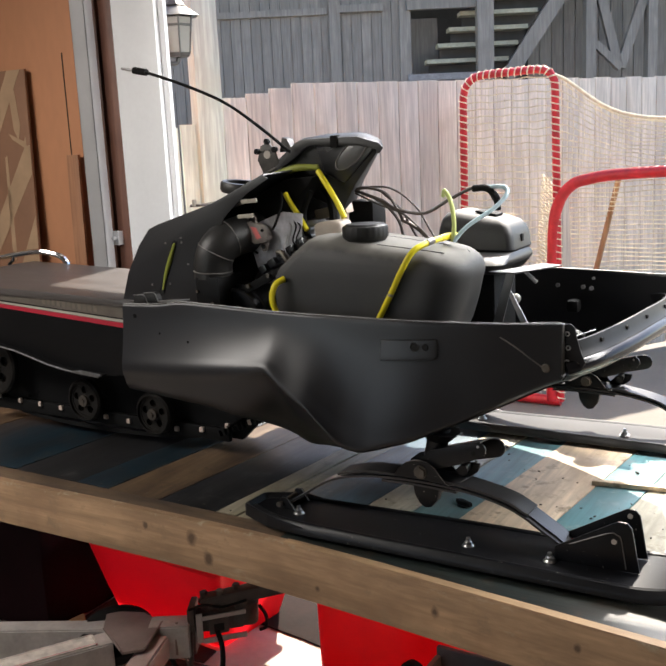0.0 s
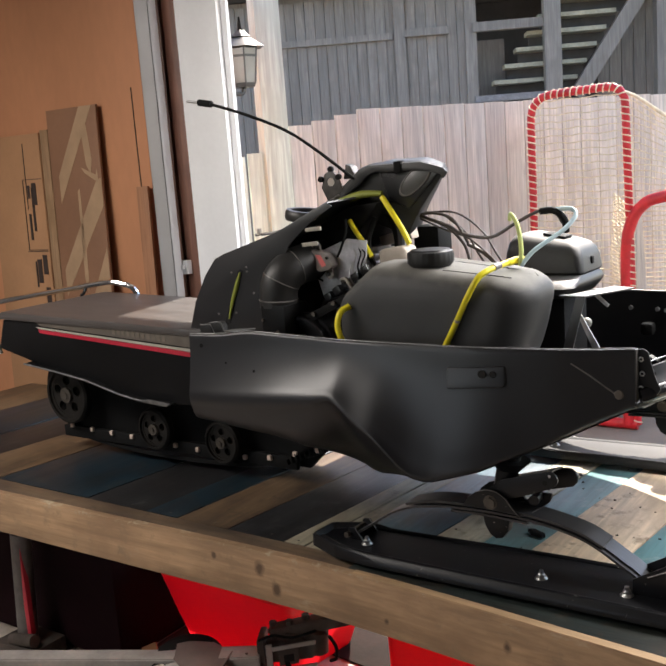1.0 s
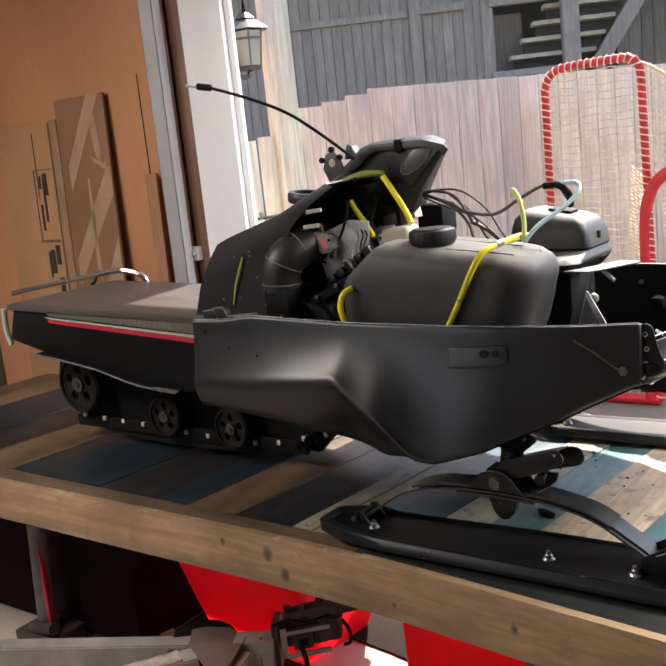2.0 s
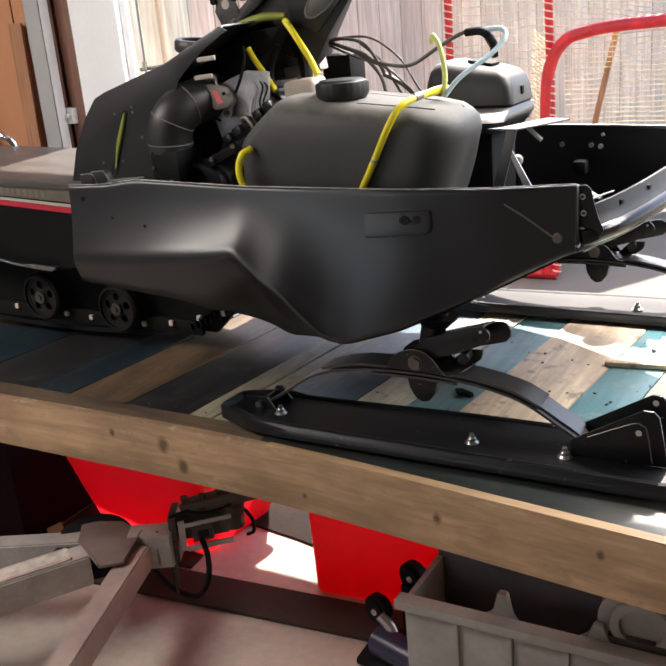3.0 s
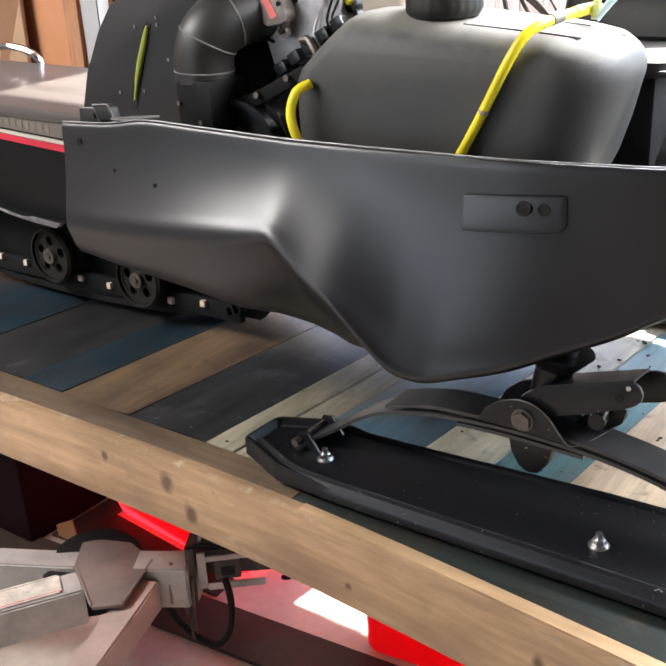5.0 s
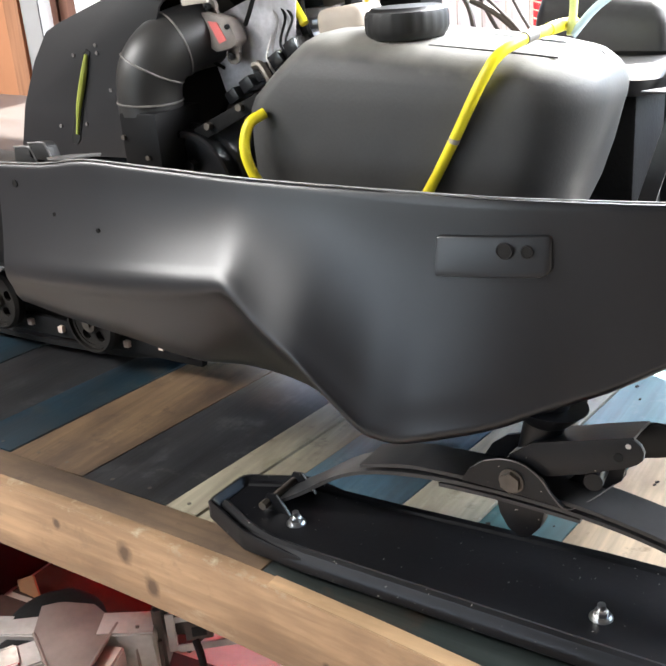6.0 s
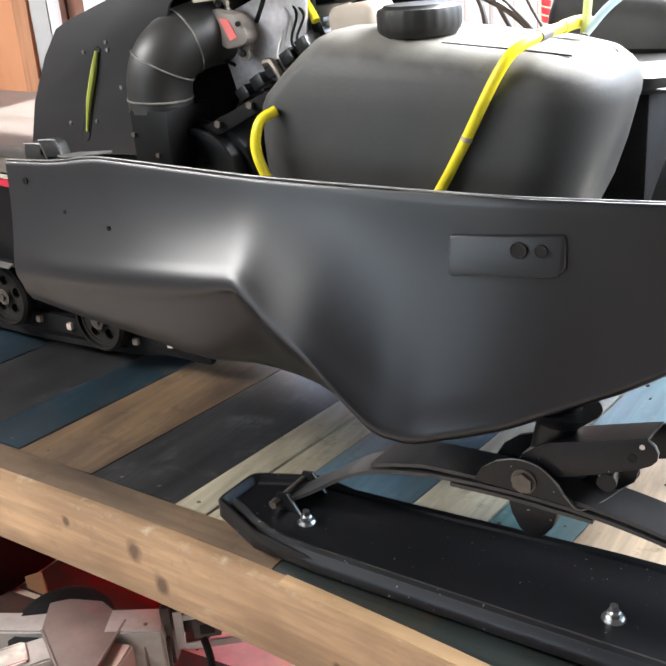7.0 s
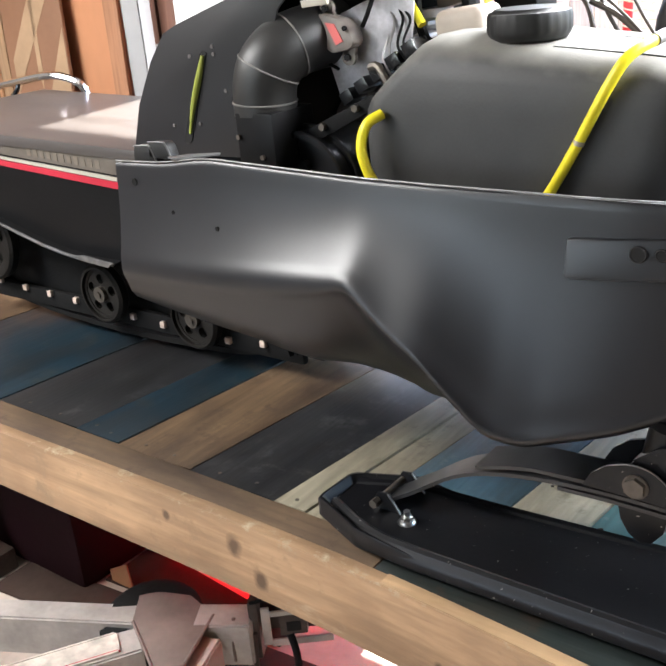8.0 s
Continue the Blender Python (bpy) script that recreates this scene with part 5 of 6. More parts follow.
for k, (a, b) in enumerate((((0.30, 0.30, 1.50), (0.345, 0.27, 1.40)), ((0.315, 0.30, 1.50), (0.36, 0.27, 1.41)), ((0.285, 0.31, 1.48), (0.33, 0.27, 1.39)), ((0.33, 0.30, 1.49), (0.375, 0.26, 1.42)))):
    a, b = Vector(a), Vector(b)
    part("wire", hose([a, a.lerp(b, 0.35) + Vector((0.010, 0.0, 0.006)), a.lerp(b, 0.7) + Vector((-0.008, -0.004, 0)), b], 0.0022, 6), M["rubber" if k % 2 else "engine"], sled)
part("thick_wire", hose([(0.36, 0.34, 1.56), (0.34, 0.33, 1.50), (0.36, 0.32, 1.44), (0.40, 0.31, 1.43)], 0.008), M["rubber"], sled)
part("dark_hose", hose([(0.335, 0.42, 1.58), (0.385, 0.40, 1.53), (0.41, 0.37, 1.47), (0.415, 0.34, 1.44)], 0.014), M["rubber"], sled)
part("vent_elbow", boxed((0.385, 0.30, 1.425), (0.468, 0.37, 1.484), 0.018, (0, -6, 0), 4), M["dustcover"], tank, "dusty pale filler neck block")
part("dash_tray", boxed((0.30, 0.45, 1.482), (0.40, 0.49, 1.51), 0.003, (0, -12, 0)), M["dustcover"], sled)
for x, z in ((0.222, 1.507), (0.235, 1.545)):
    part("metal_tab", boxed((x, 0.200, z - 0.005), (x + 0.048, 0.206, z + 0.005), 0.0015, (0, -4, 0)), M["stripe_white"], sled, "bright metal tab")
part("frame_tube", hose([(-0.01, 0.30, 1.525), (0.08, 0.30, 1.535), (0.16, 0.32, 1.57), (0.24, 0.36, 1.62)], 0.004), M["steelgrey"], sled)
part("pale_tab", boxed((0.004, 0.29, 1.523), (0.012, 0.30, 1.543), 0.001), M["stripe_white"], sled)

# yellow fuel hoses, clear tubes and dark cables
part("fuel_hose", hose([(0.605, 0.188, 1.235), (0.625, 0.188, 1.262), (0.66, 0.186, 1.322), (0.698, 0.187, 1.394), (0.718, 0.20, 1.428), (0.735, 0.24, 1.442), (0.742, 0.30, 1.446)], 0.0072, 12), M["yellow"], sled, "bright yellow fuel hose")
part("hose_joint", hose([(0.735, 0.238, 1.442), (0.739, 0.262, 1.4455)], 0.0082, 12), M["steelgrey"], sled)
part("hose_joint", hose([(0.661, 0.186, 1.322), (0.663, 0.186, 1.328)], 0.0076, 12), M["dustcover"], sled)
part("fuel_hose", hose([(0.742, 0.30, 1.446), (0.748, 0.34, 1.448), (0.756, 0.36, 1.446)], 0.0085, 10), M["yellow"], sled, "bright yellow fuel hose")
part("fuel_hose", hose([(0.375, 0.165, 1.235), (0.352, 0.16, 1.272), (0.341, 0.162, 1.308), (0.348, 0.17, 1.340), (0.362, 0.19, 1.352)], 0.0078, 12), M["yellow"], sled, "bright yellow fuel hose")
part("fuel_hose", hose([(0.296, 0.315, 1.556), (0.312, 0.312, 1.532), (0.340, 0.310, 1.495), (0.366, 0.302, 1.462)], 0.0068, 10), M["yellow"], sled, "bright yellow fuel hose")
part("fuel_hose", hose([(0.375, 0.355, 1.61), (0.405, 0.345, 1.575), (0.44, 0.34, 1.525), (0.46, 0.335, 1.49)], 0.0076, 10), M["yellow"], sled, "bright yellow fuel hose")
part("clear_hose", hose([(0.195, 0.345, 1.570), (0.225, 0.345, 1.590), (0.262, 0.350, 1.606), (0.315, 0.356, 1.619), (0.372, 0.362, 1.619)], lambda t: 0.007 + 0.004 * math.sin(math.pi * t), 10), M["cord"], sled, "dull yellow-green hose under the pod")
part("clear_hose", hose([(0.722, 0.366, 1.542), (0.733, 0.35, 1.555), (0.75, 0.345, 1.53), (0.760, 0.34, 1.48), (0.760, 0.33, 1.435)], 0.0055, 10), M["yellowgreen"], sled, "pale clear green hose")
part("clear_hose", hose([(0.762, 0.33, 1.435), (0.79, 0.35, 1.47), (0.84, 0.40, 1.51), (0.86, 0.43, 1.54), (0.845, 0.45, 1.556), (0.80, 0.46, 1.556)], 0.0055, 10), M["bluehose"], sled, "pale blue clear hose")
for pts, r in (([(0.44, 0.46, 1.56), (0.53, 0.46, 1.556), (0.60, 0.46, 1.51), (0.64, 0.46, 1.45), (0.66, 0.46, 1.42)], 0.0035),
               ([(0.43, 0.45, 1.545), (0.50, 0.45, 1.515), (0.57, 0.45, 1.49), (0.62, 0.45, 1.45), (0.65, 0.45, 1.42)], 0.0035),
               ([(0.42, 0.45, 1.554), (0.47, 0.45, 1.558), (0.52, 0.45, 1.544), (0.55, 0.45, 1.508), (0.565, 0.46, 1.47)], 0.005),
               ([(0.43, 0.45, 1.552), (0.51, 0.45, 1.525), (0.55, 0.45, 1.503), (0.63, 0.45, 1.492), (0.70, 0.45, 1.526), (0.76, 0.45, 1.553), (0.80, 0.45, 1.552), (0.815, 0.47, 1.52)], 0.0055),
               ([(0.45, 0.45, 1.545), (0.51, 0.45, 1.520), (0.555, 0.45, 1.475), (0.575, 0.44, 1.43)], 0.005),
               ([(0.50, 0.46, 1.55), (0.56, 0.46, 1.50), (0.59, 0.46, 1.45), (0.61, 0.46, 1.42)], 0.004),
               ([(0.56, 0.46, 1.475), (0.60, 0.46, 1.455), (0.64, 0.46, 1.423)], 0.007)):
    part("cable", hose(pts, r * 0.8), M["cable"], sled, "dark looped cable")
part("cable_sleeve", hose([(0.765, 0.45, 1.553), (0.80, 0.452, 1.553), (0.82, 0.465, 1.53), (0.818, 0.48, 1.50)], 0.0085), M["rubber"], sled)
part("carburettor", boxed((0.375, 0.50, 1.44), (0.455, 0.58, 1.522), 0.012), M["rubber"], sled)

# black box behind the tank
bm = rounded_block([(1.384, 0.628, 0.832, 0.535, 0.69, 0.018), (1.392, 0.622, 0.836, 0.53, 0.695, 0.02), (1.44, 0.627, 0.833, 0.533, 0.69, 0.02), (1.466, 0.633, 0.826, 0.540, 0.684, 0.02), (1.482, 0.643, 0.814, 0.551, 0.674, 0.02), (1.488, 0.658, 0.796, 0.568, 0.66, 0.02)])
for v in bm.verts:
    v.co.z -= 0.20 * max(0, v.co.x - 0.69) * max(0.0, v.co.z - 1.384) / 0.10
airbox = part("air_box", bm, M["dusty"], sled, "moulded black intake silencer box, dusty and painted lit on top")
bm = rounded_block([(1.335, 0.63, 0.822, 0.47, 0.68, 0.03), (1.350, 0.62, 0.834, 0.45, 0.695, 0.035), (1.362, 0.612, 0.842, 0.44, 0.70, 0.035), (1.372, 0.614, 0.842, 0.455, 0.70, 0.034), (1.384, 0.64, 0.834, 0.50, 0.69, 0.03)])
part("box_base", bm, M["plastic"], airbox, "flared dusty box base")
part("latch", boxed((0.826, 0.60, 1.405), (0.838, 0.616, 1.425), 0.003), M["rubber"], airbox)
part("box_lid", boxed((0.715, 0.58, 1.476), (0.775, 0.635, 1.483), 0.003, (0, 10, 0)), M["rubber"], airbox)

# nose bracket and the parts in the nose
part("bracket_top", prism(bmesh.new(), [(0.852, 0.332), (0.915, 0.325), (0.985, 0.47), (0.93, 0.49), (0.875, 0.36)], "z", 1.362, 1.366, 0.001), M["greyplate"], sled, "bent grey steel top plate")
part("bracket_leg", prism(bmesh.new(), [(0.893, 1.362), (0.915, 1.362), (0.872, 1.20), (0.848, 1.20)], "y", 0.33, 0.334, 0.001), M["greyplate"], sled, "flat grey bracket leg")
part("bracket_leg", prism(bmesh.new(), [(0.885, 1.315), (0.895, 1.315), (0.958, 1.20), (0.935, 1.20)], "y", 0.36, 0.364, 0.001), M["engine"], sled, "flat grey bracket leg")
part("box_stand", boxed((0.64, 0.50, 1.10), (0.80, 0.66, 1.336), 0.01), M["rubber"], sled, "dark housing under the silencer box")
part("bulb", bmesh_ball((0.874, 0.45, 1.281), 0.013), M["lampglass"], sled, "pale round lamp bulb")
part("spring_pin", hose([(0.908, 0.42, 1.356), (0.928, 0.42, 1.337), (0.938, 0.42, 1.329)], 0.005), M["galv"], sled)
for x, y, z in ((0.944, 0.797, 1.258), (0.968, 0.793, 1.256), (0.974, 0.791, 1.284), (0.868, 0.812, 1.258)):
    part("rivet", cyled((x, y, z), (x, y - 0.006, z), 0.006 if z < 1.27 else 0.004, n=10), M["steel"], sled)
part("far_bracket", boxed((0.905, 0.76, 1.19), (0.94, 0.80, 1.225), 0.012), M["rubber"], sled)

# belly pan details
pts = [Vector((x, 0.002 + hull_section(x)[2].y, hull_top(x) + 0.001)) for x in [-0.012 + 1.117 * k / 40 for k in range(41)]]
part("rim_edge", tube(bmesh.new(), [swept(p) for p in pts], 0.0013, 8), M["rim"], pan, "worn bare metal rim")
part("rim_edge", tube(bmesh.new(), [swept(mirror_y(p)) for p in pts], 0.0024, 8), M["rim"], pan, "worn bare metal rim")
def side_y(x, z):
    best = min(hull_section(x)[:20], key=lambda p: abs(p.z - z))
    return best.y
def skin(x, z):
    """Where the flank of the pan stands at x and z."""
    sec = hull_section(x)[2:20]
    for a, b in zip(sec, sec[1:]):
        if b.z <= z <= a.z:
            return lerp(a.y, b.y, (a.z - z) / max(1e-6, a.z - b.z))
    return sec[-1].y
bm = prism(bmesh.new(), [(0.729, 1.215), (0.728, 1.260), (0.856, 1.267), (0.858, 1.229), (0.850, 1.222)], "y", -0.010, 0.012, 0.006)
bmesh.ops.subdivide_edges(bm, edges=bm.edges[:], cuts=2, use_grid_fill=True)
for v in bm.verts:
    if v.co.y < 0.004:
        v.co.y = lerp(-0.009, -0.0042, min(1.0, max(0.0, (v.co.z - 1.216) / 0.05))) * (v.co.y - 0.004) / -0.014
    v.co.y += skin(min(max(v.co.x, 0.73), 0.87), v.co.z)
plate = part("lamp_pad", bm, M["hull"], pan, "raised black lamp mounting pad", crease=50)
for x, z, r in ((0.808, 1.2490, 0.0085), (0.832, 1.2495, 0.0062)):
    y = skin(x, z) - 0.0055
    part("hole", cyled((x, y - 0.0012, z), (x, y + 0.006, z), r, n=18), M["pit"], plate)
    part("hole_edge", ring(bmesh.new(), (x, y - 0.0004, z), (0, 1, 0), r + 0.0012, r - 0.0004, 0.003, 22, 0.0005), M["black"], plate)
for x, z, r in ((0.030, 1.274, 0.0055), (0.115, 1.236, 0.003), (0.211, 1.223, 0.0035)):
    y = side_y(x, z)
    part("hole", cyled((x, y - 0.0012, z), (x, y + 0.004, z), r, n=12), M["rubber"], pan)
part("brace_crease", hose([(0.985, side_y(0.985, 1.274) + 0.0006, 1.274), (1.02, side_y(1.02, 1.250) + 0.0002, 1.250), (1.050, side_y(1.050, 1.226) + 0.0002, 1.226), (1.066, side_y(1.066, 1.214) + 0.001, 1.214)], 0.0019), M["steelgrey"], pan)
bm = cyled((1.075, side_y(1.075, 1.211) - 0.003, 1.211), (1.075, side_y(1.075, 1.211) + 0.004, 1.211), 0.0062, n=14)
ring(bm, (1.075, side_y(1.075, 1.211) - 0.001, 1.211), (0, 1, 0), 0.0095, 0.006, 0.003, 18, 0.001)
part("bolt", bm, M["dullbolt"], pan)
part("front_edge", prism(bmesh.new(), [(0.078, 1.195), (0.092, 1.195), (0.092, 1.302), (0.078, 1.302)], "x", 1.1035, 1.1075, 0.001), M["greyplate"], pan, "bare metal front edge")
plate = part("corner_plate", prism(bmesh.new(), [(1.096, 1.200), (1.100, 1.292), (1.108, 1.300), (1.118, 1.302), (1.127, 1.295), (1.133, 1.270), (1.140, 1.245), (1.150, 1.222), (1.140, 1.206)], "y", 0.090, 0.094, 0.001), M["web"], pan, "grey rounded corner gusset")
for x, z in ((1.113, 1.281), (1.115, 1.252), (1.112, 1.222)):
    bm = ring(bmesh.new(), (x, 0.0885, z), (0, 1, 0), 0.0055, 0.003, 0.003, 16, 0.001)
    part("bolt", bm, M["steel"], plate)
for x, z in ((0.0, 0.0), (0.034, 0.007)):
    catch = part("catch_block", prism(bmesh.new(), [(x - 0.002, 1.296 + z), (x, 1.316 + z), (x + 0.003, 1.321 + z), (x + 0.036, 1.323 + z), (x + 0.042, 1.317 + z), (x + 0.049, 1.297 + z)], "y", 0.03, 0.05, 0.003), M["capblack"], sled, "black rubber catch")
    # light line drawn along the top and right edge
    part("worn_edge", hose([(x + 0.002, 0.030, 1.321 + z), (x + 0.034, 0.030, 1.3225 + z), (x + 0.041, 0.030, 1.317 + z), (x + 0.048, 0.031, 1.300 + z)], 0.0016, 6), M["rim"], catch, "light line along the edge")
part("catch_blade", prism(bmesh.new(), [(0.108, 0.0), (0.122, -0.006), (0.150, 0.006), (0.178, 0.036), (0.172, 0.046), (0.128, 0.026)], "z", 1.314, 1.3165, 0.0008), M["rim"], sled, "bright flat catch blade")

# ---- clutter on and under the bench ----
random.seed(5)
bm = bmesh.new()
for k in range(70):
    x, y = random.uniform(0.62, 1.45), random.uniform(0.13, 0.80)
    r = random.uniform(0.0012, 0.0033) * (1.0 if k % 9 else 1.7)
    box(bm, (x - r, y - 0.6 * r, TOP + 0.002), (x + r, y + 0.6 * r, TOP + 0.002 + r * 0.7), 0.0, (random.uniform(-12, 12), 0, random.uniform(0, 180)))
tagged(part("wood_crumbs", bm, M["crumb"], None, smooth=False), "small dark crumbs and chips scattered on the bench", "crumbs", kind="stuff")
stick = thing("wooden_stick", (1.2, 0.57, TOP), "thin pale wooden stick on the bench", "stick")
part("rod", boxed((1.05, 0.545, TOP + 0.002), (1.75, 0.563, TOP + 0.014), 0.003, (0, 0, 8)), M["plank_pine"], stick)
rag = thing("wood_chip", (0.81, 0.25, TOP), "dark scrap lying on the planks", "scrap")
part("chip", prism(bmesh.new(), [(0.785, 0.258), (0.80, 0.265), (0.835, 0.246), (0.83, 0.236), (0.80, 0.24)], "z", TOP + 0.001, TOP + 0.012, 0.003), M["rubber"], rag)

def red_bin(corner, along, across, height, taper, label):
    """An open tub of thin plastic; along and across give two sides of its foot, taper how far its walls lean out."""
    o, u, v = Vector((*corner, 0)), Vector((*along, 0)), Vector((*across, 0))
    mid = o + (u + v) / 2
    ob = thing("storage_bin", (mid.x, mid.y, FLOOR), label, "storage bin", "red bins under the bench")
    lu, lv = u.length, v.length
    def at(h, grow, r):
        row = []
        for sx, sy, a0 in ((1, 1, 0), (-1, 1, 90), (-1, -1, 180), (1, -1, 270)):
            for k in range(7):
                a = radians(a0 + 15 * k)
                row.append(mid + u.normalized() * (sx * (lu / 2 + grow - r) + r * math.cos(a)) + v.normalized() * (sy * (lv / 2 + grow - r) + r * math.sin(a)) + Vector((0, 0, FLOOR + h)))
        return row
    rws = [at(h, g, r) for h, g, r in ((0.006, -0.06, 0.02), (0.003, -0.012, 0.03), (0.006, -0.004, 0.03), (0.016, 0.0, 0.03))]
    rws += [at(h, taper * h, 0.032) for h in (height * 0.33, height * 0.66, height)]
    bm = sheet(rws, 0, True)
    bm.verts.ensure_lookup_table()
    bm.faces.new(bm.verts[0:28])
    part("tub", bm, M["red"], ob)
    part("rim", sheet([at(height, taper * height, 0.032), at(height + 0.006, taper * height + 0.012, 0.04), at(height - 0.014, taper * height + 0.016, 0.04)], 0.0, True), M["red"], ob)
    return ob
red_bin((-0.093, 0.388), (-0.497, 0.050), (0.040, 0.30), 0.32, 0.22, "bright red tapered plastic storage bin on the floor")
red_bin((0.305, 0.338), (0.42, 0.05), (-0.03, 0.36), 0.46, 0.015, "bright red upright plastic storage bin on the floor")

back_mat = thing("floor_sheet", (0.6, 0.70, FLOOR), "dark brown mat lying on the floor behind the bins", "mat")
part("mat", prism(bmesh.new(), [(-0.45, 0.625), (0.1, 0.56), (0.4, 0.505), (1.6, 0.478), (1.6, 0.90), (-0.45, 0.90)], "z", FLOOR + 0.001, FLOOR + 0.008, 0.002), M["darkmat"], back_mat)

maroon = thing("trunk", (-1.3, 0.55, FLOOR), "dark maroon plastic trunk in shade under the bench", "trunk")
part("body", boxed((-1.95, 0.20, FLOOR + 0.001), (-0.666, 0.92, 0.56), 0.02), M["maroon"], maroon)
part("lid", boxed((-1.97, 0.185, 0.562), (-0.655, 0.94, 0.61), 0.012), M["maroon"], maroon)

# thin dark piece in place of bench and bin shade on the floor
strip = thing("floor_shade_strip", (0.2, 0.27, FLOOR), "dark strip put on the concrete floor for bench shade", "board")
part("board", prism(bmesh.new(), [(-0.9, 0.08), (1.6, 0.30), (1.6, 0.435), (-0.9, 0.215)], "z", FLOOR + 0.001, FLOOR + 0.012, 0.002), M["floor_shade"], strip)

# dark sheet laid in for the shade between trunk and bin
shade_sheet = thing("floor_sheet", (-0.4, 0.27, FLOOR), "dark sheet put on the floor for shade before a red bin", "mat")
part("mat", prism(bmesh.new(), [(-0.663, 0.262), (-0.10, 0.305), (-0.105, 0.376), (-0.585, 0.425), (-0.56, 0.87), (-0.663, 0.87)], "z", FLOOR + 0.001, FLOOR + 0.006, 0.001), M["floor_shade"], shade_sheet)

scrap = thing("cardboard_scrap", (-0.60, 0.27, FLOOR), "torn orange-brown cardboard scrap standing by the trunk", "cardboard")
part("sheet", prism(bmesh.new(), [(-0.640, FLOOR + 0.007), (-0.56, FLOOR + 0.007), (-0.57, FLOOR + 0.080), (-0.642, FLOOR + 0.040)], "y", 0.268, 0.272), M["card"], scrap)

# trailer tongue with its coupler, on the near side of the bench
trailer = thing("trailer_tongue", (-0.1, 0.0, FLOOR), "grey steel trailer tongue with coupler poking under the bench", "trailer")
armA = part("frame_arm", beam_along((-0.14, -0.035, 0.315), (-0.72, -0.94, 0.315), 0.075, 0.085), M["alu"], trailer, "grey steel box arm with a worn sticker")
part("sticker", beam_along((-0.165, -0.068, 0.3595), (-0.36, -0.38, 0.3595), 0.062, 0.002), M["sticker"], armA, "worn white data sticker")
part("sticker_edge", beam_along((-0.142, -0.083, 0.3597), (-0.337, -0.395, 0.3597), 0.006, 0.0025), M["stripe_red"], armA)
part("frame_arm", beam_along((-0.20, 0.02, 0.305), (-1.25, -0.52, 0.305), 0.06, 0.095), M["alu"], trailer, "grey steel box arm")
part("frame_arm", beam_along((-0.040, 0.05, 0.31), (0.30, -0.95, 0.30), 0.062, 0.07), M["alupink"], trailer, "pale steel box arm")
part("gusset", prism(bmesh.new(), [(-0.145, 0.112), (-0.06, 0.092), (-0.005, -0.045), (-0.05, -0.085), (-0.19, -0.01), (-0.24, 0.055), (-0.215, 0.085)], "z", 0.352, 0.360, 0.002), M["gusset"], trailer, "welded gusset plate")
part("weld_bead", hose([(-0.058, 0.090, 0.360), (-0.035, 0.03, 0.361), (-0.008, -0.042, 0.360)], 0.0035), M["gusset"], trailer)
part("weld_bead", hose([(-0.055, -0.082, 0.360), (-0.12, -0.047, 0.361), (-0.186, -0.012, 0.360)], 0.0035), M["gusset"], trailer)
part("tongue_tube", beam_along((-0.09, 0.07, 0.312), (0.012, 0.131, 0.312), 0.07, 0.10), M["alu"], trailer)
CD, CS = Vector((0.872, 0.490, 0)), Vector((0.490, -0.872, 0))        # along the coupler, and out to its near side
def cpt(a, b, z):
    return Vector((0.0, 0.155, 0)) + CD * a + CS * b + Vector((0, 0, z))
def cblock(a0, a1, b0, b1, z0, z1, slope=0.0, bev=0.002):
    bm = boxed((a0, b0, z0), (a1, b1, z1), bev)
    for v in bm.verts:
        v.co = cpt(v.co.x, v.co.y, v.co.z + slope * (v.co.x - a0))
    return bm
body = part("coupler", cblock(0.0, 0.15, -0.036, 0.018, 0.315, 0.375, 0.10, 0.006), M["castiron"], trailer, "dirty cast metal hitch coupler")
for a0, a1, z0, z1 in ((0.016, 0.034, 0.292, 0.382), (0.034, 0.160, 0.290, 0.306), (0.034, 0.160, 0.362, 0.374)):
    part("side_plate", cblock(a0, a1, 0.030, 0.036, z0, z1, 0.16), M["alu"], body, "pale steel side plate")
part("latch_frame", cblock(0.052, 0.108, 0.020, 0.033, 0.316, 0.362, 0.16), M["castiron"], body)
part("latch_window", cblock(0.066, 0.096, 0.031, 0.0345, 0.327, 0.350, 0.16), M["pit"], body)
part("socket", cyl(cyled(cpt(0.150, -0.008, 0.345), cpt(0.160, -0.008, 0.405), 0.040, 0.034, 24), cpt(0.160, -0.008, 0.405), cpt(0.163, -0.008, 0.420), 0.034, 0.018, 24), M["castiron"], body, "round ball socket")
part("lever", cblock(0.03, 0.285, -0.030, 0.012, 0.402, 0.418, 0.20, 0.004), M["castiron"], body, "brown latch lever")
part("lever_lip", cblock(0.05, 0.285, 0.010, 0.015, 0.385, 0.420, 0.20), M["castiron"], body)
for a, b in ((0.035, -0.010), (0.085, 0.004), (0.13, -0.012)):
    bm = cyled(cpt(a, b, 0.375), cpt(a, b, 0.425 + 0.2 * a), 0.011, n=6)
    cyl(bm, cpt(a, b, 0.400), cpt(a, b, 0.408), 0.017, n=16)
    part("bolt", bm, M["castiron"], body)
bm = cblock(-0.008, 0.012, -0.044, 0.040, 0.262, 0.400, 0.0, 0.004)
part("clamp", bm, M["castiron"], body, "dark clamp round the tongue")
part("clamp_pin", cyled(cpt(0.002, 0.044, 0.33), cpt(-0.004, 0.048, 0.20), 0.006, n=10), M["castiron"], body)
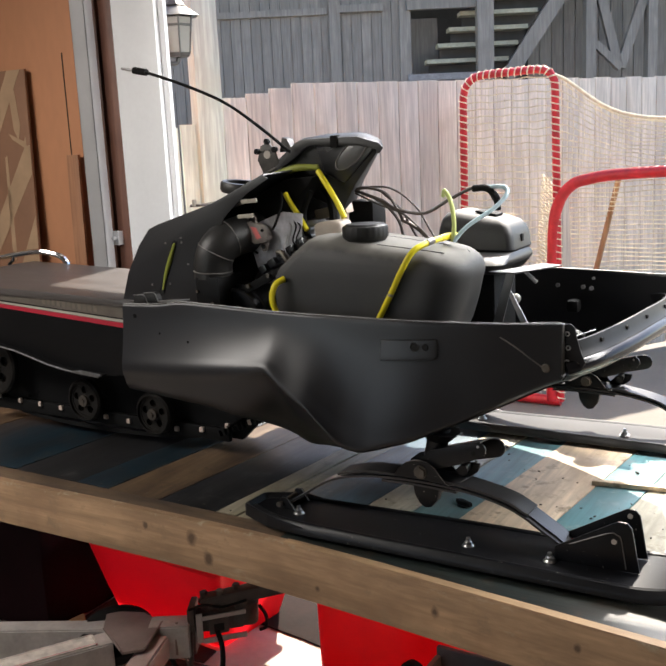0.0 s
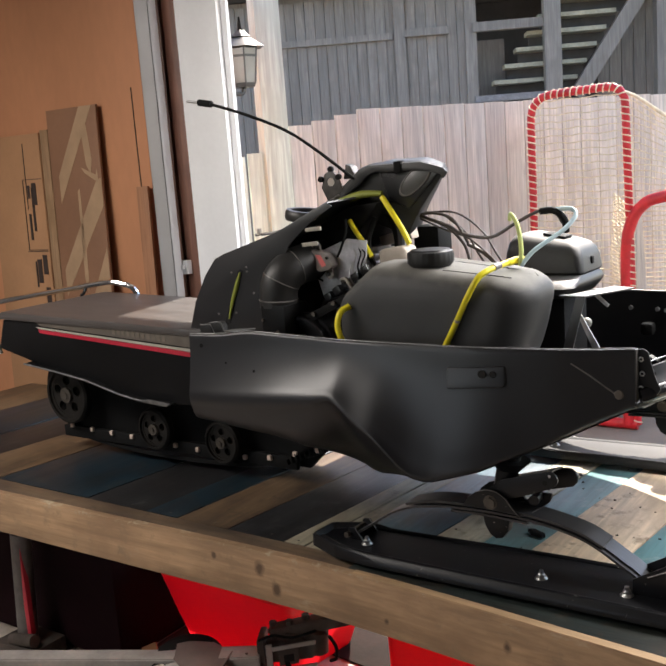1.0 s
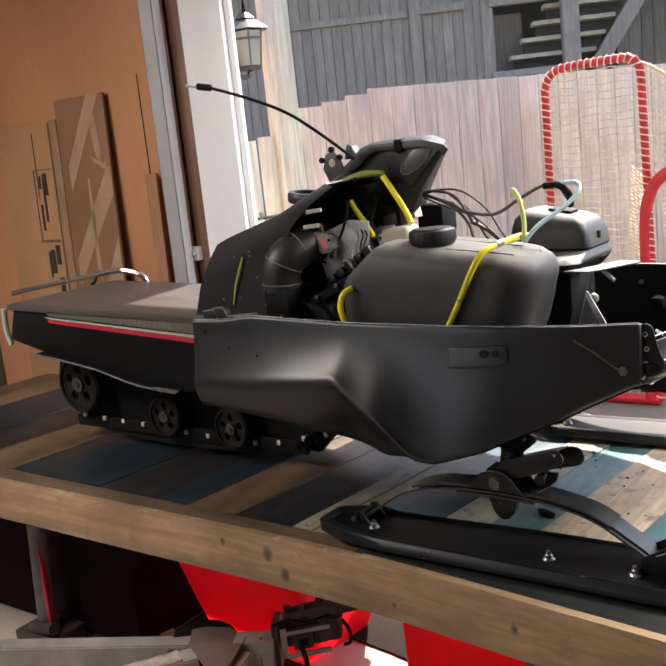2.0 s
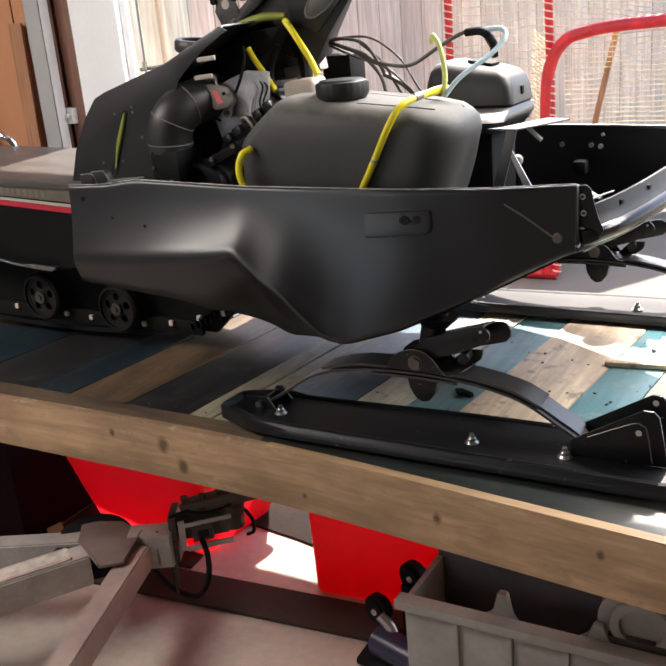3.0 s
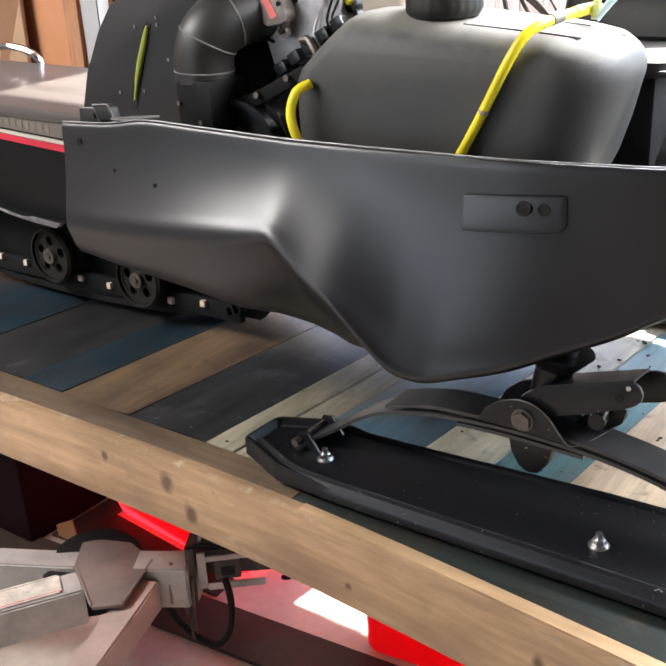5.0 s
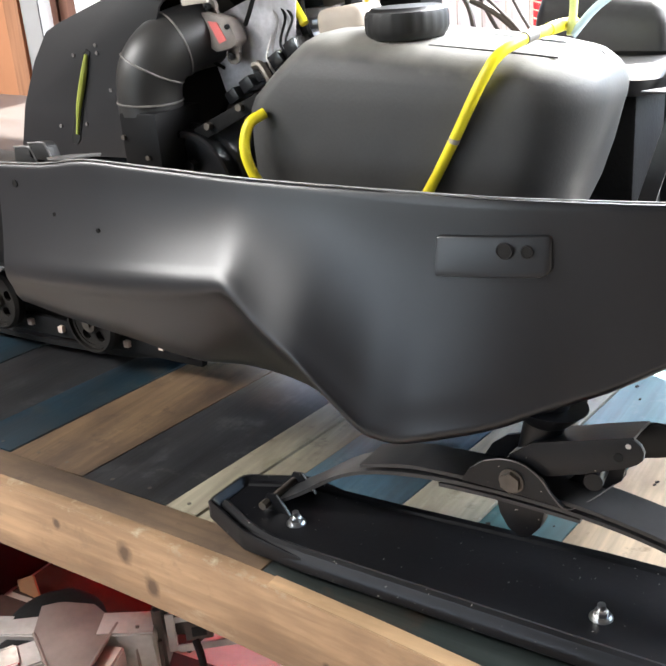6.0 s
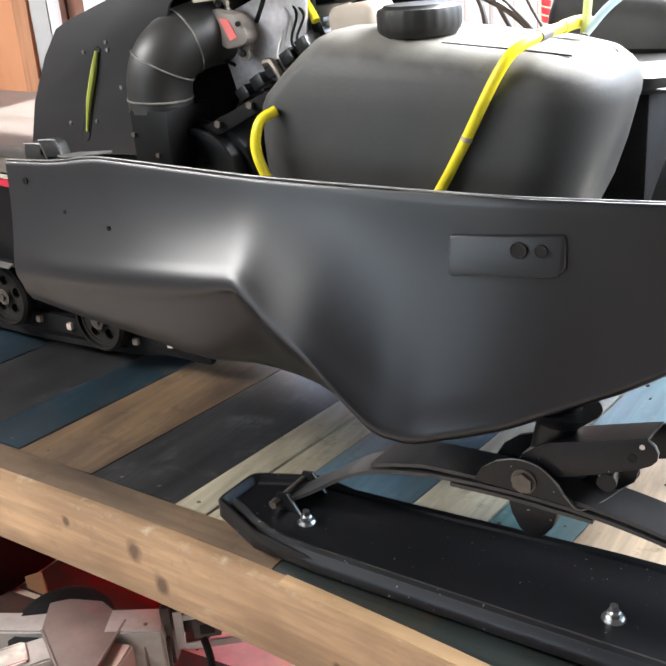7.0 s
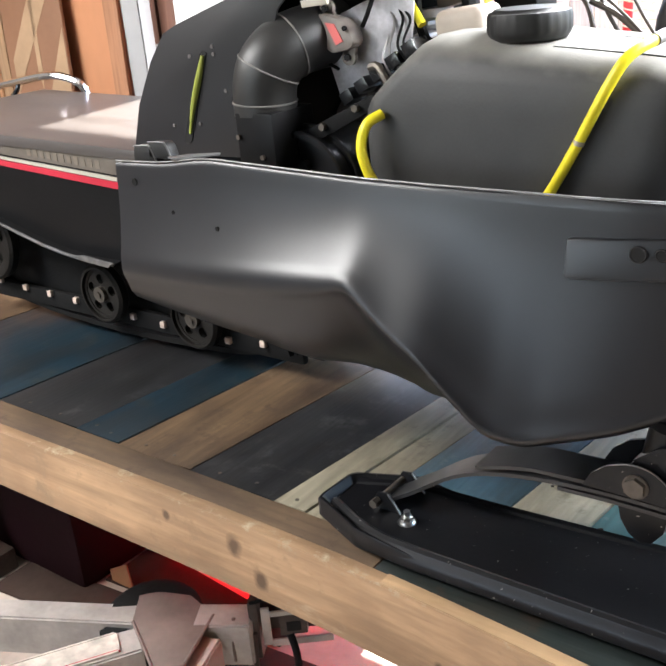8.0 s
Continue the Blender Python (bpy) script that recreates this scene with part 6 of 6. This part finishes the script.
part("safety_loop", hose([(-0.055, 0.10, 0.275), (-0.045, 0.105, 0.235), (-0.015, 0.11, 0.195), (0.030, 0.118, 0.170), (0.075, 0.12, 0.175), (0.110, 0.122, 0.215), (0.124, 0.125, 0.265), (0.120, 0.13, 0.315), (0.10, 0.14, 0.345)], 0.0075, 12), M["rubber"], trailer, "thick black safety cable loop")
part("safety_loop", hose([(0.20, 0.21, 0.34), (0.232, 0.195, 0.365), (0.240, 0.185, 0.405), (0.222, 0.18, 0.435)], 0.005), M["rubber"], trailer)
part("wire", hose([(0.02, 0.12, 0.40), (0.07, 0.125, 0.425), (0.12, 0.15, 0.42), (0.18, 0.18, 0.44)], 0.004), M["rubber"], trailer)
for k in range(5):
    c = Vector((0.004 + 0.004 * k, 0.112, 0.262 - 0.019 * k))
    part("chain_link", tube(bmesh.new(), [c + Vector(((0.007 * math.cos(a) if k % 2 else 0), (0 if k % 2 else 0.007 * math.cos(a)), 0.012 * math.sin(a))) for a in [2 * math.pi * j / 12 for j in range(12)]], 0.003, 6, True), M["castiron"], trailer)
part("weld_bead", hose([(-0.012, 0.10, 0.365), (-0.006, 0.085, 0.33), (-0.004, 0.082, 0.275)], 0.004), M["gusset"], trailer)
part("jockey_wheel", ring(bmesh.new(), (-0.185, 0.035, 0.318), (0.15, -0.2, 1), 0.108, 0.03, 0.055, 36, 0.016), M["rubber"], trailer, "small black tyre lying flat")
part("stand_leg", cyled((-0.35, -0.30, FLOOR), (-0.35, -0.30, 0.28), 0.022, n=16), M["alu"], trailer)
part("stand_leg", cyled((0.163, -0.55, FLOOR), (0.163, -0.55, 0.28), 0.022, n=16), M["alu"], trailer)
jack = thing("jack_post", (-1.02, 0.10, FLOOR), "upright grey steel jack post with red edge", "jack")
bm = cyled((-1.02, 0.10, 0.16), (-0.985, 0.10, 0.56), 0.034, n=20)
part("tube", bm, M["steelgrey"], jack)
part("red_strip", boxed((-0.985, 0.075, 0.20), (-0.965, 0.095, 0.52), 0.003), M["stripe_red"], jack)
part("foot", boxed((-1.12, 0.03, FLOOR), (-0.92, 0.18, 0.165), 0.008), M["castiron"], jack)
part("clamp", cyled((-1.05, 0.06, 0.175), (-0.93, 0.06, 0.195), 0.022, n=14), M["castiron"], jack)

# grey tote
tote = thing("grey_tote", (0.95, 0.13, FLOOR), "grey plastic tote with dark things inside under the bench", "tote")
def wallbox(name, lo, hi, material, label=""):
    return part(name, boxed(lo, hi, 0.004), M[material], tote, label)
wallbox("side", (0.70, 0.035, FLOOR + 0.002), (1.50, 0.05, 0.385), "toteplastic")
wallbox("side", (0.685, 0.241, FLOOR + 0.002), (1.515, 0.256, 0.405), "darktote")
wallbox("side", (0.685, 0.05, FLOOR + 0.002), (0.70, 0.24, 0.385), "toteplastic")
wallbox("side", (1.50, 0.05, FLOOR + 0.002), (1.515, 0.24, 0.385), "toteplastic")
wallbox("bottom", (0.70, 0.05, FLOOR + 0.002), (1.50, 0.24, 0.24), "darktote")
wallbox("rim", (0.675, 0.018, 0.375), (1.515, 0.055, 0.398), "toteplastic", "pale grey rim")
for x in (0.80, 0.92, 1.04, 1.13):
    wallbox("rib", (x, 0.026, 0.14), (x + 0.02, 0.04, 0.375), "toteplastic")
for x, z in ((0.90, 0.42), (1.10, 0.40)):
    part("divider", prism(bmesh.new(), [(x - 0.05, 0.37), (x - 0.012, 0.40), (x, z + 0.03), (x + 0.02, z + 0.03), (x + 0.03, 0.40), (x + 0.05, 0.37)], "y", 0.055, 0.075, 0.006), M["toteplastic"], tote)
motor = thing("motor_housing", (1.22, 0.14, 0.38), "round grey motor housing lying in the tote", "motor")
bm = cyled((1.19, 0.07, 0.44), (1.19, 0.20, 0.46), 0.085, n=32)
ring(bm, (1.19, 0.066, 0.44), (0, 1, 0.1), 0.062, 0.042, 0.014, 28, 0.003)
part("casing", bm, M["toteplastic"], motor)
part("lug", boxed((1.10, 0.06, 0.385), (1.30, 0.20, 0.41), 0.008), M["castiron"], motor)
dolly = thing("caster_dolly", (0.60, 0.23, FLOOR), "small dolly with black rubber casters", "dolly")
for c in ((0.622, 0.262, 0.292), (0.548, 0.205, 0.215)):
    bm = cyled((c[0] - 0.006, c[1] - 0.018, c[2]), (c[0] + 0.006, c[1] + 0.018, c[2]), 0.038, n=26)
    bmesh.ops.bevel(bm, geom=[e for e in bm.edges if len(e.link_faces) == 2 and e.calc_face_angle() > 1.0], offset=0.008, segments=3, affect="EDGES")
    w = part("caster", bm, M["rubber"], dolly, "black rubber caster")
    part("hub", cyled((c[0] - 0.003, c[1] - 0.022, c[2]), (c[0], c[1], c[2]), 0.008, n=12), M["steel"], w)
part("fork", hose([(0.565, 0.18, 0.215), (0.59, 0.175, 0.195), (0.60, 0.175, 0.165), (0.595, 0.18, 0.13)], 0.014), M["steel"], dolly)
part("motor_tube", cyled((0.56, 0.17, 0.150), (0.70, 0.13, 0.150), 0.038, n=26), M["navy"], dolly, "dark blue cylinder")
part("end_cap", ring(bmesh.new(), (0.703, 0.129, 0.150), (0.96, -0.28, 0), 0.026, 0.012, 0.012, 24, 0.002), M["chrome"], dolly)
part("base", boxed((0.52, 0.12, FLOOR + 0.001), (0.69, 0.27, FLOOR + 0.02), 0.005), M["rubber"], dolly)
part("upright", boxed((0.60, 0.23, FLOOR + 0.02), (0.63, 0.26, 0.28), 0.004), M["rubber"], dolly)

for ob in (tote, motor):
    ob.location.x += 0.045
dolly.location.x += 0.03

# ---- things against the wall ----
def leaner(name, label, cat, x0, x1, z0, z1, y, material, thick=0.012, lean=0.03):
    ob = thing(name, ((x0 + x1) / 2, y, z0), label, cat)
    bm = boxed((x0, y - thick, z0), (x1, y, z1), 0.002)
    for v in bm.verts:
        v.co.y -= lean * (z1 - v.co.z)
    return ob, part("panel", bm, M[material], ob)
ob, pn = leaner("hardboard_sheet", "brown hardboard panel with pale bare patches against the wall", "panel", -1.82, -1.495, FLOOR, 2.03, 1.115, "panel")
for poly in ([(-1.77, 1.74), (-1.77, 1.62), (-1.55, 1.98), (-1.52, 2.03), (-1.60, 2.03)], [(-1.60, 1.92), (-1.565, 1.95), (-1.545, 1.80), (-1.56, 1.74), (-1.585, 1.78)], [(-1.60, 1.745), (-1.62, 1.77), (-1.53, 1.735), (-1.52, 1.76), (-1.515, 1.70)],
             [(-1.79, 1.32), (-1.79, 1.20), (-1.498, 1.60), (-1.498, 1.72), (-1.53, 1.71)], [(-1.64, 1.68), (-1.655, 1.67), (-1.66, 1.28), (-1.645, 1.22), (-1.635, 1.28)], [(-1.69, 1.05), (-1.50, 1.42), (-1.498, 1.05)]):
    bm = prism(bmesh.new(), poly, "y", 1.1016, 1.1036)
    for v in bm.verts:
        v.co.y -= 0.03 * (2.03 - v.co.z)
    part("bare_patch", bm, M["pale"], pn, "pale bare patch")
leaner("leaning_board", "narrow pine board leaning on the wall", "board", -1.875, -1.823, FLOOR, 1.95, 1.118, "card2", 0.02)
ob, pn = leaner("cardboard_sheet", "flattened cardboard boxes with dark print against the wall", "cardboard", -2.25, -1.88, FLOOR, 1.94, 1.122, "card", 0.03)
def print_bar(x0, x1, z0, z1):
    bm = boxed((x0, 1.089, z0), (x1, 1.0915, z1))
    for v in bm.verts:
        v.co.y -= 0.03 * (1.94 - v.co.z)
    part("print_bar", bm, M["ink"], pn)
for x0, x1, z0, z1 in ((-1.998, -1.995, 1.60, 1.90), (-2.02, -1.885, 1.735, 1.738), (-2.02, -1.89, 1.412, 1.415), (-2.02, -2.017, 1.412, 1.735), (-2.03, -1.885, 1.405, 1.408), (-1.99, -1.975, 1.65, 1.71), (-1.96, -1.93, 1.62, 1.72), (-1.995, -1.98, 1.46, 1.58), (-1.965, -1.95, 1.50, 1.70), (-1.93, -1.90, 1.30, 1.39), (-1.97, -1.94, 1.26, 1.37), (-1.925, -1.895, 1.16, 1.24), (-1.985, -1.975, 1.24, 1.36)):
    print_bar(x0, x1, z0, z1)
ob, pn = leaner("thin_strip", "thin brown wooden strip leaning beside the track", "board", -1.30, -1.235, FLOOR, 1.67, 1.115, "stripwood", 0.012, 0.02)
tagged(part("wall_seam", boxed((-1.307, 1.1365, 1.66), (-1.303, 1.139, 2.08)), M["ink"]), "dark vertical seam in the wallboard", "trim", kind="structure")
tagged(part("corner_trim", boxed((-1.17, 1.10, FLOOR), (-1.065, 1.139, 2.71), 0.004), M["dark_brown"]), "dark brown wooden corner board", "trim", kind="structure")

# ---- lantern outside ----
lan = thing("wall_lantern", (-0.93, 1.40, 2.05), "grey metal wall lantern with milky glass panes", "lantern")
c = Vector((-0.925, 1.42, 0))
def frustum(z0, z1, r0, r1, n=6, turn=0.3):
    bm = bmesh.new()
    a = [bm.verts.new(c + Vector((r0 * math.cos(2 * math.pi * k / n + turn), r0 * math.sin(2 * math.pi * k / n + turn), z0))) for k in range(n)]
    b = [bm.verts.new(c + Vector((r1 * math.cos(2 * math.pi * k / n + turn), r1 * math.sin(2 * math.pi * k / n + turn), z1))) for k in range(n)]
    bm.faces.new(a[::-1]), bm.faces.new(b)
    for k in range(n):
        bm.faces.new((a[k], a[(k + 1) % n], b[(k + 1) % n], b[k]))
    return bm
part("glass", frustum(2.06, 2.20, 0.050, 0.066), M["lampglass"], lan)
part("roof", frustum(2.205, 2.245, 0.102, 0.045), M["lampmetal"], lan)
part("roof_cap", frustum(2.25, 2.275, 0.045, 0.018), M["lampmetal"], lan)
part("finial", cyled(c + Vector((0, 0, 2.27)), c + Vector((0, 0, 2.33)), 0.010, 0.004, 10), M["rubber"], lan)
part("base_ring", frustum(2.045, 2.062, 0.046, 0.056), M["lampmetal"], lan)
part("mid_ring", frustum(2.165, 2.175, 0.066, 0.067), M["lampmetal"], lan)
for k in range(6):
    a = 2 * math.pi * k / 6 + 0.3
    part("bar", cyled(c + Vector((0.051 * math.cos(a), 0.051 * math.sin(a), 2.06)), c + Vector((0.067 * math.cos(a), 0.067 * math.sin(a), 2.205)), 0.004, n=6), M["lampmetal"], lan)
part("arm", hose([(-0.925, 1.28, 2.12), (-0.925, 1.34, 2.03), (-0.925, 1.40, 2.02), (-0.925, 1.42, 2.046)], 0.009), M["lampmetal"], lan)

# ---- house details ----
def hpart(name, u0, u1, n0, n1, z0, z1, mt, label="", bev=0.0):
    return part(name, hbox(u0, u1, n0, n1, z0, z1, bev), M[mt], house, label)
hpart("rail", -4.0, 0.1, -0.05, -0.005, 3.02, 3.09, "house")
hpart("post", 0.12, 0.24, -0.06, 0.0, FLOOR, 3.5, "house")
hpart("gate_frame", 0.90, 1.02, -0.06, 0.0, FLOOR, 3.5, "house")
bm = hbox(0.22, 0.72, -0.07, -0.03, 3.03, 3.11)
part("hinge_strap", bm, M["house"], house)
hpart("sill", 0.98, 1.78, -0.1, 0.0, 2.26, 2.33, "tread2")
hpart("lintel", 0.98, 1.78, -0.1, 0.0, 3.02, 3.12, "house")
hpart("panel", 0.98, 1.40, 0.6, 0.64, FLOOR, 3.0, "house")
hpart("stair_post", 1.75, 1.93, -0.16, 0.0, FLOOR, 3.5, "house")
hpart("stair_post", 2.95, 3.06, -0.16, 0.0, FLOOR, 3.5, "house")
hpart("stair_post", 3.64, 3.74, -0.16, 0.0, FLOOR, 3.5, "house")
for k in range(7):
    z = 2.30 + 0.17 * (k - 0)
    u0 = 1.08 + 0.13 * k
    hpart("tread", u0, u0 + 0.95 - 0.02 * k, 0.10, 0.36, z - 0.02, z + 0.025, "tread", "pale stair tread")
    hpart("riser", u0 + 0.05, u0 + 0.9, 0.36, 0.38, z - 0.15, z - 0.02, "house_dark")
def slanted(u0, z0, u1, z1, w, n0, n1, mt, name):
    d = Vector((u1 - u0, z1 - z0)).normalized()
    o = Vector((-d.y, d.x)) * w / 2
    bm = bmesh.new()
    quad = [(u0 + o.x, z0 + o.y), (u1 + o.x, z1 + o.y), (u1 - o.x, z1 - o.y), (u0 - o.x, z0 - o.y)]
    a = [bm.verts.new(hp(u, n0, z)) for u, z in quad]
    b = [bm.verts.new(hp(u, n1, z)) for u, z in quad]
    bm.faces.new(a), bm.faces.new(b[::-1])
    for i in range(4):
        bm.faces.new((a[i], a[(i + 1) % 4], b[(i + 1) % 4], b[i]))
    return part(name, bm, M[mt], house)
slanted(2.10, 2.25, 2.93, 3.45, 0.16, -0.04, 0.05, "house", "stringer")
slanted(3.10, 3.2, 3.34, 2.30, 0.10, -0.10, -0.02, "house", "brace")
slanted(3.66, 3.2, 3.36, 2.30, 0.10, -0.10, -0.02, "house", "brace")
slanted(3.02, 2.62, 3.36, 2.30, 0.08, -0.12, -0.03, "house", "brace")
u = 2.45
while u < 4.6:
    hpart("board", u, u + 0.13, 0.5, 0.53, FLOOR, 3.5, "house")
    u += 0.138
hpart("beam", 1.0, 7.0, -0.1, 0.1, 3.40, 3.56, "house")
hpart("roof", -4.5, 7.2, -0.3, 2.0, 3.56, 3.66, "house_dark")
# lower house side seen beside the post
part("side_wall", hbox(-6.0, -4.0, 0.02, 0.2, FLOOR, 3.55), M["house"], house)
